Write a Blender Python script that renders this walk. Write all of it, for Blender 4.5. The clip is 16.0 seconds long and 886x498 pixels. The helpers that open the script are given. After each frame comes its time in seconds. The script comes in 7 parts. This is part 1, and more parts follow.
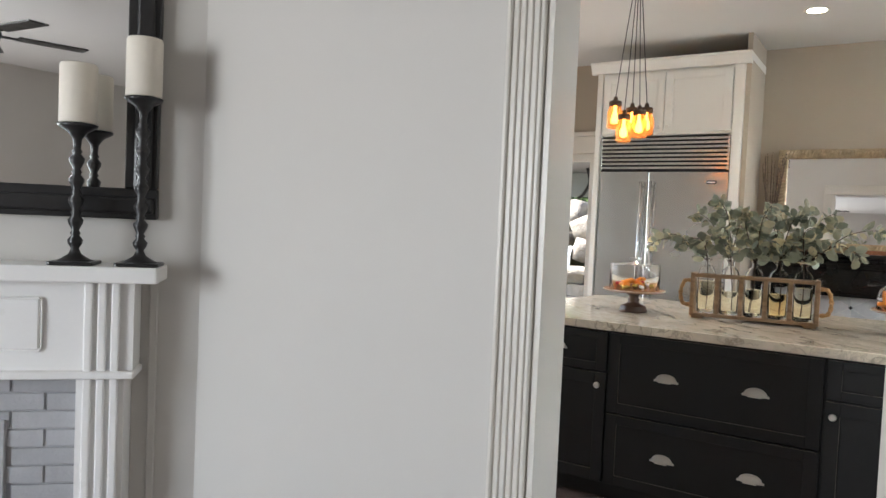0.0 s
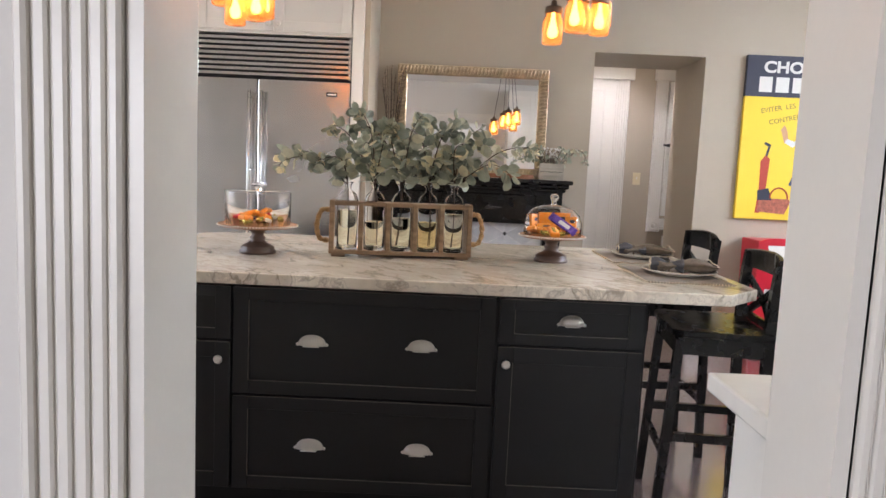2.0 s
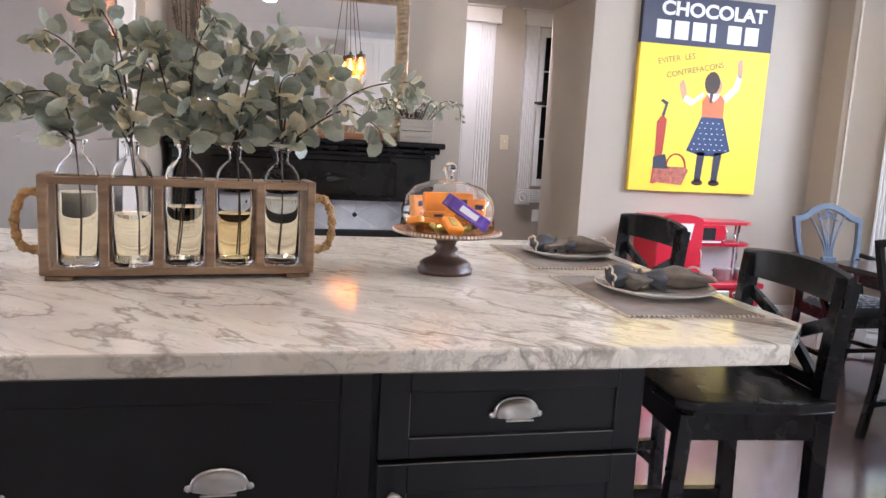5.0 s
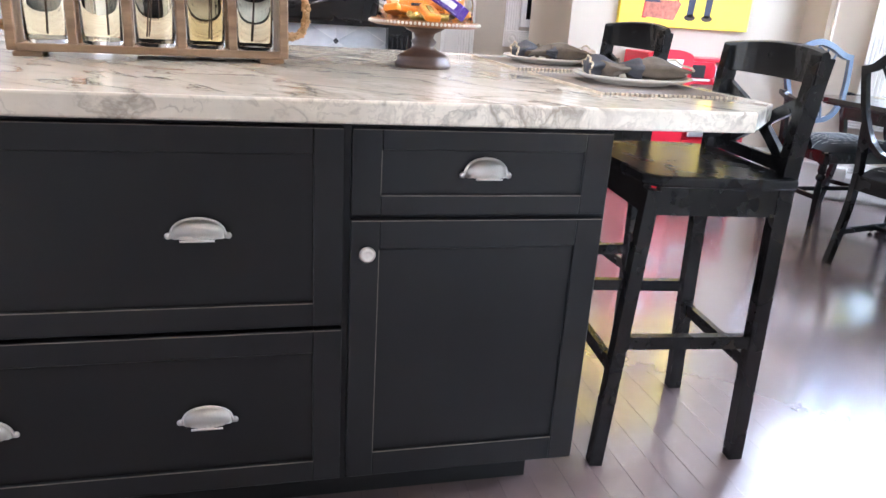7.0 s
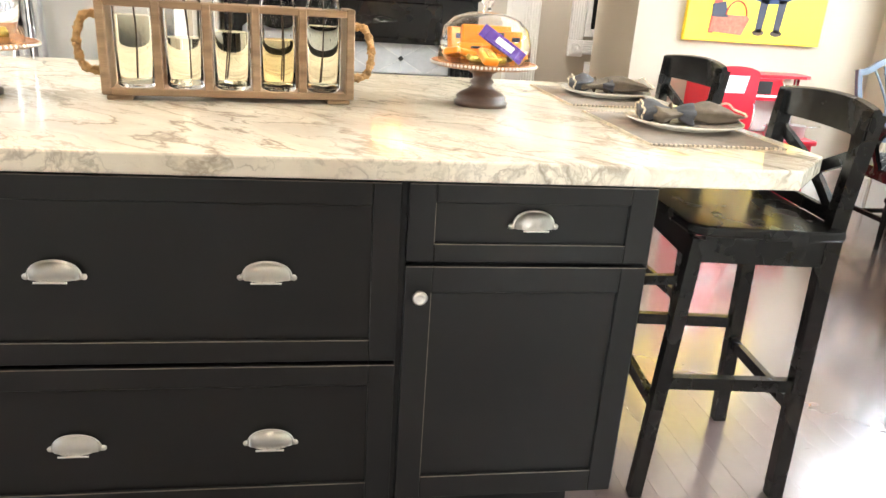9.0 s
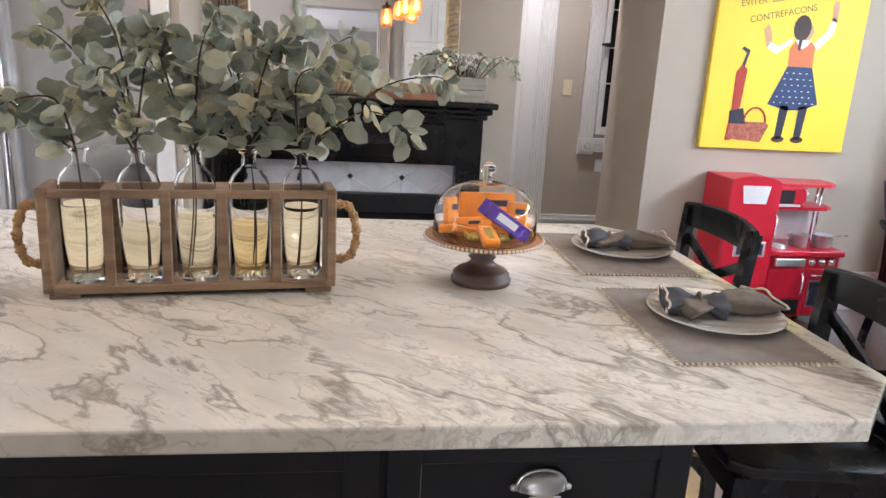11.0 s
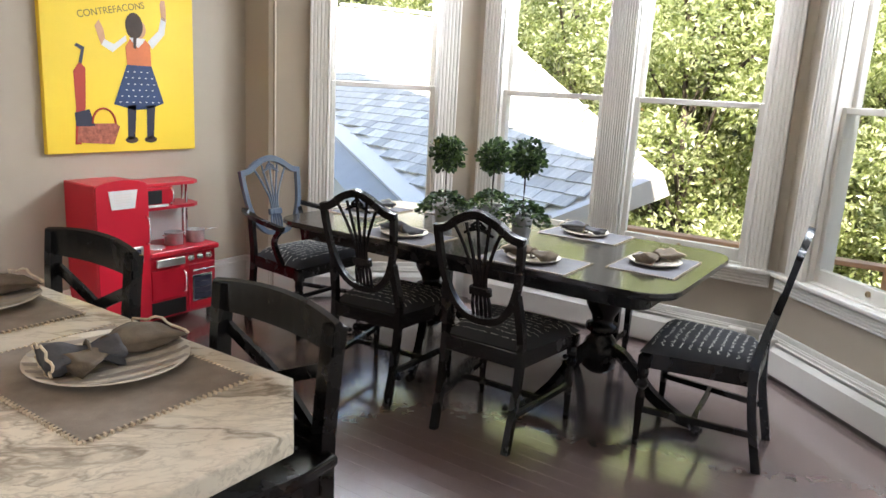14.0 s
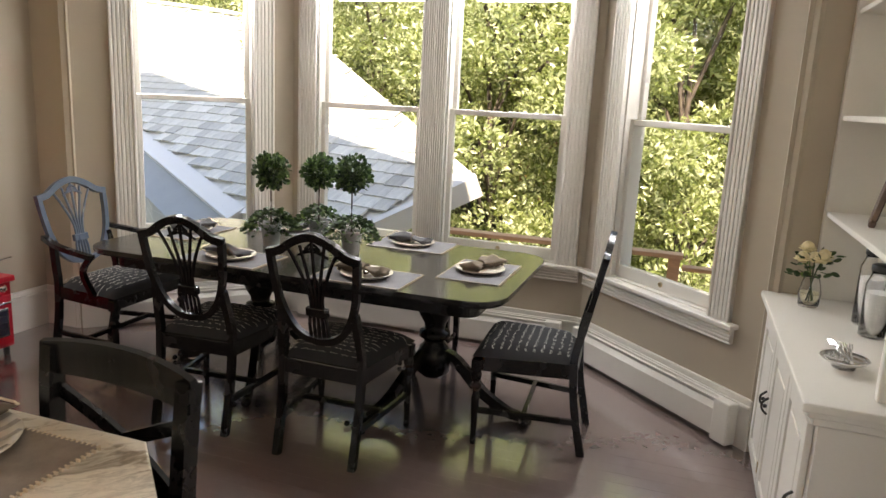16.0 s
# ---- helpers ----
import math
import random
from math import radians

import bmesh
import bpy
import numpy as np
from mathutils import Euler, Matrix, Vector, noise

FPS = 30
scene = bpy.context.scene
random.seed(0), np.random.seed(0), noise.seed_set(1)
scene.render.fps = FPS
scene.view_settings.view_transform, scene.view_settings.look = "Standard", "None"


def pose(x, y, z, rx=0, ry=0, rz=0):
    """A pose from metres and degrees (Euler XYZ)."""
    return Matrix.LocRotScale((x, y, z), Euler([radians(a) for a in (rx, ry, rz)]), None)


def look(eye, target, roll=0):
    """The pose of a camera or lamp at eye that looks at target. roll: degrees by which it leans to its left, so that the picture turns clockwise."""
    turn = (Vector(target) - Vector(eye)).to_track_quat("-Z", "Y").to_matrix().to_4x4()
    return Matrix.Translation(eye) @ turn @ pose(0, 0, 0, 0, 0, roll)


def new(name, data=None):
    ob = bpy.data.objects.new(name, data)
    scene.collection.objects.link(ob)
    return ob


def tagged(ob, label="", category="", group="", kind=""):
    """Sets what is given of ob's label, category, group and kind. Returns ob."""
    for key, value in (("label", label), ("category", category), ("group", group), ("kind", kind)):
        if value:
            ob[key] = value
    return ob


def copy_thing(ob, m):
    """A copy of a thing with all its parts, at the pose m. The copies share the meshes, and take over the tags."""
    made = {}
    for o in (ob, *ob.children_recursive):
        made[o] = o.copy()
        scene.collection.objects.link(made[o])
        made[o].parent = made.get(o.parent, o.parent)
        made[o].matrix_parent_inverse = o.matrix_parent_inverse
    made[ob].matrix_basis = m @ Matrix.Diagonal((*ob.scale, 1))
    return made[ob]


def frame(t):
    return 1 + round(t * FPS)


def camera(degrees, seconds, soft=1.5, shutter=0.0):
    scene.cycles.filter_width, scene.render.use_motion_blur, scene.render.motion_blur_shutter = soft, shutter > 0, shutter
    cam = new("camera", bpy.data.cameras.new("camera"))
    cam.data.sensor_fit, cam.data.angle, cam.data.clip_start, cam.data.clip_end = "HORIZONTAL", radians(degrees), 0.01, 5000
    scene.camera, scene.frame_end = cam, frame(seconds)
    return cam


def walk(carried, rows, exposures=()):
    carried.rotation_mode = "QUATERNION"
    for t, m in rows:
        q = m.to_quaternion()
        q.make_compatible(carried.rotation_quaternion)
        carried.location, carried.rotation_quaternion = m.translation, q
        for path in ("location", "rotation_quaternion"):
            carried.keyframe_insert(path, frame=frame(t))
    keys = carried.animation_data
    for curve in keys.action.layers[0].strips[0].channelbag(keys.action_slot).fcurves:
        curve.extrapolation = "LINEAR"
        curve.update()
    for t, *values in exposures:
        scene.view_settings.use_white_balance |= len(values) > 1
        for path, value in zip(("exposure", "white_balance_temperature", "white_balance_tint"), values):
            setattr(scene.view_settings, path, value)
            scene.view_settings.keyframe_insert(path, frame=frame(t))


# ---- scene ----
cam = camera(63.7, 16.0)
PATH = [
    (0, (0.353, 2.59, 1.386), (-0.73, 4.27, 1.307), 2.5),
    (0.5, (0.183, 2.832, 1.389), (-0.629, 4.654, 1.243), 3.0),
    (1, (0.057, 3.105, 1.333), (-0.539, 5.009, 1.192), 3.0),
    (1.5, (-0.032, 3.268, 1.311), (-0.306, 5.242, 1.148), 2.9),
    (2, (-0.09, 3.499, 1.317), (-0.102, 5.487, 1.095), 2.6),
    (2.5, (-0.156, 3.773, 1.306), (-0.036, 5.755, 1.064), 2.8),
    (3, (-0.199, 4.013, 1.335), (0.035, 5.983, 1.08), 2.8),
    (3.2, (-0.191, 4.102, 1.335), (0.101, 6.063, 1.079), 2.6),
    (5.3, (-0.052, 4.874, 1.25), (0.404, 6.795, 0.93), 3.0),
    (5.5, (-0.038, 4.893, 1.217), (0.422, 6.807, 0.867), 2.9),
    (6, (-0.023, 4.865, 1.166), (0.449, 6.751, 0.697), 3.3),
    (6.5, (-0.041, 4.775, 1.134), (0.435, 6.626, 0.543), 3.5),
    (7, (-0.043, 4.735, 1.086), (0.432, 6.567, 0.441), 3.7),
    (7.5, (-0.085, 4.718, 0.986), (0.422, 6.545, 0.351), 3.6),
    (8, (-0.108, 4.698, 0.939), (0.364, 6.535, 0.303), 3.7),
    (8.5, (-0.105, 4.687, 1.013), (0.312, 6.537, 0.379), 3.6),
    (9, (-0.041, 4.68, 1.22), (0.269, 6.538, 0.546), 3.8),
    (9.2, (-0.04, 4.695, 1.268), (0.267, 6.552, 0.593), 3.8),
    (11.3, (0.049, 5.064, 1.475), (0.32, 6.981, 0.975), 3.2),
    (11.5, (0.059, 5.093, 1.479), (0.371, 7.005, 0.981), 3.3),
    (12, (0.149, 5.172, 1.503), (0.635, 7.049, 1.011), 3.3),
    (12.5, (0.249, 5.21, 1.49), (1.079, 6.967, 1.015), 3.3),
    (13, (0.237, 5.219, 1.49), (1.347, 6.818, 1.03), 3.3),
    (13.5, (0.181, 5.219, 1.494), (1.594, 6.562, 1.049), 3.6),
    (14, (0.133, 5.196, 1.494), (1.762, 6.273, 1.061), 3.2),
    (14.5, (0.101, 5.209, 1.484), (1.84, 6.098, 1.055), 3.1),
    (15, (0.083, 5.218, 1.485), (1.879, 5.989, 1.057), 3.0),
    (15.5, (0.079, 5.229, 1.504), (1.91, 5.91, 1.076), 3.0),
    (16, (0.072, 5.247, 1.589), (1.927, 5.87, 1.175), 2.9),
]
walk(cam, [(t, look(eye, target, roll)) for t, eye, target, roll in PATH],
     [(0.0, 2.30, 6250, 10), (1.5, 2.28, 6300, 14), (2.0, 2.46, 6250, 17), (3.0, 2.56, 5900, 21), (5.5, 2.82, 5800, 21), (6.5, 3.20, 5900, 19), (7.0, 3.45, 5550, 17),
      (7.5, 4.00, 5700, 15), (8.0, 4.40, 6300, 11), (8.5, 4.35, 6600, 8), (9.0, 3.74, 6600, 8), (11.5, 2.52, 5800, 17), (12.5, 2.34, 5800, 15), (13.5, 2.28, 6200, 14),
      (14.5, 2.04, 6900, 15), (16.0, 1.84, 7450, 16)])

# ---- light ----
world = bpy.data.worlds.new("sky")
scene.world = world
world.use_nodes = True
_wn = world.node_tree.nodes
_sky = _wn.new("ShaderNodeTexSky")
_sky.sky_type = "NISHITA"
_sky.sun_disc = False
_sky.sun_elevation, _sky.sun_rotation = radians(48), radians(250)
world.node_tree.links.new(_sky.outputs[0], _wn["Background"].inputs[0])
_wn["Background"].inputs[1].default_value = 0.15

sun = new("sun", bpy.data.lights.new("sun", "SUN"))
sun.data.energy, sun.data.angle, sun.data.color = 5.0, radians(0.5), (1.0, 0.95, 0.86)
sun.matrix_world = look((-10, -3.6, 11.8), (0, 0, 0))


def area_lamp(name, eye, target, w, h, power, color):
    ob = new(name, bpy.data.lights.new(name, "AREA"))
    ob.data.shape, ob.data.size, ob.data.size_y, ob.data.energy, ob.data.color = "RECTANGLE", w, h, power, color
    ob.matrix_world = look(eye, target)
    return ob


# daylight at the living room's window and bay window heads, plus added west fill
area_lamp("window_light_living", (-2.9, -1.6, 1.5), (-0.4, 4.2, 1.1), 1.9, 1.8, 34, (0.93, 0.96, 1.0))
area_lamp("window_light_garden", (-3.14, 6.6, 1.25), (1.5, 6.4, 1.0), 1.7, 1.9, 3.4, (0.97, 0.98, 1.0))
for wx, wy, tx, ty in ((3.98, 5.13, 2.6, 6.6), (4.60, 6.32, 2.8, 6.4), (4.60, 7.29, 2.8, 7.2), (4.08, 8.46, 2.8, 7.2)):
    area_lamp("window_light_bay", (wx, wy, 2.30), (tx, ty, 0.9), 0.66, 0.24, 8.5, (0.82, 0.91, 1.0))

# ---- materials ----


def material(name, color, rough=0.5, metal=0.0, vary=0.06, scale=6.0, fine=60.0, bump=0.05, depth=0.002, coat=0.0,
             second=None, patch=0.55, stretch=(1, 1, 1), spec=0.5, rvary=0.1, rand=0.0, transmission=0.0, ior=1.45, island=0.0, world_space=False):
    """Colour varied by broad and fine noise, an optional second colour in patches, uneven gloss and fine relief."""
    m = bpy.data.materials.new(name)
    m.use_nodes = True
    n, l = m.node_tree.nodes, m.node_tree.links
    b = n["Principled BSDF"]
    co = n.new("ShaderNodeTexCoord")
    mp = n.new("ShaderNodeMapping")
    mp.inputs["Scale"].default_value = stretch
    l.new(n.new("ShaderNodeNewGeometry").outputs["Position"] if world_space else co.outputs["Object"], mp.inputs[0])
    broad, grain = n.new("ShaderNodeTexNoise"), n.new("ShaderNodeTexNoise")
    broad.inputs["Scale"].default_value, broad.inputs["Detail"].default_value = scale, 5
    grain.inputs["Scale"].default_value, grain.inputs["Detail"].default_value = fine, 3
    l.new(mp.outputs[0], broad.inputs[0])
    l.new(mp.outputs[0], grain.inputs[0])
    ramp = n.new("ShaderNodeMix")
    ramp.data_type = "RGBA"
    c1 = tuple(max(0.0, v * (1 - vary)) for v in color)
    c2 = second if second else tuple(min(1.0, v * (1 + vary)) for v in color)
    ramp.inputs[6].default_value, ramp.inputs[7].default_value = (*c1, 1), (*c2, 1)
    rng = n.new("ShaderNodeMapRange")
    rng.inputs[1].default_value, rng.inputs[2].default_value = patch - 0.2, patch + 0.2
    l.new(broad.outputs[0], rng.inputs[0])
    l.new(rng.outputs[0], ramp.inputs[0])
    hsv = n.new("ShaderNodeHueSaturation")
    val = n.new("ShaderNodeMapRange")
    val.inputs[3].default_value, val.inputs[4].default_value = 1 - vary, 1 + vary
    l.new(grain.outputs[0], val.inputs[0])
    last = val.outputs[0]
    if rand:
        info, rm, mul = n.new("ShaderNodeObjectInfo"), n.new("ShaderNodeMapRange"), n.new("ShaderNodeMath")
        rm.inputs[3].default_value, rm.inputs[4].default_value = 1 - rand, 1 + rand
        mul.operation = "MULTIPLY"
        l.new(info.outputs["Random"], rm.inputs[0])
        l.new(rm.outputs[0], mul.inputs[0])
        l.new(last, mul.inputs[1])
        last = mul.outputs[0]
    if island:
        geo, rm, mul = n.new("ShaderNodeNewGeometry"), n.new("ShaderNodeMapRange"), n.new("ShaderNodeMath")
        rm.inputs[3].default_value, rm.inputs[4].default_value = 1 - island, 1 + island
        mul.operation = "MULTIPLY"
        l.new(geo.outputs["Random Per Island"], rm.inputs[0])
        l.new(rm.outputs[0], mul.inputs[0])
        l.new(last, mul.inputs[1])
        last = mul.outputs[0]
        pw, mx = n.new("ShaderNodeMath"), n.new("ShaderNodeMath")
        pw.operation, mx.operation = "POWER", "MAXIMUM"
        pw.inputs[1].default_value = 3.0
        l.new(geo.outputs["Random Per Island"], pw.inputs[0])
        l.new(pw.outputs[0], mx.inputs[0])
        mx.inputs[1].default_value = 0.0
        l.new(mx.outputs[0], ramp.inputs[0])
    l.new(last, hsv.inputs["Value"])
    l.new(ramp.outputs[2], hsv.inputs["Color"])
    l.new(hsv.outputs[0], b.inputs["Base Color"])
    rr = n.new("ShaderNodeMapRange")
    rr.inputs[3].default_value, rr.inputs[4].default_value = max(0.02, rough - rvary), min(1, rough + rvary)
    l.new(broad.outputs[0], rr.inputs[0])
    l.new(rr.outputs[0], b.inputs["Roughness"])
    b.inputs["Metallic"].default_value = metal
    b.inputs["Specular IOR Level"].default_value = spec
    b.inputs["Coat Weight"].default_value = coat
    b.inputs["Coat Roughness"].default_value = 0.12
    b.inputs["Transmission Weight"].default_value = transmission
    b.inputs["IOR"].default_value = ior
    if bump:
        bp = n.new("ShaderNodeBump")
        bp.inputs["Strength"].default_value, bp.inputs["Distance"].default_value = min(1, bump * 4), depth
        l.new(grain.outputs[0], bp.inputs["Height"])
        l.new(bp.outputs[0], b.inputs["Normal"])
    return m


def node_of(m, name):
    return m.node_tree.nodes[name]


def glow(name, color, strength):
    m = bpy.data.materials.new(name)
    m.use_nodes = True
    b = m.node_tree.nodes["Principled BSDF"]
    b.inputs["Base Color"].default_value = (*color, 1)
    b.inputs["Emission Color"].default_value = (*color, 1)
    b.inputs["Emission Strength"].default_value = strength
    return m


def glass(name, tint=(1, 1, 1), rough=0.0, ior=1.45):
    m = bpy.data.materials.new(name)
    m.use_nodes = True
    b = m.node_tree.nodes["Principled BSDF"]
    b.inputs["Base Color"].default_value = (*tint, 1)
    b.inputs["Roughness"].default_value, b.inputs["IOR"].default_value = rough, ior
    b.inputs["Transmission Weight"].default_value = 1.0
    return m


def marble():
    m = material("marble", (0.78, 0.715, 0.59), rough=0.09, vary=0.05, scale=3.0, fine=40, bump=0.0, rvary=0.05, spec=0.5)
    n, l = m.node_tree.nodes, m.node_tree.links
    b = n["Principled BSDF"]
    co, mp = n.new("ShaderNodeTexCoord"), n.new("ShaderNodeMapping")
    mp.vector_type = "TEXTURE"
    mp.inputs["Rotation"].default_value = (0, 0, radians(-42))
    mp.inputs["Scale"].default_value = (1.0, 0.42, 0.55)
    l.new(co.outputs["Object"], mp.inputs[0])
    warp = n.new("ShaderNodeTexNoise")
    warp.inputs["Scale"].default_value, warp.inputs["Detail"].default_value = 2.2, 6
    l.new(mp.outputs[0], warp.inputs[0])
    add = n.new("ShaderNodeMixRGB")
    add.blend_type, add.inputs[0].default_value = "ADD", 0.5
    l.new(mp.outputs[0], add.inputs[1])
    l.new(warp.outputs[1], add.inputs[2])
    cur = None
    for sc, lo, hi, dark in ((1.3, 0.0, 0.13, 0.34), (2.6, 0.0, 0.034, 0.78), (5.5, 0.0, 0.034, 0.58), (12.0, 0.0, 0.05, 0.40), (26.0, 0.0, 0.06, 0.30)):
        vo = n.new("ShaderNodeTexNoise")
        vo.inputs["Scale"].default_value, vo.inputs["Detail"].default_value = sc, 7
        l.new(add.outputs[0], vo.inputs[0])
        sub, ab, mr = n.new("ShaderNodeMath"), n.new("ShaderNodeMath"), n.new("ShaderNodeMapRange")
        sub.operation, ab.operation = "SUBTRACT", "ABSOLUTE"
        sub.inputs[1].default_value = 0.5
        l.new(vo.outputs[0], sub.inputs[0])
        l.new(sub.outputs[0], ab.inputs[0])
        mr.inputs[1].default_value, mr.inputs[2].default_value = lo, hi
        mr.inputs[3].default_value, mr.inputs[4].default_value = dark, 0.0
        l.new(ab.outputs[0], mr.inputs[0])
        msk = n.new("ShaderNodeTexNoise")
        msk.inputs["Scale"].default_value = 1.7 * sc / 2.6
        l.new(mp.outputs[0], msk.inputs[0])
        mm = n.new("ShaderNodeMapRange")
        mm.inputs[1].default_value, mm.inputs[2].default_value = 0.38, 0.55
        l.new(msk.outputs[0], mm.inputs[0])
        mul = n.new("ShaderNodeMath")
        mul.operation = "MULTIPLY"
        l.new(mr.outputs[0], mul.inputs[0])
        l.new(mm.outputs[0], mul.inputs[1])
        if cur is None:
            cur = mul.outputs[0]
        else:
            mx = n.new("ShaderNodeMath")
            mx.operation = "MAXIMUM"
            l.new(cur, mx.inputs[0])
            l.new(mul.outputs[0], mx.inputs[1])
            cur = mx.outputs[0]
    mixc = n.new("ShaderNodeMix")
    mixc.data_type = "RGBA"
    mixc.inputs[7].default_value = (0.185, 0.145, 0.105, 1)
    src = b.inputs["Base Color"].links[0].from_socket
    l.new(src, mixc.inputs[6])
    l.new(cur, mixc.inputs[0])
    l.new(mixc.outputs[2], b.inputs["Base Color"])
    return m


M = {}
M["wall"] = material("wall_paint", (0.43, 0.365, 0.283), rough=0.6, vary=0.02, scale=1.2, fine=220, bump=0.06, depth=0.0006)
M["wall_living"] = material("living_wall_paint", (0.60, 0.575, 0.535), rough=0.6, vary=0.02, scale=1.2, fine=220, bump=0.06, depth=0.0006)
M["ceiling"] = material("ceiling_paint", (0.76, 0.74, 0.70), rough=0.8, vary=0.02, scale=1.0, fine=150, bump=0.03, depth=0.0006)
M["white"] = material("white_trim_paint", (0.68, 0.645, 0.585), rough=0.32, vary=0.02, scale=3, fine=90, bump=0.03, depth=0.0005)
M["mantelwhite"] = material("bright_white_mantel_paint", (0.86, 0.845, 0.82), rough=0.3, vary=0.015, scale=3, fine=90, bump=0.02, depth=0.0005)
M["cabwhite"] = material("cream_cabinet_paint", (0.74, 0.71, 0.65), rough=0.35, vary=0.02, scale=3, fine=90, bump=0.02, depth=0.0005)
M["floor"] = material("painted_floor", (0.185, 0.131, 0.121), rough=0.24, vary=0.07, scale=0.9, fine=22, bump=0.03, depth=0.0008, rvary=0.06, spec=1.0, coat=1.0, world_space=True)
node_of(M["floor"], "Principled BSDF").inputs["Coat Roughness"].default_value = 0.14
node_of(M["floor"], "Principled BSDF").inputs["Coat IOR"].default_value = 2.0
M["joint"] = material("board_joint", (0.11, 0.08, 0.075), rough=0.5, vary=0.1)
M["black"] = material("black_cabinet_paint", (0.0060, 0.0058, 0.0056), rough=0.42, vary=0.10, scale=4, fine=120, bump=0.04, depth=0.0005, spec=0.5)
M["blackwood"] = material("black_lacquered_wood", (0.0045, 0.0042, 0.0040), rough=0.26, vary=0.15, scale=9, fine=90, bump=0.03, depth=0.0005, spec=0.48, second=(0.007, 0.0056, 0.0046), patch=0.62)
# black lacquer with the sky's reflection put into its base colour
M["bluewood"] = material("black_lacquer_sky_sheen_colour", (0.095, 0.125, 0.175), rough=0.3, vary=0.2, scale=9, fine=90, bump=0.03, depth=0.0005, coat=0.5, second=(0.045, 0.065, 0.10), patch=0.62)
M["tilewhite"] = material("veined_white_tile", (0.72, 0.71, 0.70), rough=0.25, vary=0.06, scale=9, fine=60, bump=0.0, second=(0.50, 0.50, 0.51), patch=0.6, rand=0.12)
M["tabletop"] = material("polished_black_tabletop", (0.016, 0.014, 0.013), rough=0.2, vary=0.2, scale=4, fine=60, bump=0.01, depth=0.0003, coat=0.6, stretch=(5, 1, 1))
M["worn"] = material("worn_paint_edge", (0.17, 0.145, 0.12), rough=0.6, vary=0.2, scale=30)
M["nickel"] = material("brushed_nickel", (0.74, 0.70, 0.64), rough=0.42, metal=1.0, vary=0.05, scale=20, fine=300, bump=0.02, depth=0.0003)
M["steel"] = material("brushed_steel", (0.60, 0.60, 0.59), rough=0.26, metal=1.0, vary=0.04, scale=1.5, fine=90, bump=0.0, stretch=(1, 1, 2), rvary=0.05)
M["dark"] = material("dark_recess", (0.012, 0.012, 0.012), rough=0.8, vary=0.1)
M["marble"] = marble()
M["palemarble"] = material("pale_marble", (0.78, 0.75, 0.69), rough=0.12, vary=0.04, scale=4, fine=30, bump=0.0, second=(0.64, 0.62, 0.58), patch=0.62, spec=0.5)
M["wood"] = material("stained_pine", (0.25, 0.150, 0.080), rough=0.55, vary=0.22, scale=5, fine=70, bump=0.12, depth=0.001, stretch=(1, 8, 8), second=(0.36, 0.235, 0.135))
M["darkwood"] = material("turned_walnut", (0.105, 0.06, 0.04), rough=0.42, vary=0.25, scale=8, fine=80, bump=0.08, depth=0.0006, stretch=(1, 1, 5))
M["rope"] = material("jute_rope", (0.45, 0.27, 0.12), rough=0.9, vary=0.25, scale=60, fine=300, bump=0.2, depth=0.002)
M["glass"] = glass("clear_glass")
M["pane"] = glass("window_glass", ior=1.05)
M["amber"] = glass("amber_jar_glass", (1.0, 0.78, 0.48), 0.25, 1.25)
_n, _l = M["amber"].node_tree.nodes, M["amber"].node_tree.links
_tr, _mx = _n.new("ShaderNodeBsdfTranslucent"), _n.new("ShaderNodeMixShader")
_tr.inputs[0].default_value, _mx.inputs[0].default_value = (1.0, 0.55, 0.22, 1), 0.16
_l.new(_n["Principled BSDF"].outputs[0], _mx.inputs[1])
_l.new(_tr.outputs[0], _mx.inputs[2])
_l.new(_mx.outputs[0], _n["Material Output"].inputs[0])
M["bronze"] = material("dark_bronze_lid", (0.13, 0.085, 0.055), rough=0.4, metal=0.7, vary=0.2, scale=30)
M["bottleglass"] = glass("bottle_glass", ior=1.12)
M["domeglass"] = glass("dome_glass", ior=1.25)
M["water"] = glass("pale_water", (0.98, 0.94, 0.74), ior=1.07)
M["water_amber"] = glass("amber_water", (0.95, 0.80, 0.44), ior=1.07)
M["leaf"] = material("eucalyptus_leaf", (0.43, 0.47, 0.37), rough=0.45, vary=0.14, scale=9, fine=50, bump=0.05, second=(0.66, 0.58, 0.38), island=0.4)
M["stem"] = material("brown_stem", (0.07, 0.045, 0.03), rough=0.7, vary=0.2)
M["gold"] = material("antique_gold", (0.52, 0.41, 0.27), rough=0.38, metal=0.85, vary=0.25, scale=25, fine=120, bump=0.15, depth=0.002)
M["mirror"] = material("mirror_glass", (0.93, 0.93, 0.92), rough=0.005, metal=1.0, vary=0.0, bump=0.0, rvary=0.0)
M["linen"] = material("taupe_linen", (0.27, 0.225, 0.185), rough=0.95, vary=0.16, scale=20, fine=420, bump=0.3, depth=0.0012)
M["thread"] = material("cream_stitching", (0.60, 0.50, 0.36), rough=0.95, vary=0.15, scale=60)
M["napkin"] = material("slate_napkin_cloth", (0.085, 0.083, 0.088), rough=0.95, vary=0.2, scale=25, fine=350, bump=0.25, depth=0.001)
M["napkin2"] = material("taupe_napkin_cloth", (0.155, 0.120, 0.085), rough=0.95, vary=0.2, scale=25, fine=350, bump=0.25, depth=0.001)
M["plate"] = material("cream_stoneware", (0.66, 0.60, 0.50), rough=0.25, vary=0.05, scale=10)
M["platestripe"] = material("grey_glaze_stripe", (0.33, 0.29, 0.25), rough=0.3, vary=0.08)
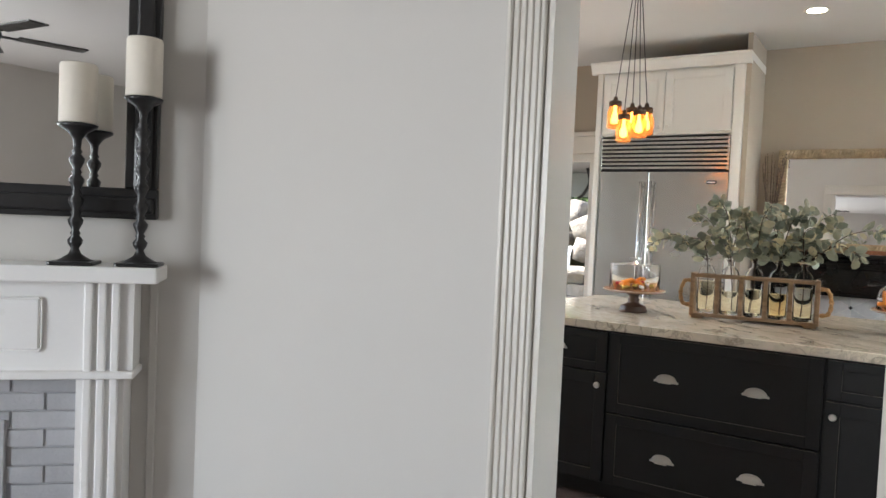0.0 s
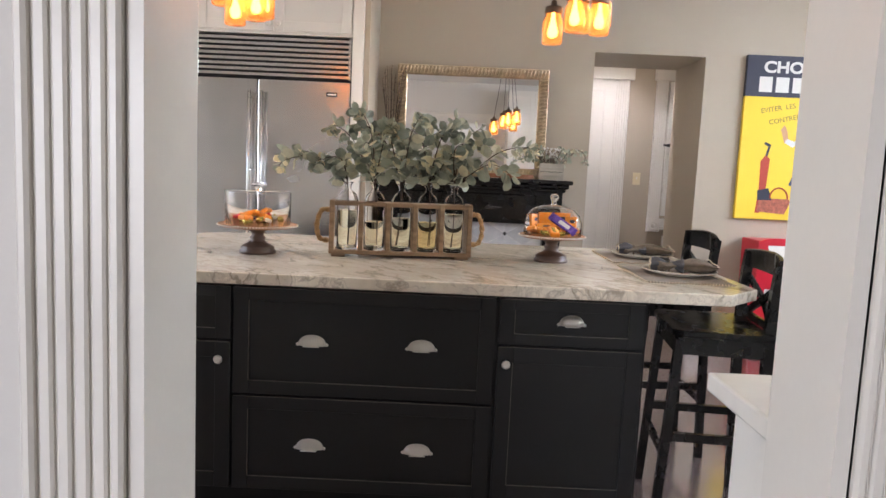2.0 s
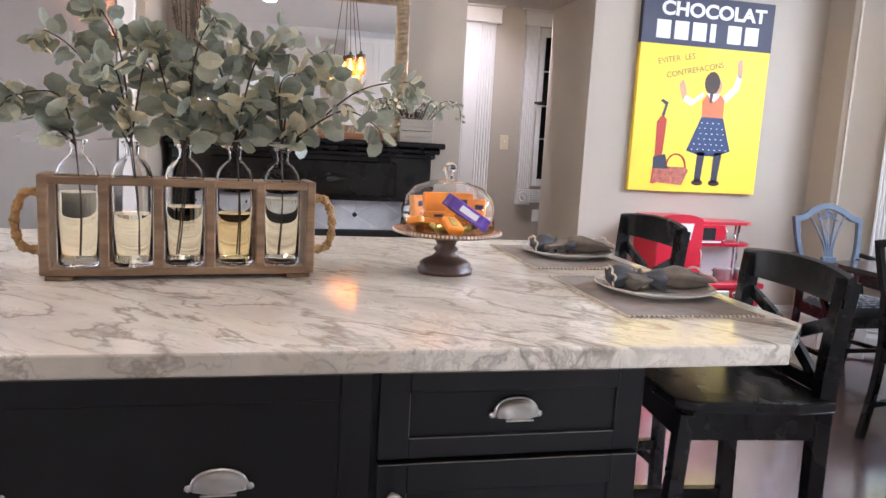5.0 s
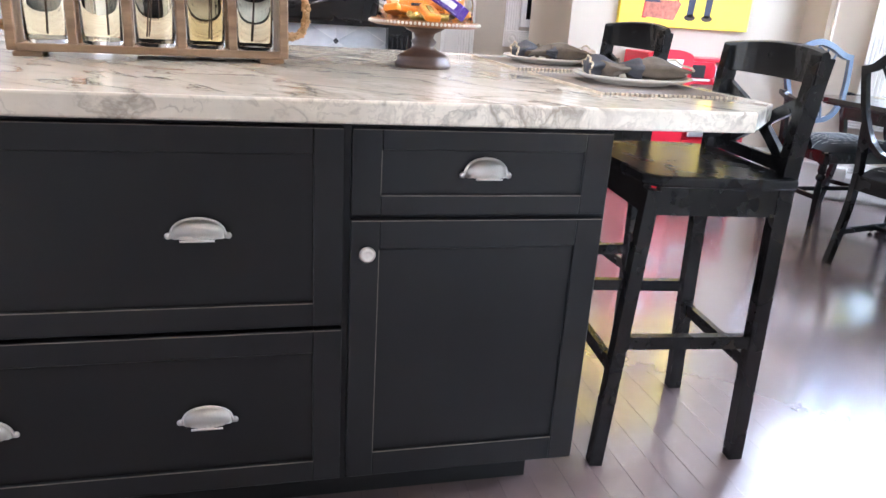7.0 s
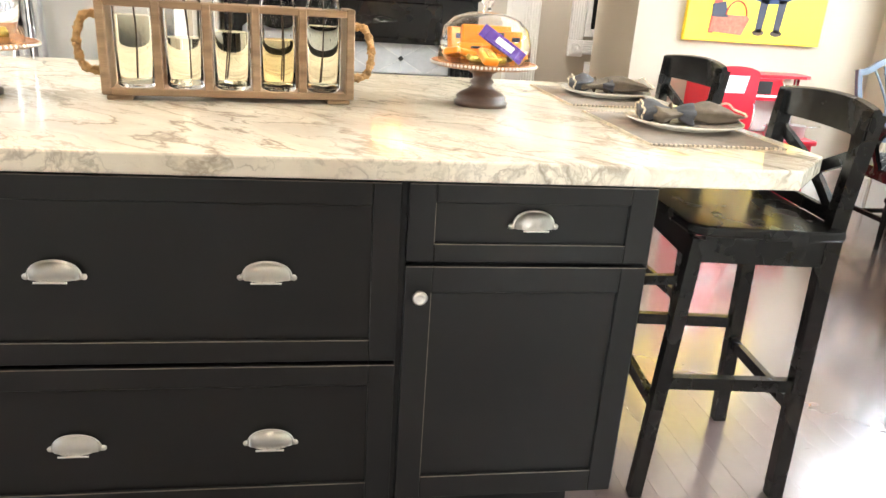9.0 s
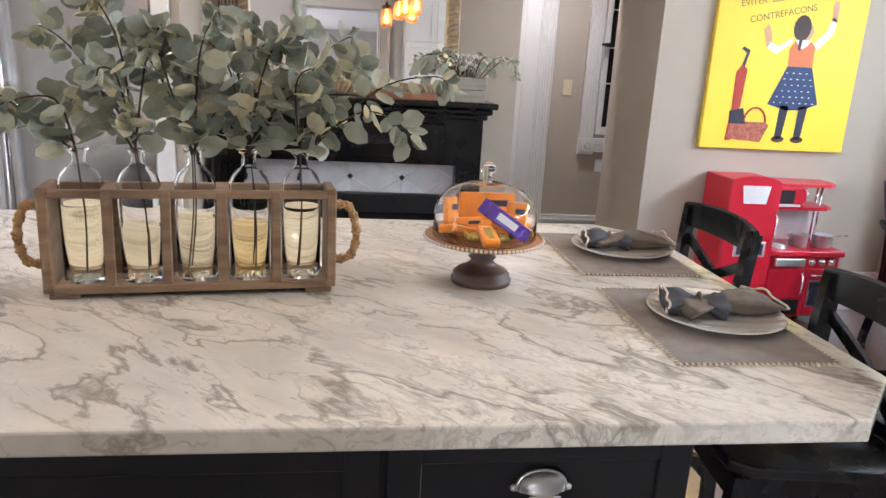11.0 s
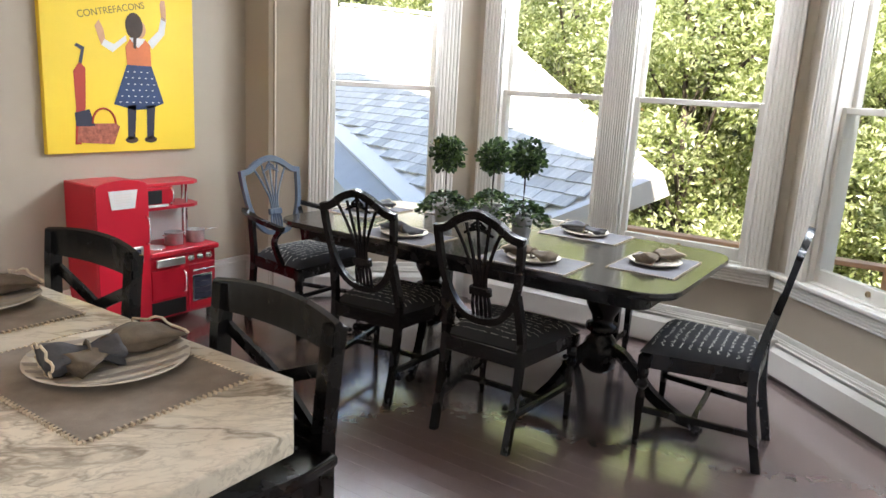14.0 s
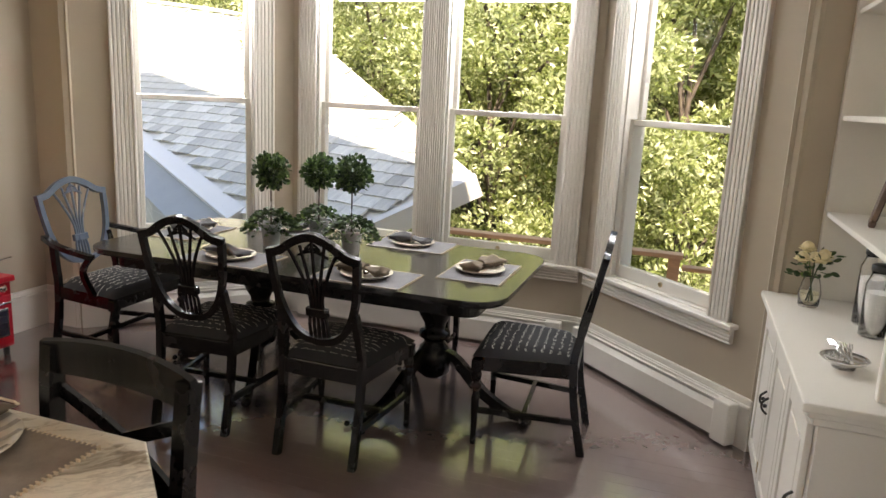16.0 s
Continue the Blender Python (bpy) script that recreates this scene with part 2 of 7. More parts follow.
M["red"] = material("red_enamel", (0.52, 0.012, 0.028), rough=0.34, vary=0.02, scale=4, fine=60, bump=0.0)
M["chrome"] = material("chrome", (0.78, 0.78, 0.78), rough=0.12, metal=1.0, vary=0.02, bump=0.0)
M["candle"] = material("ivory_wax", (0.78, 0.72, 0.62), rough=0.55, vary=0.03, scale=8, fine=40, bump=0.03)
M["iron"] = material("black_iron", (0.016, 0.015, 0.015), rough=0.32, vary=0.2, scale=20, fine=90, bump=0.1, depth=0.001, spec=0.6)
M["brickgrey"] = material("grey_painted_brick", (0.42, 0.42, 0.43), rough=0.7, vary=0.06, scale=12, fine=90, bump=0.2, depth=0.002, rand=0.06)
M["yellow"] = material("yellow_canvas", (0.86, 0.60, 0.035), rough=0.55, vary=0.03, scale=3, fine=400, bump=0.08, depth=0.0005)
M["navy"] = material("navy_paint", (0.028, 0.028, 0.05), rough=0.55, vary=0.06)
M["offwhite"] = material("off_white_paint", (0.72, 0.70, 0.66), rough=0.6, vary=0.05)
M["fabric"] = material("black_script_fabric", (0.025, 0.025, 0.027), rough=0.9, vary=0.2, scale=12, fine=300, bump=0.15, depth=0.001)
M["script"] = material("pale_script_print", (0.52, 0.50, 0.45), rough=0.9, vary=0.25, scale=40)
M["pot"] = material("galvanised_pot", (0.52, 0.52, 0.50), rough=0.5, metal=0.5, vary=0.12, scale=14)
M["green"] = material("topiary_leaf", (0.042, 0.085, 0.026), rough=0.42, vary=0.25, scale=14, second=(0.11, 0.17, 0.05), island=0.35)
M["soil"] = material("potting_soil", (0.03, 0.02, 0.014), rough=0.95, vary=0.3, scale=60)
M["slate"] = material("slate_shingle", (0.55, 0.53, 0.465), rough=0.6, vary=0.12, scale=5, fine=40, bump=0.15, depth=0.003, rand=0.26)
M["sidinggrey"] = material("blue_grey_siding", (0.27, 0.28, 0.27), rough=0.6, vary=0.05, scale=3)
M["foliage"] = material("bay_tree_leaf", (0.38, 0.45, 0.13), rough=0.28, vary=0.3, scale=1.2, fine=6, bump=0.0, second=(0.80, 0.80, 0.52), spec=1.0, island=0.35)


def let_light_through(m, amount):
    n, l = m.node_tree.nodes, m.node_tree.links
    b, out = n["Principled BSDF"], n["Material Output"]
    tr, mx = n.new("ShaderNodeBsdfTranslucent"), n.new("ShaderNodeMixShader")
    l.new(b.inputs["Base Color"].links[0].from_socket, tr.inputs[0])
    mx.inputs[0].default_value = amount
    l.new(b.outputs[0], mx.inputs[1])
    l.new(tr.outputs[0], mx.inputs[2])
    l.new(mx.outputs[0], out.inputs[0])


let_light_through(M["foliage"], 0.55)
let_light_through(M["green"], 0.3)
let_light_through(M["leaf"], 0.2)
M["foliage_rust"] = material("rust_leaf", (0.19, 0.09, 0.03), rough=0.5, vary=0.3, scale=1.5)
M["bark"] = material("tree_bark", (0.10, 0.075, 0.055), rough=0.9, vary=0.25, scale=7, bump=0.3, depth=0.01)
M["earth"] = material("hillside_earth", (0.10, 0.085, 0.05), rough=0.95, vary=0.25, scale=0.6, fine=8, bump=0.3, depth=0.02, second=(0.06, 0.085, 0.03))
M["redwood"] = material("redwood_rail", (0.52, 0.30, 0.17), rough=0.6, vary=0.15, scale=5, stretch=(8, 1, 8))
M["rock"] = material("garden_rock", (0.24, 0.21, 0.175), rough=0.85, vary=0.2, scale=4, fine=22, bump=0.4, depth=0.02, rand=0.2)
M["orange"] = material("orange_wrapper", (0.80, 0.26, 0.02), rough=0.3, vary=0.1, scale=30)
M["purple"] = material("purple_wrapper", (0.10, 0.045, 0.30), rough=0.25, vary=0.1, scale=30)
M["goldfoil"] = material("gold_foil", (0.65, 0.50, 0.12), rough=0.25, metal=0.6, vary=0.15, scale=60)
M["bulb"] = glow("lamp_filament_glow", (1.0, 0.42, 0.10), 3.0)
M["spot"] = glow("ceiling_spot_glow", (1.0, 0.86, 0.66), 9.0)

# ---- mesh helpers ----


def part(name, bm, mat, parent=None, label="", m=None, smooth=False):
    me = bpy.data.meshes.new(name)
    bmesh.ops.recalc_face_normals(bm, faces=bm.faces)
    if smooth:
        for f in bm.faces:
            f.smooth = True
    bm.to_mesh(me)
    bm.free()
    for k in (mat if isinstance(mat, (list, tuple)) else [mat]):
        me.materials.append(M[k] if isinstance(k, str) else k)
    ob = new(name, me)
    if parent is not None:
        ob.parent = parent
    if m is not None:
        ob.matrix_basis = m
    if label:
        ob["label"] = label
    return ob


def stuff(ob):
    return tagged(ob, kind="stuff")


def thing(name, label, category, m=None, group="", kind=""):
    ob = new(name)
    ob.empty_display_size = 0.1
    if m is not None:
        ob.matrix_basis = m
    return tagged(ob, label, category, group, kind)


def setting(name, bm, mat, label, category="", m=None):
    return tagged(part(name, bm, mat, None, "", m), label, category or name.split("_")[0], "", "structure")


def BM():
    return bmesh.new()


def box(bm, x0, x1, y0, y1, z0, z1, bevel=0.0, seg=1, m=None):
    c = ((x0 + x1) / 2, (y0 + y1) / 2, (z0 + z1) / 2)
    mat = Matrix.Translation(c) @ Matrix.Diagonal((abs(x1 - x0), abs(y1 - y0), abs(z1 - z0), 1))
    if m is not None:
        mat = m @ mat
    r = bmesh.ops.create_cube(bm, size=1, matrix=mat)
    if bevel:
        es = list({e for v in r["verts"] for e in v.link_edges})
        bmesh.ops.bevel(bm, geom=es, offset=bevel, segments=seg, affect="EDGES", profile=0.5)
    return bm


def prism(bm, outline, z0, z1, m=None, bevel=0.0):
    """A flat outline in x and y, raised from z0 to z1."""
    m = m or Matrix.Identity(4)
    lo = [bm.verts.new(m @ Vector((x, y, z0))) for x, y in outline]
    hi = [bm.verts.new(m @ Vector((x, y, z1))) for x, y in outline]
    n = len(outline)
    fs = [bm.faces.new(lo[::-1]), bm.faces.new(hi)]
    for i in range(n):
        fs.append(bm.faces.new((lo[i], lo[(i + 1) % n], hi[(i + 1) % n], hi[i])))
    if bevel:
        es = list({e for f in fs[:2] for e in f.edges})
        bmesh.ops.bevel(bm, geom=es, offset=bevel, segments=2, affect="EDGES", profile=0.5)
    return bm


def lathe(bm, prof, seg=20, m=None, rib=0.0, ribs=0):
    m = m or Matrix.Identity(4)
    rings = []
    for r, z in prof:
        rings.append([bm.verts.new(m @ Vector(((r * (1 + rib * math.cos(ribs * a))) * math.cos(a), (r * (1 + rib * math.cos(ribs * a))) * math.sin(a), z)))
                      for a in (2 * math.pi * k / seg for k in range(seg))])
    for a, b in zip(rings, rings[1:]):
        for k in range(seg):
            bm.faces.new((a[k], a[(k + 1) % seg], b[(k + 1) % seg], b[k]))
    bm.faces.new(rings[0][::-1])
    bm.faces.new(rings[-1])
    return bm


def sweep(bm, pts, w, h=None, up=(0, 0, 1), closed=False, seg=8, square=False, taper=None):
    """A bar along points: round (radius w) or square (w by h)."""
    pts = [Vector(p) for p in pts]
    n, rings = len(pts), []
    up = Vector(up)
    for i, p in enumerate(pts):
        a = pts[(i - 1) % n] if closed or i > 0 else p
        b = pts[(i + 1) % n] if closed or i < n - 1 else p
        t = (b - a).normalized()
        s = t.cross(up)
        s = s.normalized() if s.length > 1e-4 else t.orthogonal().normalized()
        u = s.cross(t).normalized()
        k = taper[i] if taper else 1.0
        if square:
            hh = h if h is not None else w
            offs = [(-w / 2, -hh / 2), (w / 2, -hh / 2), (w / 2, hh / 2), (-w / 2, hh / 2)]
        else:
            offs = [(w * math.cos(2 * math.pi * q / seg), (h or w) * math.sin(2 * math.pi * q / seg)) for q in range(seg)]
        rings.append([bm.verts.new(p + s * (x * k) + u * (y * k)) for x, y in offs])
    m = len(rings[0])
    for i in range(n if closed else n - 1):
        a, b = rings[i], rings[(i + 1) % n]
        for k in range(m):
            bm.faces.new((a[k], a[(k + 1) % m], b[(k + 1) % m], b[k]))
    if not closed:
        bm.faces.new(rings[0][::-1])
        bm.faces.new(rings[-1])
    return bm


def curve_pts(ctrl, n=24, closed=False):
    """A smooth line through the points (Catmull-Rom)."""
    c = [Vector(p) for p in ctrl]
    k = len(c)
    out = []
    spans = k if closed else k - 1
    for i in range(spans):
        p0, p1, p2, p3 = (c[(i - 1) % k] if closed or i else c[0]), c[i], c[(i + 1) % k], (c[(i + 2) % k] if closed or i + 2 < k else c[-1])
        steps = max(2, n // spans)
        for s in range(steps):
            t = s / steps
            out.append(0.5 * ((2 * p1) + (p2 - p0) * t + (2 * p0 - 5 * p1 + 4 * p2 - p3) * t * t + (3 * p1 - p0 - 3 * p2 + p3) * t ** 3))
    if not closed:
        out.append(c[-1])
    return out


def blob(bm, center, r, sub=1, jitter=0.15, seed=0, scale=(1, 1, 1)):
    rg = random.Random(seed)
    res = bmesh.ops.create_icosphere(bm, subdivisions=sub, radius=1)
    for v in res["verts"]:
        k = r * (1 + rg.uniform(-jitter, jitter))
        v.co = Vector((v.co.x * k * scale[0], v.co.y * k * scale[1], v.co.z * k * scale[2])) + Vector(center)
    return bm


def segment_frame(p0, p1):
    d = Vector((p1[0] - p0[0], p1[1] - p0[1]))
    return pose(p0[0], p0[1], 0, 0, 0, math.degrees(math.atan2(d.y, d.x))), d.length


def wall_mesh(length, thick, z0, z1, openings=(), ext0=0.0, ext1=0.0):
    """A wall along x, its room face at y=0, its body to y=-thick, with openings (u0, u1, z0, z1) through it."""
    bm = BM()
    cuts = sorted(openings)
    u = -ext0
    for a, b, lo, hi in cuts:
        box(bm, u, a, -thick, 0, z0, z1)
        if lo > z0:
            box(bm, a, b, -thick, 0, z0, lo)
        if hi < z1:
            box(bm, a, b, -thick, 0, hi, z1)
        u = b
    box(bm, u, length + ext1, -thick, 0, z0, z1)
    return bm


# ---- structure ----
CEIL = 2.84


def plain_wall(name, x0, x1, y0, y1, z0=0.0, z1=CEIL, mat="wall", label="warm greige painted plaster wall"):
    return setting(name, box(BM(), x0, x1, y0, y1, z0, z1), mat, label, "wall")


# floor: a dark subfloor with painted boards on it comes last in the file
setting("floor", box(BM(), -4.6, 5.2, -1.9, 11.2, -0.12, -0.006), "joint", "dark brown painted wooden floor with a soft sheen")
setting("ceiling", box(BM(), -4.6, 5.2, -1.9, 11.2, CEIL, CEIL + 0.2), "ceiling", "smooth off-white painted ceiling")

# wall between living room and kitchen, with a cased doorway
DX0, DX1, DN, DF, DH = -0.418, 0.345, 4.26, 4.385, 2.32
bm = BM()
box(bm, -3.1, DX0 - 0.012, DN, DF, 0, CEIL)
box(bm, DX1 + 0.012, 3.56, DN, DF, 0, CEIL)
box(bm, DX0 - 0.012, DX1 + 0.012, DN, DF, DH + 0.012, CEIL)
setting("wall_south", bm, "wall_living", "pale greige painted plaster wall beside the doorway", "wall")
# jambs and fluted casings
door = thing("doorway", "white painted cased doorway with fluted casing", "doorway", pose(0, 0, 0), kind="structure")
bm = BM()
box(bm, DX0 - 0.010, DX0 + 0.008, DN - 0.016, DF + 0.016, 0, DH)
part("jamb", bm, "white", door)
part("jamb", box(BM(), DX1 - 0.008, DX1 + 0.010, DN - 0.016, DF + 0.016, 0, DH), "white", door)
part("jamb_head", box(BM(), DX0 - 0.01, DX1 + 0.01, DN - 0.016, DF + 0.016, DH, DH + 0.018), "white", door)


def fluted_board(bm, u0, u1, z0, z1, y, out, flutes=4, horizontal=False, base=0.018):
    """A casing board: a flat base with round beads run along it. out: +1 or -1, the side of y that it faces."""
    w = u1 - u0

    def bx(a, b, d0, d1, bev=0.0):
        if horizontal:
            box(bm, z0, z1, min(y + out * d0, y + out * d1), max(y + out * d0, y + out * d1), a, b, bev)
        else:
            box(bm, a, b, min(y + out * d0, y + out * d1), max(y + out * d0, y + out * d1), z0, z1, bev)
    bx(u0, u1, 0.0, base)
    bx(u0, u0 + w * 0.13, 0.0, base + 0.010, 0.004)
    bx(u1 - w * 0.13, u1, 0.0, base + 0.010, 0.004)
    inner = w * 0.70
    for k in range(flutes):
        a = u0 + w * 0.15 + inner * (k + 0.12) / flutes
        bx(a, a + inner * 0.80 / flutes, 0.0, base + 0.0065, 0.003)


for y, out in ((DN, -1), (DF, 1)):
    for a, b in ((DX0 - 0.122, DX0 - 0.011), (DX1 + 0.011, DX1 + 0.122)):
        bm = BM()
        fluted_board(bm, a, b, 0.0, DH, y + out * 0.001, out)
        part("casing", bm, "white", door)
    bm = BM()
    fluted_board(bm, DH + 0.001, DH + 0.12, DX0 - 0.122, DX1 + 0.122, y + out * 0.001, out, horizontal=True)
    part("casing_head", bm, "white", door)

# kitchen walls
plain_wall("wall_north", -1.95, 0.90, 8.72, 9.16)
plain_wall("wall_painting", 1.84, 3.70, 9.16, 9.90, label="warm greige wall behind the yellow painting")
plain_wall("wall_hall_header", 0.90, 1.84, 9.16, 9.90, 2.27, CEIL)
bm = BM()
box(bm, -3.3, -3.12, 8.72, 8.9, 0, CEIL)
box(bm, -3.12, -2.02, 8.72, 8.9, 2.05, CEIL)
box(bm, -2.02, -1.95, 8.72, 8.9, 0, CEIL)
setting("wall_garden", bm, "wall", "greige wall above the garden glass door", "wall")
# this wall's wide opening is added to hold the west fill lamp
bm = BM()
box(bm, -3.3, -3.1, 4.26, 5.7, 0, CEIL)
box(bm, -3.3, -3.1, 7.5, 8.72, 0, CEIL)
box(bm, -3.3, -3.1, 5.7, 7.5, 0, 0.25)
box(bm, -3.3, -3.1, 5.7, 7.5, 2.25, CEIL)
setting("wall_west", bm, "wall", "greige painted kitchen wall with an added opening for the west fill lamp", "wall")
plain_wall("wall_alcove", -0.675, -0.640, 8.135, 8.72)
# hall beyond the opening
plain_wall("wall_hall_back", 0.6, 2.9, 10.55, 10.7)
plain_wall("wall_hall_side", 0.6, 0.9, 9.16, 10.55)
plain_wall("wall_hall_east", 2.75, 2.9, 9.90, 10.55)
# bay
BA, BB, BC, BD = (3.555, 4.82), (4.53, 5.795), (4.53, 7.90), (3.545, 8.885)
WT = 0.16
HEAD, SILLZ = 2.46, 0.585
walls_bay = []
# window openings along each side: (start, end)
sides = [("wall_bay_southeast", BA, BB, [(0.326, 1.150)]), ("wall_bay_east", BB, BC, [(0.177, 0.984), (1.140, 1.925)]), ("wall_bay_northeast", BC, BD, [(0.262, 1.030)])]
for nm, p, q, ops in sides:
    m, L = segment_frame(p, q)
    bm = wall_mesh(L, WT, 0, CEIL, [(a, b, SILLZ, HEAD) for a, b in ops], 0.03, 0.03)
    # body lies outside: to the right of the way from p to q
    setting(nm, bm, "wall", "greige painted bay wall with tall sash window", "wall", m)
plain_wall("wall_return_north", 3.545, 3.72, 8.87, 9.16)
plain_wall("wall_return_south", 3.555, 3.72, 4.26, 4.84)
# living room shell
plain_wall("wall_living_west", -4.6, -4.4, -1.9, 4.26, mat="wall_living", label="pale greige living room wall")
plain_wall("wall_living_east", 2.6, 2.8, -1.9, 4.26, mat="wall_living", label="pale greige living room wall")
bm = BM()
box(bm, -4.6, -3.9, -1.9, -1.7, 0, CEIL)
box(bm, -1.9, 2.8, -1.9, -1.7, 0, CEIL)
box(bm, -3.9, -1.9, -1.9, -1.7, 0, 0.55)
box(bm, -3.9, -1.9, -1.9, -1.7, 2.45, CEIL)
setting("wall_living_south", bm, "wall_living", "pale greige living room wall with a window opening", "wall")
# chimney wall across the living room's corner
CORNER = (-1.752, 4.26)
MC = pose(CORNER[0], CORNER[1], 0, 0, 0, 225)   # x runs along the wall away from the corner, y into the wall... towards the room is +y
bm = box(BM(), 0.0, 3.6, -0.3, 0.0, 0, CEIL)
setting("wall_chimney", bm, "wall_living", "pale greige chimney wall across the corner", "wall", MC)


# ---- windows of the bay ----
def sash_window(name, m, a, b):
    """A double-hung window in the opening a..b of a wall frame m (x along the wall, +y into the room)."""
    w = thing(name, "white painted tall double-hung sash window", "window", m, kind="structure")
    bm = BM()
    for u0, u1, z0, z1 in ((a, a + 0.022, SILLZ, HEAD), (b - 0.022, b, SILLZ, HEAD), (a + 0.022, b - 0.022, HEAD - 0.03, HEAD), (a + 0.022, b - 0.022, SILLZ, SILLZ + 0.012)):
        box(bm, u0, u1, -WT + 0.01, -0.002, z0, z1)
    part("window_frame", bm, "white", w)
    mid = 1.505
    for z0, z1, y0, bot, top in ((SILLZ + 0.012, mid + 0.018, -0.075, 0.075, 0.036), (mid - 0.018, HEAD - 0.03, -0.125, 0.036, 0.05)):
        s = BM()
        u0, u1 = a + 0.022, b - 0.022
        box(s, u0, u0 + 0.032, y0, y0 + 0.04, z0, z1, 0.004)
        box(s, u1 - 0.032, u1, y0, y0 + 0.04, z0, z1, 0.004)
        box(s, u0 + 0.03, u1 - 0.03, y0 + 0.001, y0 + 0.039, z0, z0 + bot, 0.004)
        box(s, u0 + 0.03, u1 - 0.03, y0 + 0.001, y0 + 0.039, z1 - top, z1, 0.004)
        so = part("sash", s, "white", w)
        p = part("pane", box(BM(), u0 + 0.026, u1 - 0.026, y0 + 0.018, y0 + 0.022, z0 + bot - 0.005, z1 - top + 0.005), "pane", so)
        p.visible_shadow = False
        if y0 > -0.1:
            k = BM()
            lathe(k, [(0.004, 0), (0.016, 0.002), (0.016, 0.008), (0.011, 0.010), (0.011, 0.004), (0.004, 0.004)], 14, pose((u0 + u1) / 2, y0 + 0.04, z0 + 0.04, -90, 0, 0))
            part("finger_pull", k, "gold", so, "small brass finger pull")
    return w


def casing(m, u0, u1, parent, z0=SILLZ, z1=HEAD + 0.01):
    bm = BM()
    fluted_board(bm, u0, u1, z0, z1, 0.0015, 1, flutes=4, base=0.02)
    part("casing", bm, "white", parent)


wins = []
for (nm, p, q, ops), outer in zip(sides, ((0.185, 1.32), (0.02, 2.085), (0.06, 1.18))):
    m, L = segment_frame(p, q)
    for k, (a, b) in enumerate(ops):
        w = sash_window("window_%d" % (len(wins) + 1), m, a, b)
        wins.append(w)
        lo = max(outer[0], a - 0.125) if k == 0 else ops[k - 1][1] + 0.080
        hi = min(outer[1], b + 0.125) if k == len(ops) - 1 else b + 0.076
        casing(m, lo, a + 0.012, w)
        casing(m, b - 0.012, hi, w)
        bm = BM()
        fluted_board(bm, HEAD - 0.005, HEAD + 0.12, lo, hi, 0.002, 1, horizontal=True)
        part("casing_head", bm, "white", w)
    # stool and fluted apron along the side
    t = thing("window_sill", "white painted window sill with a fluted apron", "window sill", m, kind="structure")
    s0, s1 = (outer[0] - 0.03, L - 0.012) if nm.endswith("southeast") else ((0.012, L - 0.012) if nm.endswith("bay_east") else (0.012, outer[1] + 0.03))
    part("stool", box(BM(), s0, s1, -0.03, 0.055, SILLZ - 0.022, SILLZ + 0.002, 0.006, 2), "white", t)
    bm = BM()
    fluted_board(bm, SILLZ - 0.10, SILLZ - 0.022, s0 + 0.02, s1 - 0.01, 0.002, 1, flutes=3, horizontal=True, base=0.022)
    part("apron", bm, "white", t)

# baseboards with a moulded cap, and the long heaters before them


def baseboard(p, q, h=0.26):
    m, L = segment_frame(p, q)
    t = thing("baseboard", "white painted tall baseboard with moulded cap", "baseboard", m, kind="structure")
    bm = BM()
    box(bm, 0, L, 0.001, 0.018, 0, h - 0.05)
    box(bm, 0, L, 0.001, 0.030, h - 0.052, h - 0.03, 0.006, 2)
    box(bm, 0, L, 0.001, 0.022, h - 0.032, h, 0.005, 2)
    part("board", bm, "white", t)
    return t


def heater(p, q, open_end=True):
    m, L = segment_frame(p, q)
    t = thing("baseboard_heater", "long white metal baseboard heater along the bay wall", "heater", m)
    bm = BM()
    prism(bm, [(0.032, 0.035), (0.088, 0.035), (0.088, 0.165), (0.070, 0.195), (0.064, 0.193), (0.080, 0.162), (0.080, 0.043), (0.032, 0.043)], 0, L, Matrix(((0, 0, 1, 0), (1, 0, 0, 0), (0, 1, 0, 0), (0, 0, 0, 1))))
    part("cover", bm, "white", t)
    part("back_panel", box(BM(), 0, L, 0.032, 0.042, 0.02, 0.222), "white", t)
    part("top_louvre", box(BM(), 0.10, L - 0.01, 0.044, 0.062, 0.203, 0.209), "white", t)
    for u in (0.0, L - 0.10):
        part("end_cap", box(BM(), u, u + 0.10, 0.033, 0.094, 0.012, 0.226, 0.008, 2), "white", t)
    part("fins", box(BM(), 0.1, L - 0.1, 0.046, 0.074, 0.06, 0.15), "dark", t)
    return t


baseboard((3.56, 4.825), (4.525, 5.79))
baseboard((4.528, 5.80), (4.528, 7.895))
baseboard((4.525, 7.905), (3.55, 8.88))
baseboard((3.543, 8.885), (3.543, 9.158))
baseboard((3.54, 9.158), (1.86, 9.158))
baseboard((2.74, 10.548), (0.91, 10.548), 0.30)
heater((3.60, 4.865), (4.49, 5.755))
heater((4.525, 5.90), (4.525, 7.80))
heater((4.47, 7.96), (3.68, 8.75))

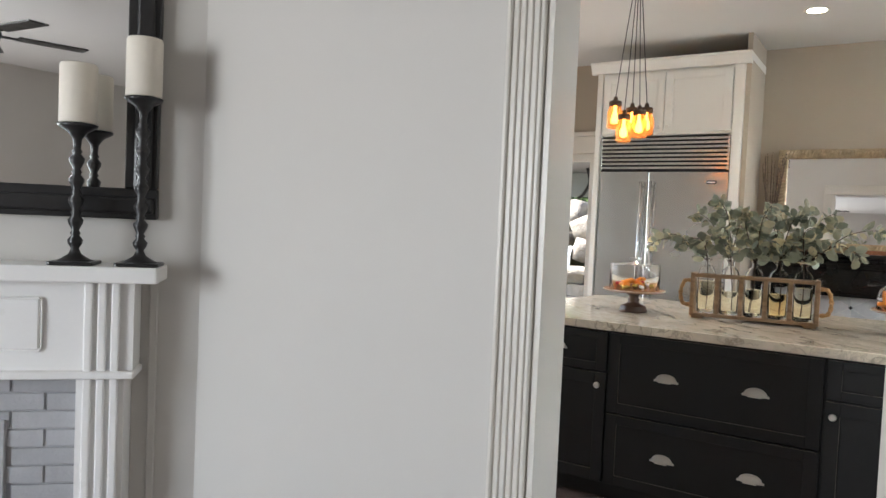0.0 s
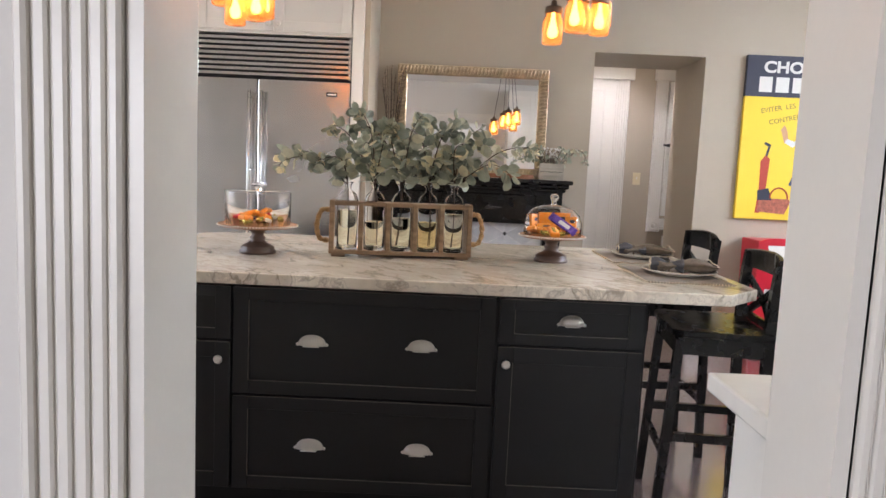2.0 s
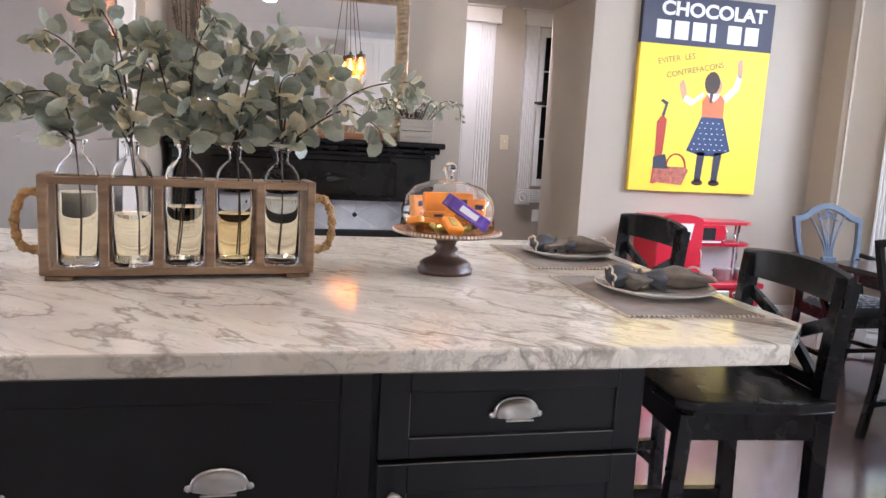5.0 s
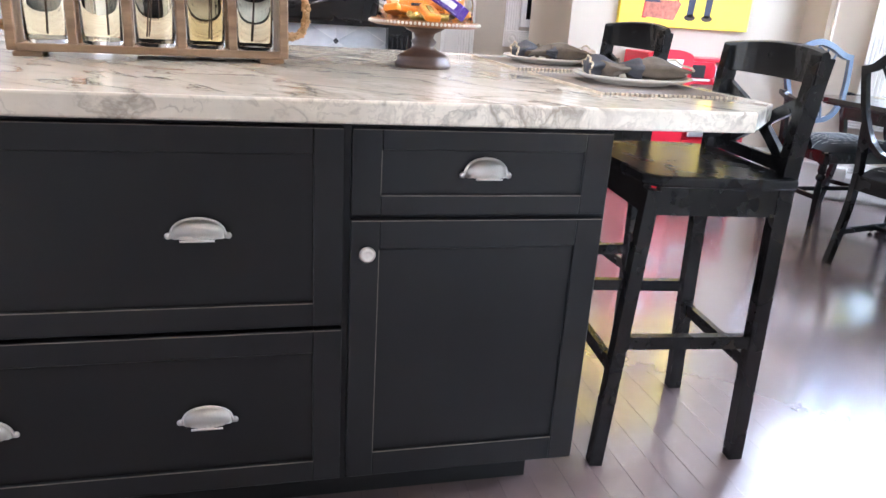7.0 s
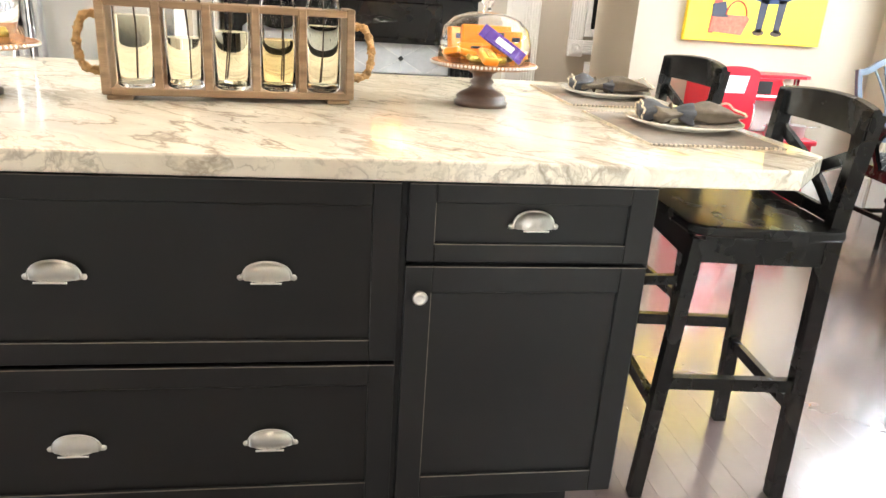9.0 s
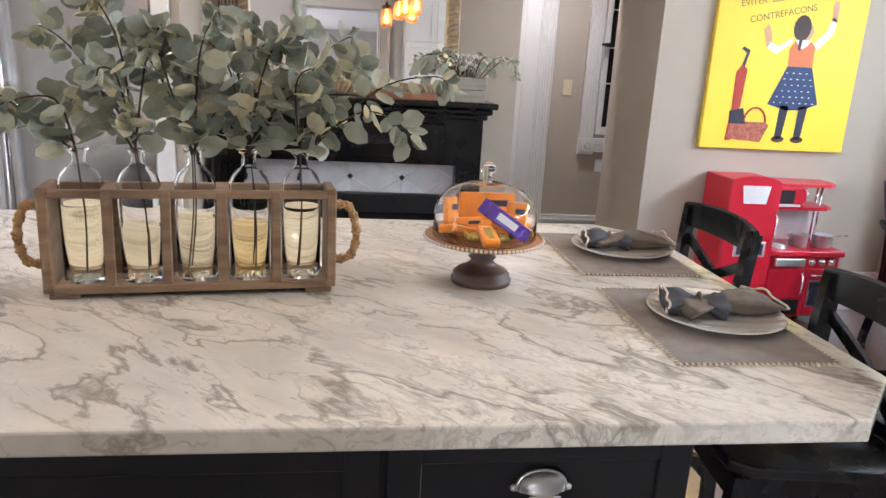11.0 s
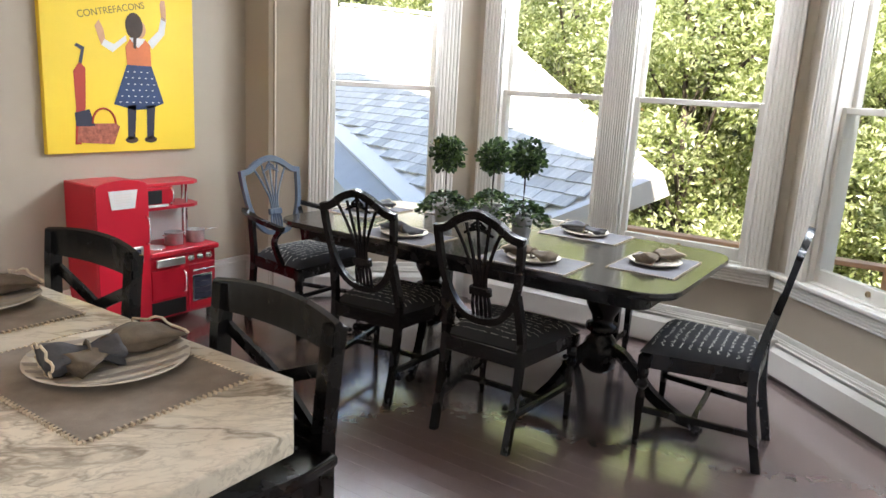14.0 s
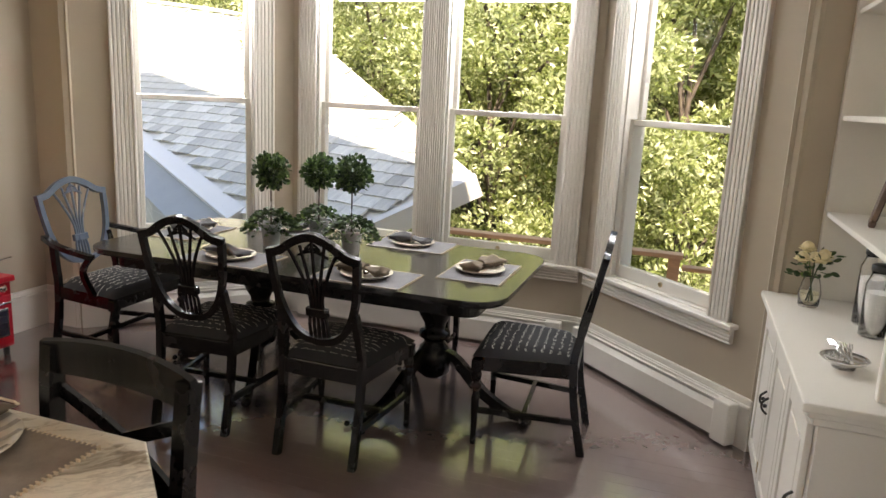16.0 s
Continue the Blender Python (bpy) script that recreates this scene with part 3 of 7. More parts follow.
# ---- exterior ----
bm = BM()
nx, ny = 40, 40
grid = []
for i in range(nx + 1):
    row = []
    for j in range(ny + 1):
        x, y = 5.0 + 60 * (i / nx) ** 1.5, -35 + 80 * j / ny
        h = -3.2 + max(0, x - 13.5) * 0.62 + 0.5 * noise.noise(Vector((x * 0.2, y * 0.2, 0)))
        row.append(bm.verts.new((x, y, h)))
    grid.append(row)
for i in range(nx):
    for j in range(ny):
        bm.faces.new((grid[i][j], grid[i + 1][j], grid[i + 1][j + 1], grid[i][j + 1]))
setting("ground_hillside", bm, "earth", "wooded earth hillside rising behind the house", "ground")
bm = box(BM(), -900, 900, -900, 900, -3.7, -3.5)
setting("ground", bm, "earth", "dark earth ground below the houses", "ground")

# ---- kitchen island ----
isl = thing("kitchen_island", "black painted kitchen island with shaker drawers and cup pulls", "island", pose(0, 6.05, 0))
bm = BM()
box(bm, -1.33, 0.635, 0.022, 0.95, 0.09, 0.876)
part("body", bm, "black", isl)
part("toe_kick", box(BM(), -1.28, 0.56, 0.075, 0.90, 0, 0.09), "black", isl)


def shaker_door(name, x0, x1, z0, z1, rail, mat, parent, m=None, y=0.0):
    """A framed door: a sunk panel that carries two stiles and two rails."""
    d = part(name, box(BM(), x0 + rail - 0.004, x1 - rail + 0.004, y + 0.009, y + 0.019, z0 + rail - 0.004, z1 - rail + 0.004), mat, parent, "", m)
    for a, b in ((x0, x0 + rail), (x1 - rail, x1)):
        part("stile", box(BM(), a, b, y, y + 0.02, z0, z1, 0.0015), mat, d)
    for a, b in ((z0, z0 + rail), (z1 - rail, z1)):
        part("rail", box(BM(), x0 + rail, x1 - rail, y + 0.0003, y + 0.02, a, b, 0.0015), mat, d)
    return d


def rubbed(x0, x1, z0, z1, rail, rz, parent, y=0.0):
    bm = BM()
    w = 0.0016
    box(bm, x0 + rail, x1 - rail, y - 0.0004, y + 0.002, z0 + rz - w, z0 + rz)
    box(bm, x0 + rail - w, x0 + rail, y - 0.0004, y + 0.002, z0 + rz, z1 - rz)
    box(bm, x0 + 0.002, x1 - 0.002, y - 0.0003, y + 0.002, z1 - 0.0022, z1 - 0.0008)
    part("worn_edge", bm, "worn", parent, "paint rubbed through at the edge")


def cup_pull(x, z, parent, w=0.100):
    """A half-round bin pull with its lip and two ears."""
    bm = BM()
    rows, cols = 7, 14
    vs = []
    for i in range(rows + 1):
        a = math.pi / 2 * i / rows
        row = []
        for j in range(cols + 1):
            b = math.pi * j / cols
            px = -math.cos(b) * w * 0.42 * (0.72 + 0.28 * math.cos(a) ** 0.5)
            pz = math.sin(b) ** 0.6 * 0.038 * (0.06 + 0.94 * math.cos(a) ** 0.75)
            row.append(bm.verts.new((px, -0.026 * math.sin(a) * (0.45 + 0.55 * math.sin(b)), pz)))
        vs.append(row)
    for i in range(rows):
        for j in range(cols):
            bm.faces.new((vs[i][j], vs[i][j + 1], vs[i + 1][j + 1], vs[i + 1][j]))
    bmesh.ops.solidify(bm, geom=bm.faces[:], thickness=0.002)
    lip = [(-math.cos(math.pi * j / 14) * w * 0.43, -0.003, math.sin(math.pi * j / 14) ** 0.75 * 0.037) for j in range(15)]
    sweep(bm, lip, 0.0032, seg=6)
    sweep(bm, [(-w * 0.27, -0.027, 0.001), (w * 0.27, -0.027, 0.001)], 0.002, seg=6)
    for s in (-1, 1):
        lathe(bm, [(0.002, -0.004), (0.006, -0.003), (0.007, 0), (0.0045, 0.003), (0.001, 0.0035)], 10, pose(s * w * 0.47, -0.002, 0.004, 90, 0, 0))
    return part("cup_pull", bm, "nickel", parent, "brushed nickel cup pull", pose(x, -0.001, z), smooth=True)


def knob(x, z, parent, m=None, mat="nickel"):
    bm = BM()
    lathe(bm, [(0.008, 0), (0.007, 0.004), (0.005, 0.010), (0.009, 0.016), (0.0155, 0.019), (0.0165, 0.023), (0.014, 0.028), (0.009, 0.030), (0.008, 0.028), (0.003, 0.029)], 18, pose(0, 0, 0, 90, 0, 0))
    return part("knob", bm, mat, parent, "round brushed nickel knob", m or pose(x, -0.001, z), smooth=True)


def front(name, x0, x1, z0, z1, rail, rz):
    """A shaker front: a sunk panel with two stiles and two rails before it."""
    f = part(name, box(BM(), x0 + rail - 0.004, x1 - rail + 0.004, 0.009, 0.019, z0 + rz - 0.004, z1 - rz + 0.004), "black", isl)
    for a, b in ((x0, x0 + rail), (x1 - rail, x1)):
        part("stile", box(BM(), a, b, 0.0, 0.02, z0, z1, 0.0015), "black", f)
    for a, b in ((z0, z0 + rz), (z1 - rz, z1)):
        part("rail", box(BM(), x0 + rail, x1 - rail, 0.0003, 0.02, a, b, 0.0015), "black", f)
    rubbed(x0, x1, z0, z1, rail, rz, f)
    return f


f = front("drawer_front", 0.112, 0.640, 0.694, 0.862, 0.057, 0.040)
cup_pull(0.374, 0.772, f)
f = front("cabinet_door", 0.112, 0.640, 0.097, 0.684, 0.057, 0.060)
knob(0.142, 0.622, f)
for z0, z1, zh in ((0.464, 0.862, 0.655), (0.097, 0.454, 0.262)):
    f = front("drawer_front", -0.858, 0.098, z0, z1, 0.057, 0.05)
    cup_pull(-0.568, zh, f, 0.112)
    cup_pull(-0.168, zh, f, 0.112)
f = front("drawer_front", -1.325, -0.869, 0.664, 0.862, 0.057, 0.040)
cup_pull(-1.135, 0.752, f)
f = front("cabinet_door", -1.325, -0.869, 0.097, 0.654, 0.057, 0.060)
knob(-0.907, 0.592, f)
# end panel on the seating side
shaker_door("end_panel", 0.0, 0.90, 0.097, 0.862, 0.07, "black", isl, pose(0.656, 0.03, 0, 0, 0, 90))

top = BM()
outline = [(-1.43, 6.165), (-1.27, 6.00), (0.925, 6.00), (1.085, 6.165), (1.085, 7.29), (0.925, 7.45), (-1.27, 7.45), (-1.43, 7.29)]
prism(top, outline, 0.877, 0.92, bevel=0.005)
tagged(part("island_countertop", top, "marble"), "white and grey veined polished marble island countertop with clipped corners", "countertop")

# ---- white side counter ----
sc = thing("side_cabinet", "white painted base cabinet beside the doorway", "cabinet", pose(0, 0, 0))
part("body", box(BM(), 0.515, 1.23, 4.412, 4.91, 0.09, 0.878), "cabwhite", sc)
part("toe_kick", box(BM(), 0.535, 1.21, 4.43, 4.85, 0, 0.09), "cabwhite", sc)
for a, b in ((0.605, 0.950), (0.955, 1.311)):
    shaker_door("door", a, b, 0.10, 0.86, 0.055, "cabwhite", sc, Matrix.Translation((1.831, 4.931, 0)) @ pose(0, 0, 0, 0, 0, 180))
bm = BM()
prism(bm, [(0.470, 4.413), (1.262, 4.413), (1.262, 4.965), (0.470, 4.965)], 0.879, 0.92, bevel=0.005)
tagged(part("side_countertop", bm, "palemarble"), "white marble countertop on the side cabinet", "countertop")
uc = thing("wall_cabinet", "white painted wall cabinet with panelled doors", "cabinet", pose(0, 0, 0))
part("body", box(BM(), 0.60, 1.25, 4.412, 4.72, 1.42, 2.70), "cabwhite", uc)
for a, b in ((0.605, 0.923), (0.928, 1.246)):
    for z0, z1 in ((1.425, 1.98), (1.985, 2.69)):
        d = shaker_door("door", 0, b - a, z0, z1, 0.055, "cabwhite", uc, pose(b, 4.741, 0, 0, 0, 180))
        knob(0, 0, d, pose(b - a - 0.03 if a < 0.7 else 0.03, 0, z0 + 0.06))

# ---- refrigerator and its surround ----
FX0, FX1, FY = -1.745, -0.752, 8.13
fr = thing("refrigerator", "stainless steel built-in refrigerator with louvred grille and two doors", "refrigerator", pose(0, FY, 0))
part("body", box(BM(), FX0, FX1, 0.03, 0.585, 0.05, 2.115), "dark", fr)
split = FX0 + 0.397
for a, b in ((FX0 + 0.004, split - 0.003), (split + 0.003, FX1 - 0.004)):
    d = part("door", box(BM(), a, b, 0.0, 0.03, 0.12, 1.838, 0.006, 2), "steel", fr)
    hx = b - 0.035 if a < split - 0.1 else a + 0.035
    bm = BM()
    sweep(bm, [(hx, -0.055, 0.60), (hx, -0.055, 1.76)], 0.012, seg=12)
    for z in (0.66, 1.28, 1.72):
        sweep(bm, [(hx, 0.002, z), (hx, -0.055, z)], 0.008, seg=8)
    part("door_handle", bm, "steel", d, "long tubular steel handle", smooth=True)
bm = BM()
box(bm, FX0 + 0.004, FX1 - 0.004, 0.0, 0.03, 0.06, 0.115)
part("kick_plate", bm, "steel", fr)
g = part("grille", box(BM(), FX0 + 0.004, FX1 - 0.004, 0.015, 0.029, 1.85, 2.112), "dark", fr)
for k in range(8):
    z = 1.856 + k * 0.0318
    bm = BM()
    prism(bm, [(-0.008, z + 0.002), (0.014, z + 0.012), (0.014, z + 0.026), (-0.008, z + 0.020)], FX0 + 0.02, FX1 - 0.02, Matrix(((0, 0, 1, 0), (1, 0, 0, 0), (0, 1, 0, 0), (0, 0, 0, 1))))
    part("slat", bm, "steel", g)
for x in (FX0 + 0.004, FX1 - 0.02):
    part("grille_rim", box(BM(), x, x + 0.016, -0.01, 0.014, 1.85, 2.112, 0.002), "steel", g)
nb = part("badge", box(BM(), FX1 - 0.155, FX1 - 0.085, -0.003, 0.001, 1.745, 1.772, 0.001), "iron", fr, "small dark name badge")
part("badge_bars", box(BM(), FX1 - 0.148, FX1 - 0.092, -0.0045, -0.0028, 1.754, 1.763), "offwhite", nb)
su = thing("refrigerator_surround", "tall cream painted panels and cupboard around the refrigerator", "cabinet", pose(0, FY, 0))
part("side_panel", box(BM(), FX1 + 0.003, FX1 + 0.074, -0.012, 0.588, 0, 2.62, 0.004), "cabwhite", su)
part("side_panel", box(BM(), FX0 - 0.048, FX0 - 0.003, -0.012, 0.588, 0, 2.62, 0.004), "cabwhite", su)
part("cupboard", box(BM(), FX0 - 0.003, FX1 + 0.003, 0.012, 0.588, 2.12, 2.62), "cabwhite", su)
for a, b, s in ((FX0 + 0.006, (FX0 + FX1) / 2 - 0.002, 1), ((FX0 + FX1) / 2 + 0.002, FX1 - 0.006, -1)):
    d = shaker_door("cupboard_door", a, b, 2.14, 2.60, 0.06, "cabwhite", su, None, -0.01)
    knob(0, 0, d, pose((b - 0.03) if s > 0 else (a + 0.03), -0.011, 2.18))
bm = BM()
prism(bm, [(0.03, 2.62), (-0.015, 2.62), (-0.022, 2.635), (-0.034, 2.66), (-0.048, 2.685), (-0.054, 2.688), (-0.054, 2.705), (0.03, 2.705)], FX0 - 0.10, FX1 + 0.115, Matrix(((0, 0, 1, 0), (1, 0, 0, 0), (0, 1, 0, 0), (0, 0, 0, 1))))
box(bm, FX1 + 0.074, FX1 + 0.115, 0.03, 0.588, 2.65, 2.705)
part("crown_moulding", bm, "cabwhite", su)

# ---- garden door beside the refrigerator ----
gd = thing("door_1", "white framed glass door to the garden", "door", pose(0, 0, 0), kind="structure")
bm = BM()
box(bm, -3.12, -3.05, 8.74, 8.80, 0, 2.05)
box(bm, -2.07, -2.02, 8.74, 8.80, 0, 2.05)
box(bm, -3.05, -2.07, 8.74, 8.80, 1.98, 2.05)
box(bm, -3.05, -2.07, 8.74, 8.80, 0.0, 0.12)
part("door_frame", bm, "white", gd)
p = part("pane", box(BM(), -3.05, -2.07, 8.765, 8.77, 0.12, 1.98), "pane", gd)
p.visible_shadow = False
bm = BM()
box(bm, -3.12, -1.95, 8.69, 8.718, 2.05, 2.20, 0.006)
box(bm, -3.14, -1.93, 8.67, 8.718, 2.20, 2.24, 0.006)
part("head_casing", bm, "white", gd)

# ---- kitchen mantelpiece, mirror and what stands there ----
MW = 8.72
mp = thing("mantelpiece", "black painted wooden mantelpiece with a white marble tile surround", "fireplace", pose(0.055, MW, 0))
bm = BM()
box(bm, -0.70, 0.70, -0.29, 0, 1.245, 1.275, 0.008, 2)
box(bm, -0.68, 0.68, -0.26, 0, 1.215, 1.247, 0.01, 2)
box(bm, -0.66, 0.66, -0.235, 0, 1.19, 1.217, 0.006, 1)
part("shelf", bm, "blackwood", mp)
bm = BM()
box(bm, -0.645, 0.645, -0.20, 0, 0.96, 1.19)
box(bm, -0.46, 0.46, -0.212, -0.19, 0.985, 1.165, 0.006)
part("frieze", bm, "blackwood", mp)
bm = BM()
for s in (-1, 1):
    for k in range(5):
        sweep(bm, curve_pts([(s * 0.02 * (k + 0.5), -0.213, 1.075), (s * 0.03 * (k + 1), -0.218, 1.09 + 0.006 * (k % 2)), (s * 0.045 * (k + 1), -0.213, 1.075)], 8), 0.004, seg=5)
        sweep(bm, curve_pts([(s * 0.02 * (k + 0.5), -0.213, 1.075), (s * 0.03 * (k + 1), -0.218, 1.06 - 0.006 * (k % 2)), (s * 0.045 * (k + 1), -0.213, 1.075)], 8), 0.004, seg=5)
part("carved_ornament", bm, "blackwood", mp)
for s in (-1, 1):
    bm = BM()
    x0, x1 = (0.52, 0.645) if s > 0 else (-0.645, -0.52)
    box(bm, x0, x1, -0.20, 0, 0, 0.96)
    for k in range(4):
        xx = x0 + 0.018 + k * 0.026
        box(bm, xx, xx + 0.014, -0.209, -0.198, 0.16, 0.93, 0.004)
    box(bm, x0 - 0.006, x1 + 0.006, -0.214, -0.198, 0, 0.14, 0.004)
    part("pilaster", bm, "blackwood", mp)
part("tile_bed", box(BM(), -0.52, 0.52, -0.12, -0.004, 0.80, 0.958), "offwhite", mp)
part("lintel", box(BM(), -0.50, 0.50, -0.15, -0.02, 0.70, 0.80, 0.006), "iron", mp)
part("firebox", box(BM(), -0.50, 0.50, -0.06, -0.004, 0.0, 0.70), "dark", mp)
# marble tiles laid on the diagonal with small dark insets
xs = [-0.52 + 0.26 * k for k in range(5)]
for k in range(4):
    x0, x1, xm = xs[k] + 0.002, xs[k + 1] - 0.002, (xs[k] + xs[k + 1]) / 2
    for tri in ([(x0, 0.879), (xm, 0.804), (x1, 0.879), (xm, 0.954)], [(x0, 0.884), (xm - 0.003, 0.956), (x0, 0.956)], [(x1, 0.884), (x1, 0.956), (xm + 0.003, 0.956)],
                [(x0, 0.874), (x0, 0.802), (xm - 0.003, 0.802)], [(x1, 0.874), (xm + 0.003, 0.802), (x1, 0.802)]):
        bm = prism(BM(), tri, 0.118, 0.126, Matrix(((1, 0, 0, 0), (0, 0, -1, 0), (0, 1, 0, 0), (0, 0, 0, 1))))
        part("tile", bm, "tilewhite", mp)
    part("tile", box(BM(), -0.011, 0.011, -0.129, -0.118, -0.011, 0.011), "iron", mp, "small dark inset tile", pose(xs[k] + (0.004 if k == 0 else 0), 0, 0.879, 0, 45, 0))

mi = thing("wall_mirror", "large mirror in a carved antique gold frame on the mantel", "mirror", pose(0.038, MW - 0.085, 1.276, -2.6, 0, 0))
part("mirror_glass", box(BM(), -0.465, 0.465, -0.012, -0.004, 0.06, 0.705), "mirror", mi)
part("backing", box(BM(), -0.52, 0.52, -0.002, 0.015, 0.01, 0.76), "darkwood", mi)
for x0, x1, z0, z1 in ((-0.535, 0.535, 0.0, 0.07), (-0.535, 0.535, 0.70, 0.77), (-0.535, -0.465, 0.07, 0.70), (0.465, 0.535, 0.07, 0.70)):
    bm = BM()
    box(bm, x0, x1, -0.03, 0.0, z0, z1, 0.006)
    hor = x1 - x0 > 0.2
    L = (x1 - x0) if hor else (z1 - z0)
    for k in range(int(L / 0.025)):
        c = (k + 0.5) * 0.025
        p = (x0 + c, -0.036, (z0 + z1) / 2) if hor else ((x0 + x1) / 2, -0.036, z0 + c)
        sweep(bm, [(p[0] - (0.008 if hor else 0.022), p[1], p[2] - (0.022 if hor else 0.008)), (p[0], p[1] - 0.008, p[2]), (p[0] + (0.008 if hor else 0.022), p[1], p[2] + (0.022 if hor else 0.008))], 0.007, seg=5)
    part("frame_side", bm, "gold", mi)


def leaf(bm, p, d, nrm, size, ratio=0.8, fold=0.12):
    """A rounded leaf of eight outline points and a midrib, tip towards d."""
    d = Vector(d).normalized()
    s = d.cross(Vector(nrm))
    s = s.normalized() if s.length > 1e-3 else d.orthogonal().normalized()
    n = s.cross(d)
    p = Vector(p)
    base, tip = bm.verts.new(p), bm.verts.new(p + d * size)
    rib = [bm.verts.new(p + d * size * f - n * size * fold * g) for f, g in ((0.22, 0.8), (0.55, 1.0), (0.84, 0.6))]
    w = size * ratio / 2
    for sg in (-1, 1):
        edge = [bm.verts.new(p + d * size * f + s * sg * w * g) for f, g in ((0.14, 0.66), (0.46, 1.0), (0.80, 0.70))]
        loop = [(base, rib[0], edge[0]), (rib[0], rib[1], edge[1], edge[0]), (rib[1], rib[2], edge[2], edge[1]), (rib[2], tip, edge[2])]
        for f in loop:
            bm.faces.new(f if sg > 0 else f[::-1])


def rdir(rg):
    while True:
        v = Vector((rg.uniform(-1, 1), rg.uniform(-1, 1), rg.uniform(-1, 1)))
        if 0.1 < v.length < 1:
            return v.normalized()


def eucalyptus(stems_bm, leaves_bm, start, tip, rg, size=0.045, count=16, droop=0.05):
    a, b = Vector(start), Vector(tip)
    mid = (a + b) / 2 + Vector((rg.uniform(-0.03, 0.03), rg.uniform(-0.03, 0.03), 0.06))
    pts = curve_pts([a, mid, b, b + (b - mid) * 0.25 + Vector((0, 0, -droop))], 18)
    sweep(stems_bm, pts, 0.0022, seg=5, taper=[1.3 - i / len(pts) for i in range(len(pts))])
    for k in range(count):
        f = 0.06 + 0.94 * (k + rg.random()) / count
        i = min(len(pts) - 2, int(f * (len(pts) - 1)))
        t = (pts[i + 1] - pts[i]).normalized()
        side = t.cross(rdir(rg)).normalized()
        for sg in (-1, 1):
            d = (side * sg + t * 0.55 + Vector((0, 0, -0.25))).normalized()
            leaf(leaves_bm, pts[i] + d * 0.006, d, rdir(rg) + Vector((0, -0.4, 0.5)), size * rg.uniform(0.6, 1.2) * (1.15 - 0.35 * f), rg.uniform(0.7, 0.95), rg.uniform(0.02, 0.14))


def planter(name, x, y, z, label):
    rg = random.Random(5)
    t = thing(name, label, "planter", pose(x, y, z, 0, 0, -6))
    bm = BM()
    for a, b, c, d in ((-0.085, 0.085, -0.05, -0.040), (-0.085, 0.085, 0.040, 0.05), (-0.085, -0.075, -0.040, 0.040), (0.075, 0.085, -0.040, 0.040)):
        box(bm, a, b, c, d, 0, 0.055, 0.002)
        box(bm, a, b, c, d, 0.058, 0.115, 0.002)
    part("box", bm, material("weathered_grey_wood", (0.34, 0.31, 0.26), rough=0.8, vary=0.25, scale=6, fine=60, stretch=(1, 1, 9), bump=0.15), t)
    part("soil", box(BM(), -0.075, 0.075, -0.04, 0.04, 0.02, 0.10), "soil", t)
    st, lv, fl = BM(), BM(), BM()
    for k in range(9):
        a = rg.uniform(-1, 1)
        eucalyptus(st, lv, (a * 0.05, rg.uniform(-0.02, 0.02), 0.09), (a * 0.24, rg.uniform(-0.09, 0.05), 0.17 + 0.06 * rg.random()), rg, 0.034, 9, 0.07)
    for k in range(70):
        p = Vector((rg.gauss(0, 0.05), rg.gauss(0, 0.03), 0.15 + rg.random() * 0.07))
        blob(fl, p, 0.0065, 0, 0.2, k)
        sweep(st, [(p.x * 0.4, p.y * 0.4, 0.09), p], 0.0009, seg=3)
    stuff(part("stem_bundle", st, "stem", t))
    stuff(part("leaves", lv, "leaf", t))
    stuff(part("blossom", fl, "offwhite", t))
    return t


planter("flower_planter", 0.61, MW - 0.20, 1.276, "weathered wooden box of eucalyptus and small white blossom")
# twig vase at the mirror's other side
tv = thing("twig_vase", "white pitcher holding bare beaded twigs", "vase", pose(-0.52, MW - 0.17, 1.276))
part("pitcher", lathe(BM(), [(0.045, 0), (0.058, 0.02), (0.068, 0.08), (0.06, 0.15), (0.042, 0.20), (0.05, 0.235), (0.044, 0.235), (0.036, 0.20), (0.05, 0.14), (0.03, 0.01)], 24), "offwhite", tv, smooth=True)
rg = random.Random(11)
bm, bd = BM(), BM()
for k in range(13):
    a, h = rg.uniform(-0.10, 0.10), rg.uniform(0.55, 0.78)
    pts = curve_pts([(a * 0.2, 0, 0.1), (a * 0.5, rg.uniform(-0.02, 0.02), 0.35), (a, rg.uniform(-0.04, 0.04), h)], 10)
    sweep(bm, pts, 0.0022, seg=5)
    for p in pts[4:]:
        blob(bd, p + rdir(rg) * 0.006, 0.006, 0, 0.2, k)
        blob(bd, p + rdir(rg) * 0.008 + Vector((0, 0, 0.02)), 0.006, 0, 0.2, k)
stuff(part("twigs", bm, "stem", tv))
stuff(part("buds", bd, material("taupe_buds", (0.22, 0.17, 0.13), rough=0.8, vary=0.2), tv))
# carved driftwood dish on the mantel
dd = thing("wooden_dish", "long shallow brown wooden dish on the mantel", "dish", pose(0.30, MW - 0.21, 1.277))
bm = BM()
prism(bm, [(0.19 * math.cos(a) * (1.0), 0.045 * math.sin(a)) for a in (2 * math.pi * k / 28 for k in range(28))], 0, 0.028, bevel=0.008)
part("dish", bm, material("reddish_wood", (0.27, 0.11, 0.05), rough=0.45, vary=0.2, scale=9, stretch=(1, 6, 1)), dd)

# ---- pendants ----


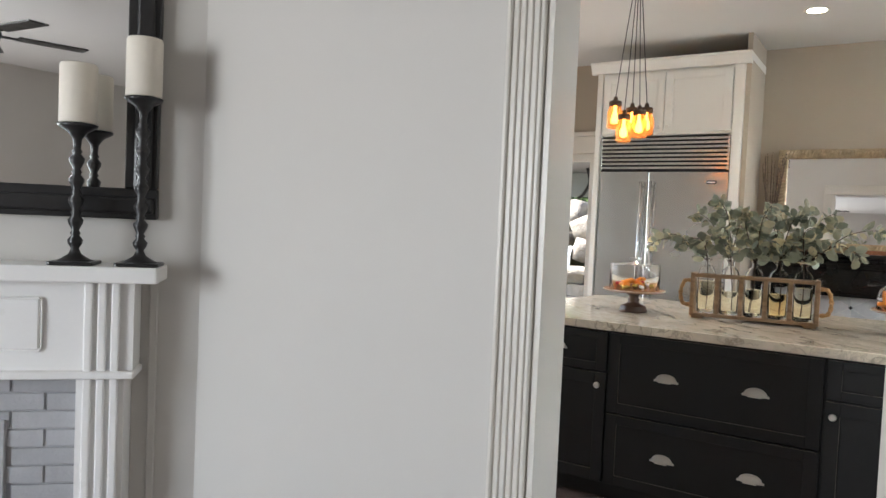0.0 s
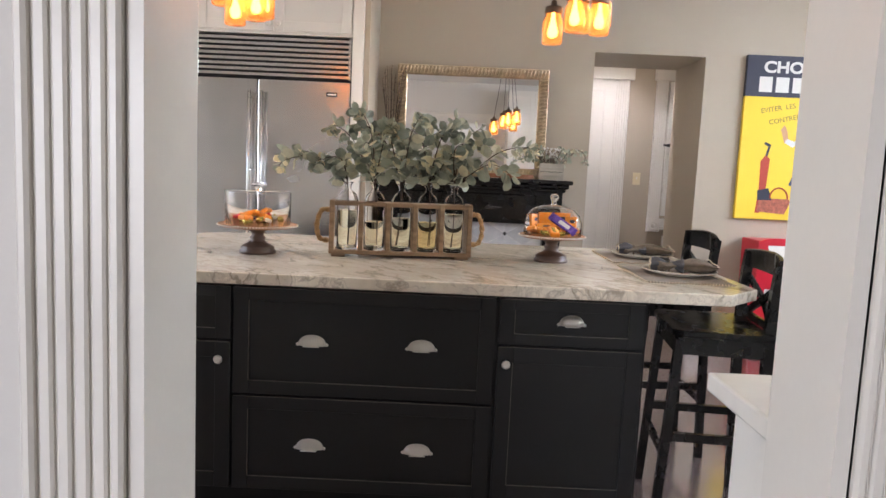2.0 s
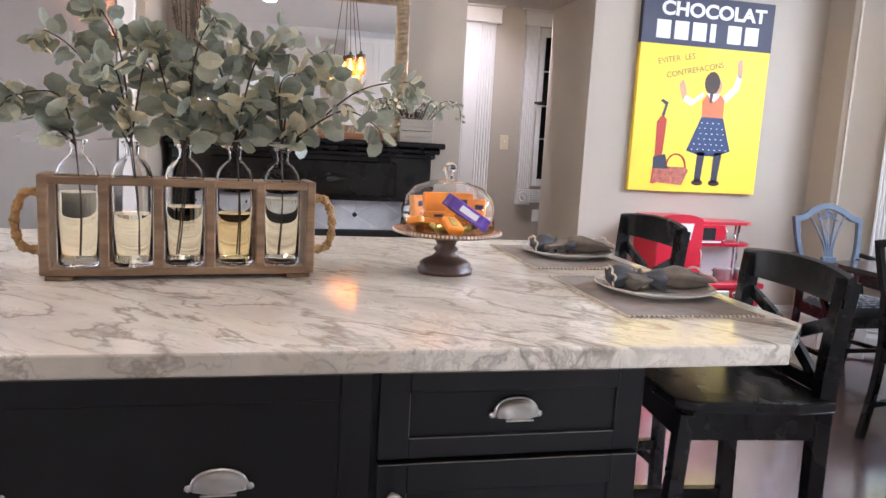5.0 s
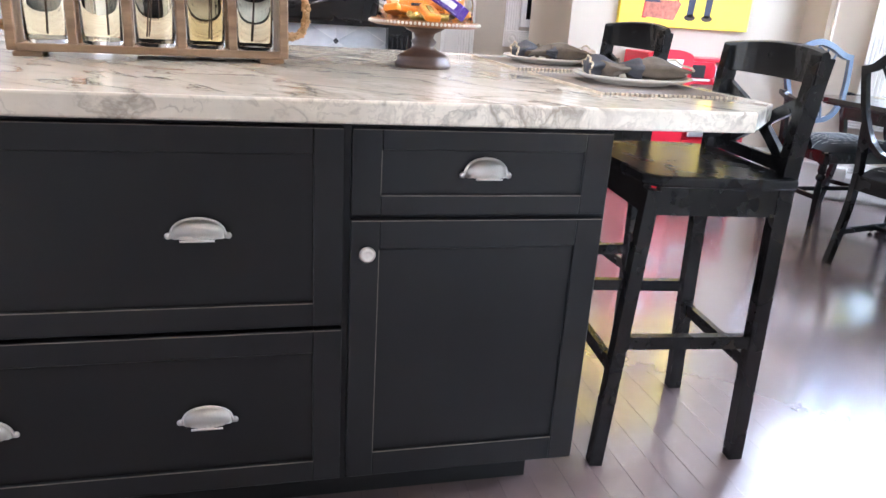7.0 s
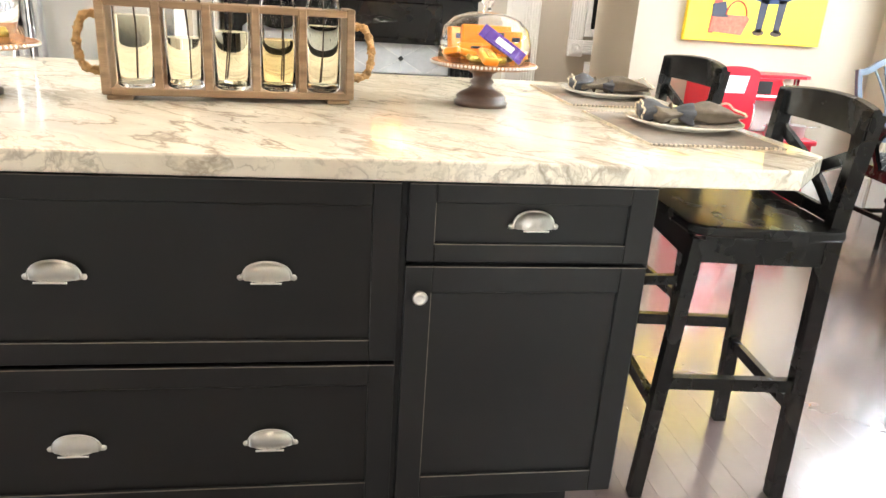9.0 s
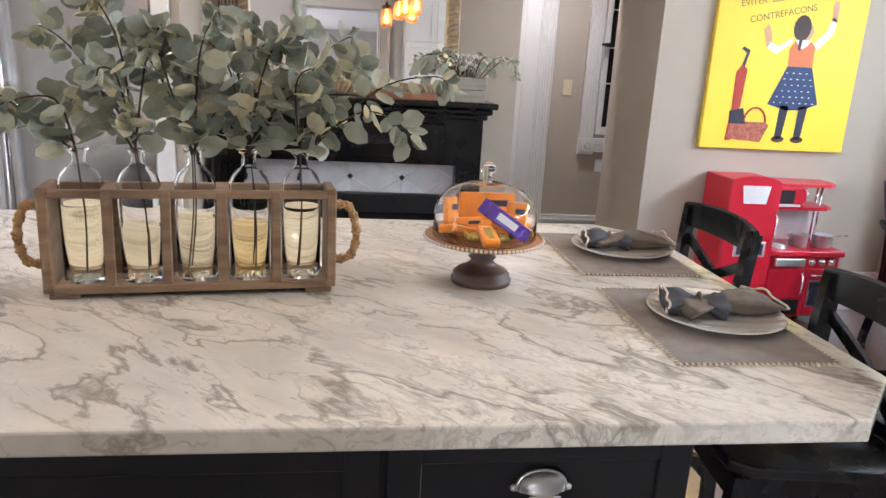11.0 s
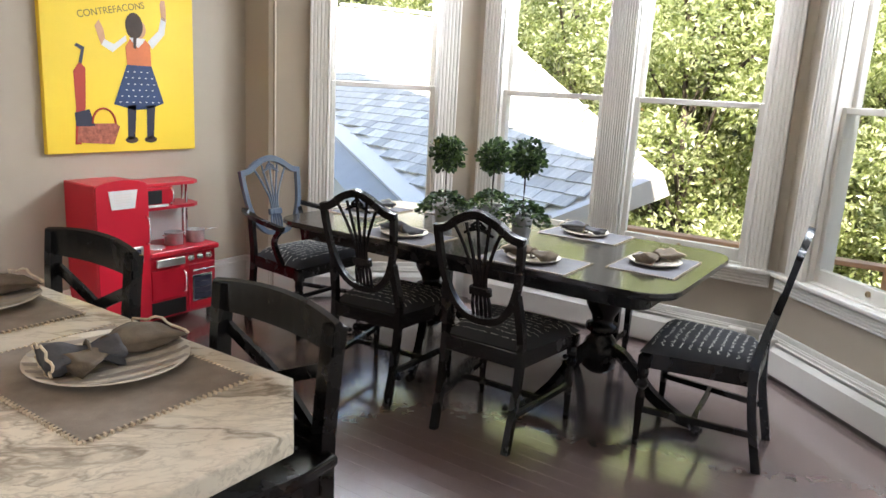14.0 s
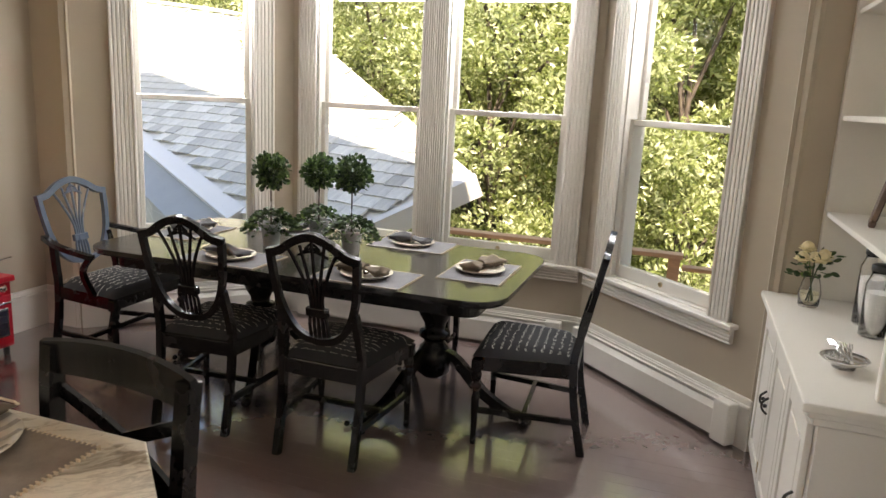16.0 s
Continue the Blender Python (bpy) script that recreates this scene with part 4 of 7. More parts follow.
def pendant(x, y, seed):
    rg = random.Random(seed)
    t = thing("pendant_lamp", "cluster pendant of glowing amber mason jars on black cords", "pendant lamp", pose(x, y, 0), "pendants over the island")
    part("canopy", lathe(BM(), [(0.02, CEIL - 0.045), (0.05, CEIL - 0.04), (0.062, CEIL - 0.02), (0.062, CEIL - 0.001)], 24), "iron", t, smooth=True)
    spots = [(-0.115, -0.03, 1.965), (-0.02, 0.06, 1.93), (-0.03, -0.075, 1.865), (0.085, 0.06, 1.925), (0.07, -0.05, 1.895)] if seed == 1 else [(-0.145, -0.04, 1.855), (-0.03, -0.02, 1.925), (0.02, 0.09, 1.94), (0.095, -0.06, 1.905), (0.125, 0.05, 1.965)]
    for jx, jy, z in [(a * 0.8, b * 0.8, 1.92 + (c - 1.92) * 0.85) for a, b, c in spots]:
        m = pose(jx, jy, z) @ Matrix.Diagonal((1.18, 1.18, 1.15, 1))
        j = part("jar", lathe(BM(), [(0.030, 0.0), (0.036, 0.004), (0.037, 0.075), (0.034, 0.09), (0.027, 0.10), (0.027, 0.118), (0.025, 0.118), (0.025, 0.10), (0.032, 0.088), (0.035, 0.075), (0.034, 0.008), (0.01, 0.005)], 18), "amber", t, "amber glass mason jar", m, smooth=True)
        j.visible_shadow = False
        part("lid", lathe(BM(), [(0.029, 0.110), (0.031, 0.112), (0.031, 0.132), (0.028, 0.136), (0.012, 0.138), (0.010, 0.155), (0.004, 0.16)], 20), "bronze", j, "dark bronze metal jar lid", smooth=True)
        part("bulb", lathe(BM(), [(0.004, 0.022), (0.015, 0.028), (0.019, 0.045), (0.013, 0.066), (0.008, 0.085), (0.006, 0.11)], 12), "bulb", j, "glowing filament bulb", smooth=True)
        bm = BM()
        top = (jx * 0.18, jy * 0.18, CEIL - 0.04)
        sweep(bm, curve_pts([(jx, jy, z + 0.18), (jx * 0.62, jy * 0.62, z + 0.5), top], 12), 0.0026, seg=6)
        part("cord", bm, "iron", t)
        lt = new("pendant_bulb_light", bpy.data.lights.new("pendant_bulb_light", "POINT"))
        lt.data.energy, lt.data.color, lt.data.shadow_soft_size = 1.15, (1.0, 0.55, 0.22), 0.015
        lt.location = (x + jx, y + jy, z + 0.065)
    return t


pendant(-0.99, 6.60, 1)
pendant(0.43, 6.65, 2)
# kitchen ceiling spots, then an unseen one added to brighten the hall
for k, (x, y) in enumerate(((-0.2, 7.75), (-0.2, 5.3), (1.5, 7.9), (-1.9, 6.6), (1.40, 9.95))):
    t = thing("recessed_light", "round recessed ceiling spotlight with white trim, in the hall an added fill", "ceiling light", pose(x, y, CEIL), "recessed ceiling lights")
    bm = lathe(BM(), [(0.075, 0.0), (0.080, -0.002), (0.078, -0.006), (0.060, -0.004), (0.060, 0.0)], 28)
    part("trim_ring", bm, "white", t, smooth=True)
    part("lamp_face", lathe(BM(), [(0.058, -0.001), (0.058, -0.003), (0.001, -0.0032)], 24), "spot", t, "warm glowing lamp face")
    lt = new("recessed_spot", bpy.data.lights.new("recessed_spot", "SPOT"))
    lt.data.energy, lt.data.color, lt.data.spot_size, lt.data.spot_blend, lt.data.shadow_soft_size = (6.4, 4.6, 1.6, 7, 20)[k], ((1.0, 0.88, 0.72) if k < 4 else (0.97, 0.97, 1.0)), radians(105), 0.8, 0.05
    lt.matrix_world = Matrix.Translation((x, y, CEIL - 0.03))

# ---- painting ----
pt = thing("wall_painting", "tall yellow poster painting with a figure and navy lettered band", "painting", pose(2.15, 9.158, 1.04))
PW, PH = 0.945, 1.255
part("canvas", box(BM(), 0, PW, -0.038, -0.002, 0, PH, 0.003), "yellow", pt)
part("band", box(BM(), -0.0008, PW + 0.0008, -0.0395, -0.001, PH - 0.31, PH + 0.0008), "navy", pt, "navy band across the top")


def poly(name, pts, mat, parent, y=-0.0388, thick=0.0012, label=""):
    """A flat painted shape in x and z."""
    bm = prism(BM(), pts, 0, thick, Matrix(((1, 0, 0, 0), (0, 0, -1, y), (0, 1, 0, 0), (0, 0, 0, 1))))
    return part(name, bm, mat, parent, label)


def ell(cx, cz, rx, rz, n=16, a0=0.0):
    return [(cx + rx * math.cos(a0 + 2 * math.pi * k / n), cz + rz * math.sin(a0 + 2 * math.pi * k / n)) for k in range(n)]


def lettering(text, x, z, size, mat, parent, rot=0.0, y=-0.0402, bold=0.0, name="lettering"):
    cu = bpy.data.curves.new(name, "FONT")
    cu.body, cu.size, cu.extrude, cu.offset = text, size, 0.0006, bold
    tmp = new(name, cu)
    bpy.context.view_layer.update()
    me = bpy.data.meshes.new_from_object(tmp.evaluated_get(bpy.context.evaluated_depsgraph_get()))
    bpy.data.objects.remove(tmp)
    me.materials.clear()
    me.materials.append(M[mat])
    ob = new(name, me)
    ob.parent = parent
    ob.matrix_basis = pose(x, y, z, 90, 0, 0) @ pose(0, 0, 0, 0, 0, rot)
    return ob


M["letterbrown"] = material("brown_letter_paint", (0.26, 0.18, 0.045), rough=0.6, vary=0.3, scale=40)
lettering("CHOCOLAT", 0.125, PH - 0.125, 0.118, "offwhite", pt, 0, bold=0.004).scale = (1.16, 1.0, 1.0)
# the second line of the band is a maker's name: plain upright blocks
for k in range(6):
    x0 = 0.10 + k * 0.128
    part("name_block", box(BM(), x0, x0 + (0.10 if k != 3 else 0.04), -0.0405, -0.038, PH - 0.275, PH - 0.16), "offwhite", pt, "white painted block in place of a letter")
lettering("EVITER  LES", 0.135, 0.818, 0.053, "letterbrown", pt, 11, y=-0.0395)
lettering("CONTREFACONS", 0.205, 0.733, 0.053, "letterbrown", pt, 13, y=-0.0395)
fx, fz = 0.545, 0.06
for s, x in ((0, 0.475), (1, 0.60)):
    poly("leg_shape", [(x, 0.07), (x + 0.045, 0.07), (x + 0.062, 0.27), (x + 0.005, 0.27)], "navy", pt)
    poly("shoe_shape", ell(x + 0.025, 0.068, 0.042, 0.02), "stem", pt)
poly("skirt_shape", [(0.395, 0.275), (0.52, 0.243), (0.62, 0.248), (0.722, 0.285), (0.645, 0.50), (0.485, 0.50)], material("blue_skirt_paint", (0.018, 0.042, 0.12), rough=0.55, vary=0.15, scale=20), pt)
rgs = random.Random(3)
bm = BM()
for k in range(7):
    for q in range(6):
        xx, zz = 0.43 + 0.042 * k + 0.012 * (q % 2), 0.285 + 0.035 * q
        if 0.40 + (zz - 0.27) * 0.42 < xx < 0.70 - (zz - 0.27) * 0.30:
            box(bm, xx, xx + 0.012, -0.0412, -0.0398, zz, zz + 0.005)
stuff(part("skirt_dots", bm, "offwhite", pt))
poly("bodice_shape", [(0.487, 0.50), (0.645, 0.50), (0.64, 0.62), (0.60, 0.655), (0.515, 0.655), (0.48, 0.60)], material("orange_bodice_paint", (0.62, 0.16, 0.045), rough=0.55, vary=0.1), pt)
skin = material("tan_figure_paint", (0.62, 0.33, 0.17), rough=0.55, vary=0.08)
poly("sleeve_shape", [(0.49, 0.635), (0.40, 0.565), (0.335, 0.60), (0.35, 0.635), (0.41, 0.61), (0.485, 0.665)], "offwhite", pt)
poly("sleeve_shape", [(0.625, 0.64), (0.70, 0.71), (0.72, 0.79), (0.755, 0.78), (0.74, 0.69), (0.655, 0.60)], "offwhite", pt)
poly("arm_shape", [(0.333, 0.60), (0.30, 0.70), (0.325, 0.735), (0.35, 0.69), (0.36, 0.63)], skin, pt)
poly("arm_shape", [(0.722, 0.775), (0.712, 0.86), (0.722, 0.885), (0.745, 0.885), (0.752, 0.85), (0.752, 0.765)], skin, pt)
poly("face_shape", ell(0.583, 0.705, 0.032, 0.045), skin, pt, -0.0387)
poly("head_shape", ell(0.540, 0.722, 0.056, 0.074), "stem", pt, -0.0391)
poly("collar_shape", [(0.505, 0.655), (0.61, 0.655), (0.59, 0.625), (0.56, 0.600), (0.53, 0.625)], "offwhite", pt, -0.0400)
poly("neck_shape", [(0.535, 0.65), (0.59, 0.65), (0.60, 0.71), (0.54, 0.71)], skin, pt, -0.0386)
poly("plait_shape", [(0.530, 0.60), (0.545, 0.59), (0.556, 0.70), (0.530, 0.70)], "stem", pt, -0.0413)
redp = material("red_oxide_paint", (0.45, 0.045, 0.02), rough=0.55, vary=0.12)
poly("umbrella_shape", [(0.155, 0.05), (0.19, 0.05), (0.225, 0.26), (0.235, 0.47), (0.20, 0.50), (0.165, 0.45), (0.17, 0.25)], redp, pt)
poly("umbrella_handle_shape", [(0.195, 0.49), (0.215, 0.49), (0.235, 0.58), (0.19, 0.60), (0.18, 0.585), (0.215, 0.565)], "navy", pt)
poly("basket_shape", [(0.165, 0.06), (0.385, 0.045), (0.425, 0.145), (0.405, 0.165), (0.18, 0.165)], material("basket_paint", (0.42, 0.12, 0.07), rough=0.6, vary=0.35, scale=45), pt, -0.0398)
poly("book_shape", [(0.165, 0.15), (0.275, 0.15), (0.245, 0.245), (0.16, 0.225)], "navy", pt, -0.0403)
sweep_bm = BM()
sweep(sweep_bm, [(0.33 + 0.07 * math.cos(a), -0.0402, 0.165 + 0.085 * math.sin(a)) for a in (math.pi * k / 12 for k in range(13))], 0.006, seg=5)
part("basket_handle_shape", sweep_bm, redp, pt)


# ---- bar stools ----
def bar_stool(m):
    """A black stool with a curved top rail and a crossed back; it faces +y, its back at -y."""
    t = thing("bar_stool", "black painted wooden bar stool with a crossed back", "stool", m, "bar stools at the island")
    for s in (-1, 1):
        part("leg", sweep(BM(), [(s * 0.175, 0.215, 0.0), (s * 0.165, 0.165, 0.70)], 0.030, 0.036, up=(0, 1, 0), square=True), "blackwood", t)
        part("back_leg", sweep(BM(), curve_pts([(s * 0.165, -0.215, 0.0), (s * 0.165, -0.20, 0.40), (s * 0.165, -0.192, 0.70), (s * 0.17, -0.200, 0.88), (s * 0.173, -0.214, 1.0)], 14), 0.030, 0.042, up=(0, 1, 0), square=True), "blackwood", t)
    bm = BM()
    out = [(-0.195, -0.205), (0.195, -0.205), (0.205, -0.10), (0.20, 0.16), (0.175, 0.20), (0.0, 0.212), (-0.175, 0.20), (-0.20, 0.16), (-0.205, -0.10)]
    prism(bm, out, 0.712, 0.738, bevel=0.007)
    part("seat", bm, "blackwood", t)
    for a, b, c, d in ((-0.15, 0.15, 0.16, 0.18), (-0.15, 0.15, -0.205, -0.185)):
        part("apron", box(BM(), a, b, c, d, 0.645, 0.712), "blackwood", t)
    for s in (-1, 1):
        part("apron", box(BM(), s * 0.168 - 0.01, s * 0.168 + 0.01, -0.185, 0.15, 0.645, 0.712), "blackwood", t)
        part("stretcher", sweep(BM(), [(s * 0.17, 0.195, 0.33), (s * 0.167, -0.205, 0.33)], 0.020, 0.032, square=True), "blackwood", t)
    part("stretcher", sweep(BM(), [(-0.165, 0.20, 0.265), (0.165, 0.20, 0.265)], 0.020, 0.034, square=True), "blackwood", t, "footrest worn at the edge")
    part("stretcher", sweep(BM(), [(-0.165, -0.205, 0.265), (0.165, -0.205, 0.265)], 0.020, 0.032, square=True), "blackwood", t)
    # curved top rail
    bm = BM()
    n = 10
    rows = []
    for k in range(n + 1):
        f = k / n * 2 - 1
        x, y = f * 0.190, -0.205 - 0.035 * (1 - f * f)
        lift = 0.012 * (1 - f * f)
        rows.append([bm.verts.new((x, y + dy, z)) for dy, z in ((0.013, 0.942), (0.010, 1.008 + lift), (-0.004, 1.012 + lift), (-0.013, 1.004 + lift), (-0.011, 0.942))])
    for a, b in zip(rows, rows[1:]):
        for k in range(5):
            bm.faces.new((a[k], a[(k + 1) % 5], b[(k + 1) % 5], b[k]))
    bm.faces.new(rows[0])
    bm.faces.new(rows[-1][::-1])
    part("top_rail", bm, "blackwood", t)
    for s in (-1, 1):
        part("cross_bar", sweep(BM(), curve_pts([(s * 0.155, -0.200, 0.745), (0.0, -0.218 + s * 0.005, 0.83), (-s * 0.155, -0.212, 0.905)], 8), 0.028, 0.014, up=(0, 1, 0), square=True), "blackwood", t)
    part("back_rail", sweep(BM(), [(-0.155, -0.205, 0.755), (0.155, -0.205, 0.755)], 0.016, 0.03, square=True), "blackwood", t)
    return t


STOOL = Matrix.Diagonal((1.12, 0.90, 1.03, 1))
st = bar_stool(pose(0.972, 6.322, 0, 0, 0, 84) @ STOOL)
copy_thing(st, pose(0.985, 6.985, 0, 0, 0, 91) @ Matrix.Diagonal((0.95, 0.88, 1.02, 1)))


# ---- dining set ----
def turned(h0, h1, r, flip=False):
    prof = [(0.6, 0), (0.72, 0.05), (0.62, 0.10), (0.95, 0.62), (0.7, 0.72), (1.25, 0.76), (1.3, 0.80), (0.85, 0.83), (1.15, 0.88), (1.15, 0.93), (1.0, 1.0)]
    return [(r * a, h0 + (h1 - h0) * b) for a, b in prof]


def dining_chair(m, arms=False, wide=1.0, seed=1, back="blackwood"):
    """A shield-back chair facing +y."""
    rg = random.Random(seed)
    lab = "black shield-back dining armchair with sky sheen painted on its back and script-print seat" if arms else "black shield-back dining chair with a script-print fabric seat"
    t = thing("dining_chair", lab, "chair", m, "chairs round the dining table")
    hw_f, hw_b = 0.235 * wide, 0.185 * wide
    for s in (-1, 1):
        bm = BM()
        lathe(bm, turned(0.0, 0.37, 0.021), 14, pose(s * hw_f, 0.235, 0))
        box(bm, s * hw_f - 0.024, s * hw_f + 0.024, 0.211, 0.259, 0.365, 0.425, 0.004)
        part("leg", bm, "blackwood", t)
        part("back_leg", sweep(BM(), curve_pts([(s * hw_b, -0.265, 0.0), (s * (hw_b + 0.003), -0.215, 0.25), (s * (hw_b + 0.005), -0.20, 0.45), (s * (hw_b + 0.002), -0.212, 0.54), (s * (0.172 * wide), -0.245, 0.69)], 14), 0.030, 0.036, up=(0, 1, 0), square=True), "blackwood", t)
        part("side_rail", sweep(BM(), [(s * hw_f, 0.21, 0.405), (s * (hw_b + 0.004), -0.19, 0.405)], 0.022, 0.07, square=True), "blackwood", t)
        part("stretcher", sweep(BM(), [(s * (hw_f - 0.002), 0.22, 0.17), (s * hw_b, -0.225, 0.16)], 0.018, 0.026, square=True), "blackwood", t)
    part("front_rail", box(BM(), -hw_f + 0.024, hw_f - 0.024, 0.222, 0.246, 0.37, 0.44, 0.003), "blackwood", t)
    part("back_rail", box(BM(), -hw_b, hw_b, -0.215, -0.193, 0.37, 0.44, 0.003), "blackwood", t)
    part("cross_stretcher", sweep(BM(), [(-hw_f + 0.02, 0.01, 0.167), (hw_f - 0.02, 0.01, 0.167)], 0.018, 0.024, square=True), "blackwood", t)
    # padded seat
    bm = BM()
    n = 10
    g = []
    for i in range(n + 1):
        row = []
        for j in range(n + 1):
            fu, fv = i / n * 2 - 1, j / n
            w = (hw_b + 0.012) * (1 - fv) + (hw_f + 0.022) * fv
            edge = (1 - abs(fu) ** 6) * (1 - abs(fv * 2 - 1) ** 6)
            row.append(bm.verts.new((fu * w, -0.195 + fv * 0.452, 0.438 + 0.048 * edge ** 0.35 + 0.012 * math.cos(fu * 1.5) * math.sin(fv * 3.1))))
        g.append(row)
    for i in range(n):
        for j in range(n):
            bm.faces.new((g[i][j], g[i + 1][j], g[i + 1][j + 1], g[i][j + 1]))
    seat = part("seat", bm, "fabric", t, "padded seat in black fabric with pale script", smooth=True)
    bm = BM()
    for line in range(11):
        v = 0.06 + line * 0.084
        x = -0.9
        while x < 0.86:
            L = rg.uniform(0.06, 0.24)
            w = (hw_b + 0.012) * (1 - v) + (hw_f + 0.022) * v
            pts = []
            for q in range(7):
                fu = x + L * q / 6
                e = (1 - abs(fu) ** 6) * (1 - abs(v * 2 - 1) ** 6)
                zz = 0.438 + 0.048 * max(e, 0.001) ** 0.35 + 0.012 * math.cos(fu * 1.5) * math.sin(v * 3.1) + 0.0014
                pts.append((fu * w, -0.195 + v * 0.452 + rg.uniform(-0.008, 0.008), zz))
            sweep(bm, pts, 0.0021, 0.0007, seg=4)
            x += L + rg.uniform(0.03, 0.12)
    stuff(part("script_print", bm, "script", seat))
    # shield back, leaning
    B = Matrix.Translation((0, -0.212, 0.50)) @ pose(0, 0, 0, 11, 0, 0)

    def bp(x, z, y=0.0):
        return B @ Vector((x, y, z))
    k = wide
    half = [(0.0, 0.045), (0.075, 0.062), (0.135, 0.12), (0.175, 0.22), (0.192, 0.33), (0.200, 0.435)]
    top = [(0.150, 0.452), (0.085, 0.497), (0.0, 0.525)]
    right = [(x * k, z) for x, z in half]
    loop = curve_pts([bp(x, z) for x, z in right] , 26)
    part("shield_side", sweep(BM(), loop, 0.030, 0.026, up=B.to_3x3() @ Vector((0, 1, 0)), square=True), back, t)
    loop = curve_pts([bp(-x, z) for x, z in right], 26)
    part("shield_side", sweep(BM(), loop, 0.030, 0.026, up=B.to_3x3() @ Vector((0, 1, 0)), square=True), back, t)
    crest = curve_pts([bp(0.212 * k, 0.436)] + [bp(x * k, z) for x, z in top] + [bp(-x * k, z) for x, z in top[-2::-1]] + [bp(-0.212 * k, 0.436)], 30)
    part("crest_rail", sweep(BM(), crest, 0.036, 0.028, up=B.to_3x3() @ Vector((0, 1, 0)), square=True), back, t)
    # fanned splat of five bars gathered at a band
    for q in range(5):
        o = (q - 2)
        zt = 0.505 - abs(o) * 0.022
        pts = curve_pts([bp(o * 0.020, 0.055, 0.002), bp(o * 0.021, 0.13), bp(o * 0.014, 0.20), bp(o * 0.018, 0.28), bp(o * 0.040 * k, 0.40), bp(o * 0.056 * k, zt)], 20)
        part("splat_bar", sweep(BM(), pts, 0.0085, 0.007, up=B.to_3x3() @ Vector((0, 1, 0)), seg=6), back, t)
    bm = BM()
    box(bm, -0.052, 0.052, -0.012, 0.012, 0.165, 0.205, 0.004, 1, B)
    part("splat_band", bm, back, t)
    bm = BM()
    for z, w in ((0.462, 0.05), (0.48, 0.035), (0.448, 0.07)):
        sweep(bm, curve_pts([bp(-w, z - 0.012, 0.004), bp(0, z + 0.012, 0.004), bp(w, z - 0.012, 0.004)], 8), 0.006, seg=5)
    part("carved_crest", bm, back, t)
    if arms:
        for s in (-1, 1):
            part("arm", sweep(BM(), curve_pts([(s * 0.205 * k, -0.265, 0.715), (s * 0.25 * k, -0.12, 0.69), (s * 0.262 * k, 0.06, 0.665), (s * 0.258 * k, 0.13, 0.655)], 14), 0.034, 0.026, square=True), "blackwood", t)
            part("arm_post", sweep(BM(), curve_pts([(s * 0.258 * k, 0.115, 0.655), (s * 0.25 * k, 0.05, 0.56), (s * 0.242 * k, 0.11, 0.43)], 10), 0.028, 0.026, square=True, up=(0, 1, 0)), "blackwood", t)
    return t


dining_chair(pose(2.882, 6.650, 0, 0, 0, -90), seed=1)
dining_chair(pose(2.915, 7.345, 0, 0, 0, -86), seed=2)
dining_chair(pose(3.335, 5.845, 0, 0, 0, 4), seed=3)
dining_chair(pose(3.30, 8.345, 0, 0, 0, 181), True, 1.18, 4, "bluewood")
bench = thing("bench", "plain black wooden bench at the window side of the table", "bench", pose(4.03, 7.13, 0))
part("seat", prism(BM(), [(-0.16, -0.68), (0.14, -0.68), (0.14, 0.68), (-0.16, 0.68)], 0.43, 0.462, None, 0.006), "blackwood", bench)
for bx in (-0.11, 0.09):
    for by in (-0.635, 0.635):
        part("leg", sweep(BM(), [(bx, by, 0), (bx, by, 0.43)], 0.034, 0.034, up=(0, 1, 0), square=True, taper=[0.75, 1.1]), "blackwood", bench)
for by in (-0.635, 0.635):
    part("stretcher", sweep(BM(), [(-0.11, by, 0.16), (0.09, by, 0.16)], 0.016, 0.024, square=True), "blackwood", bench)

TZ = 0.747
tb = thing("dining_table", "black double-pedestal dining table with rounded corners and claw feet", "table", pose(3.44, 7.055, 0))


def rounded(hx, hy, r, n=7):
    pts = []
    for cx, cy, a0 in ((hx - r, hy - r, 0), (-hx + r, hy - r, 90), (-hx + r, -hy + r, 180), (hx - r, -hy + r, 270)):
        for q in range(n + 1):
            a = radians(a0 + 90 * q / n)
            pts.append((cx + r * math.cos(a), cy + r * math.sin(a)))
    return pts


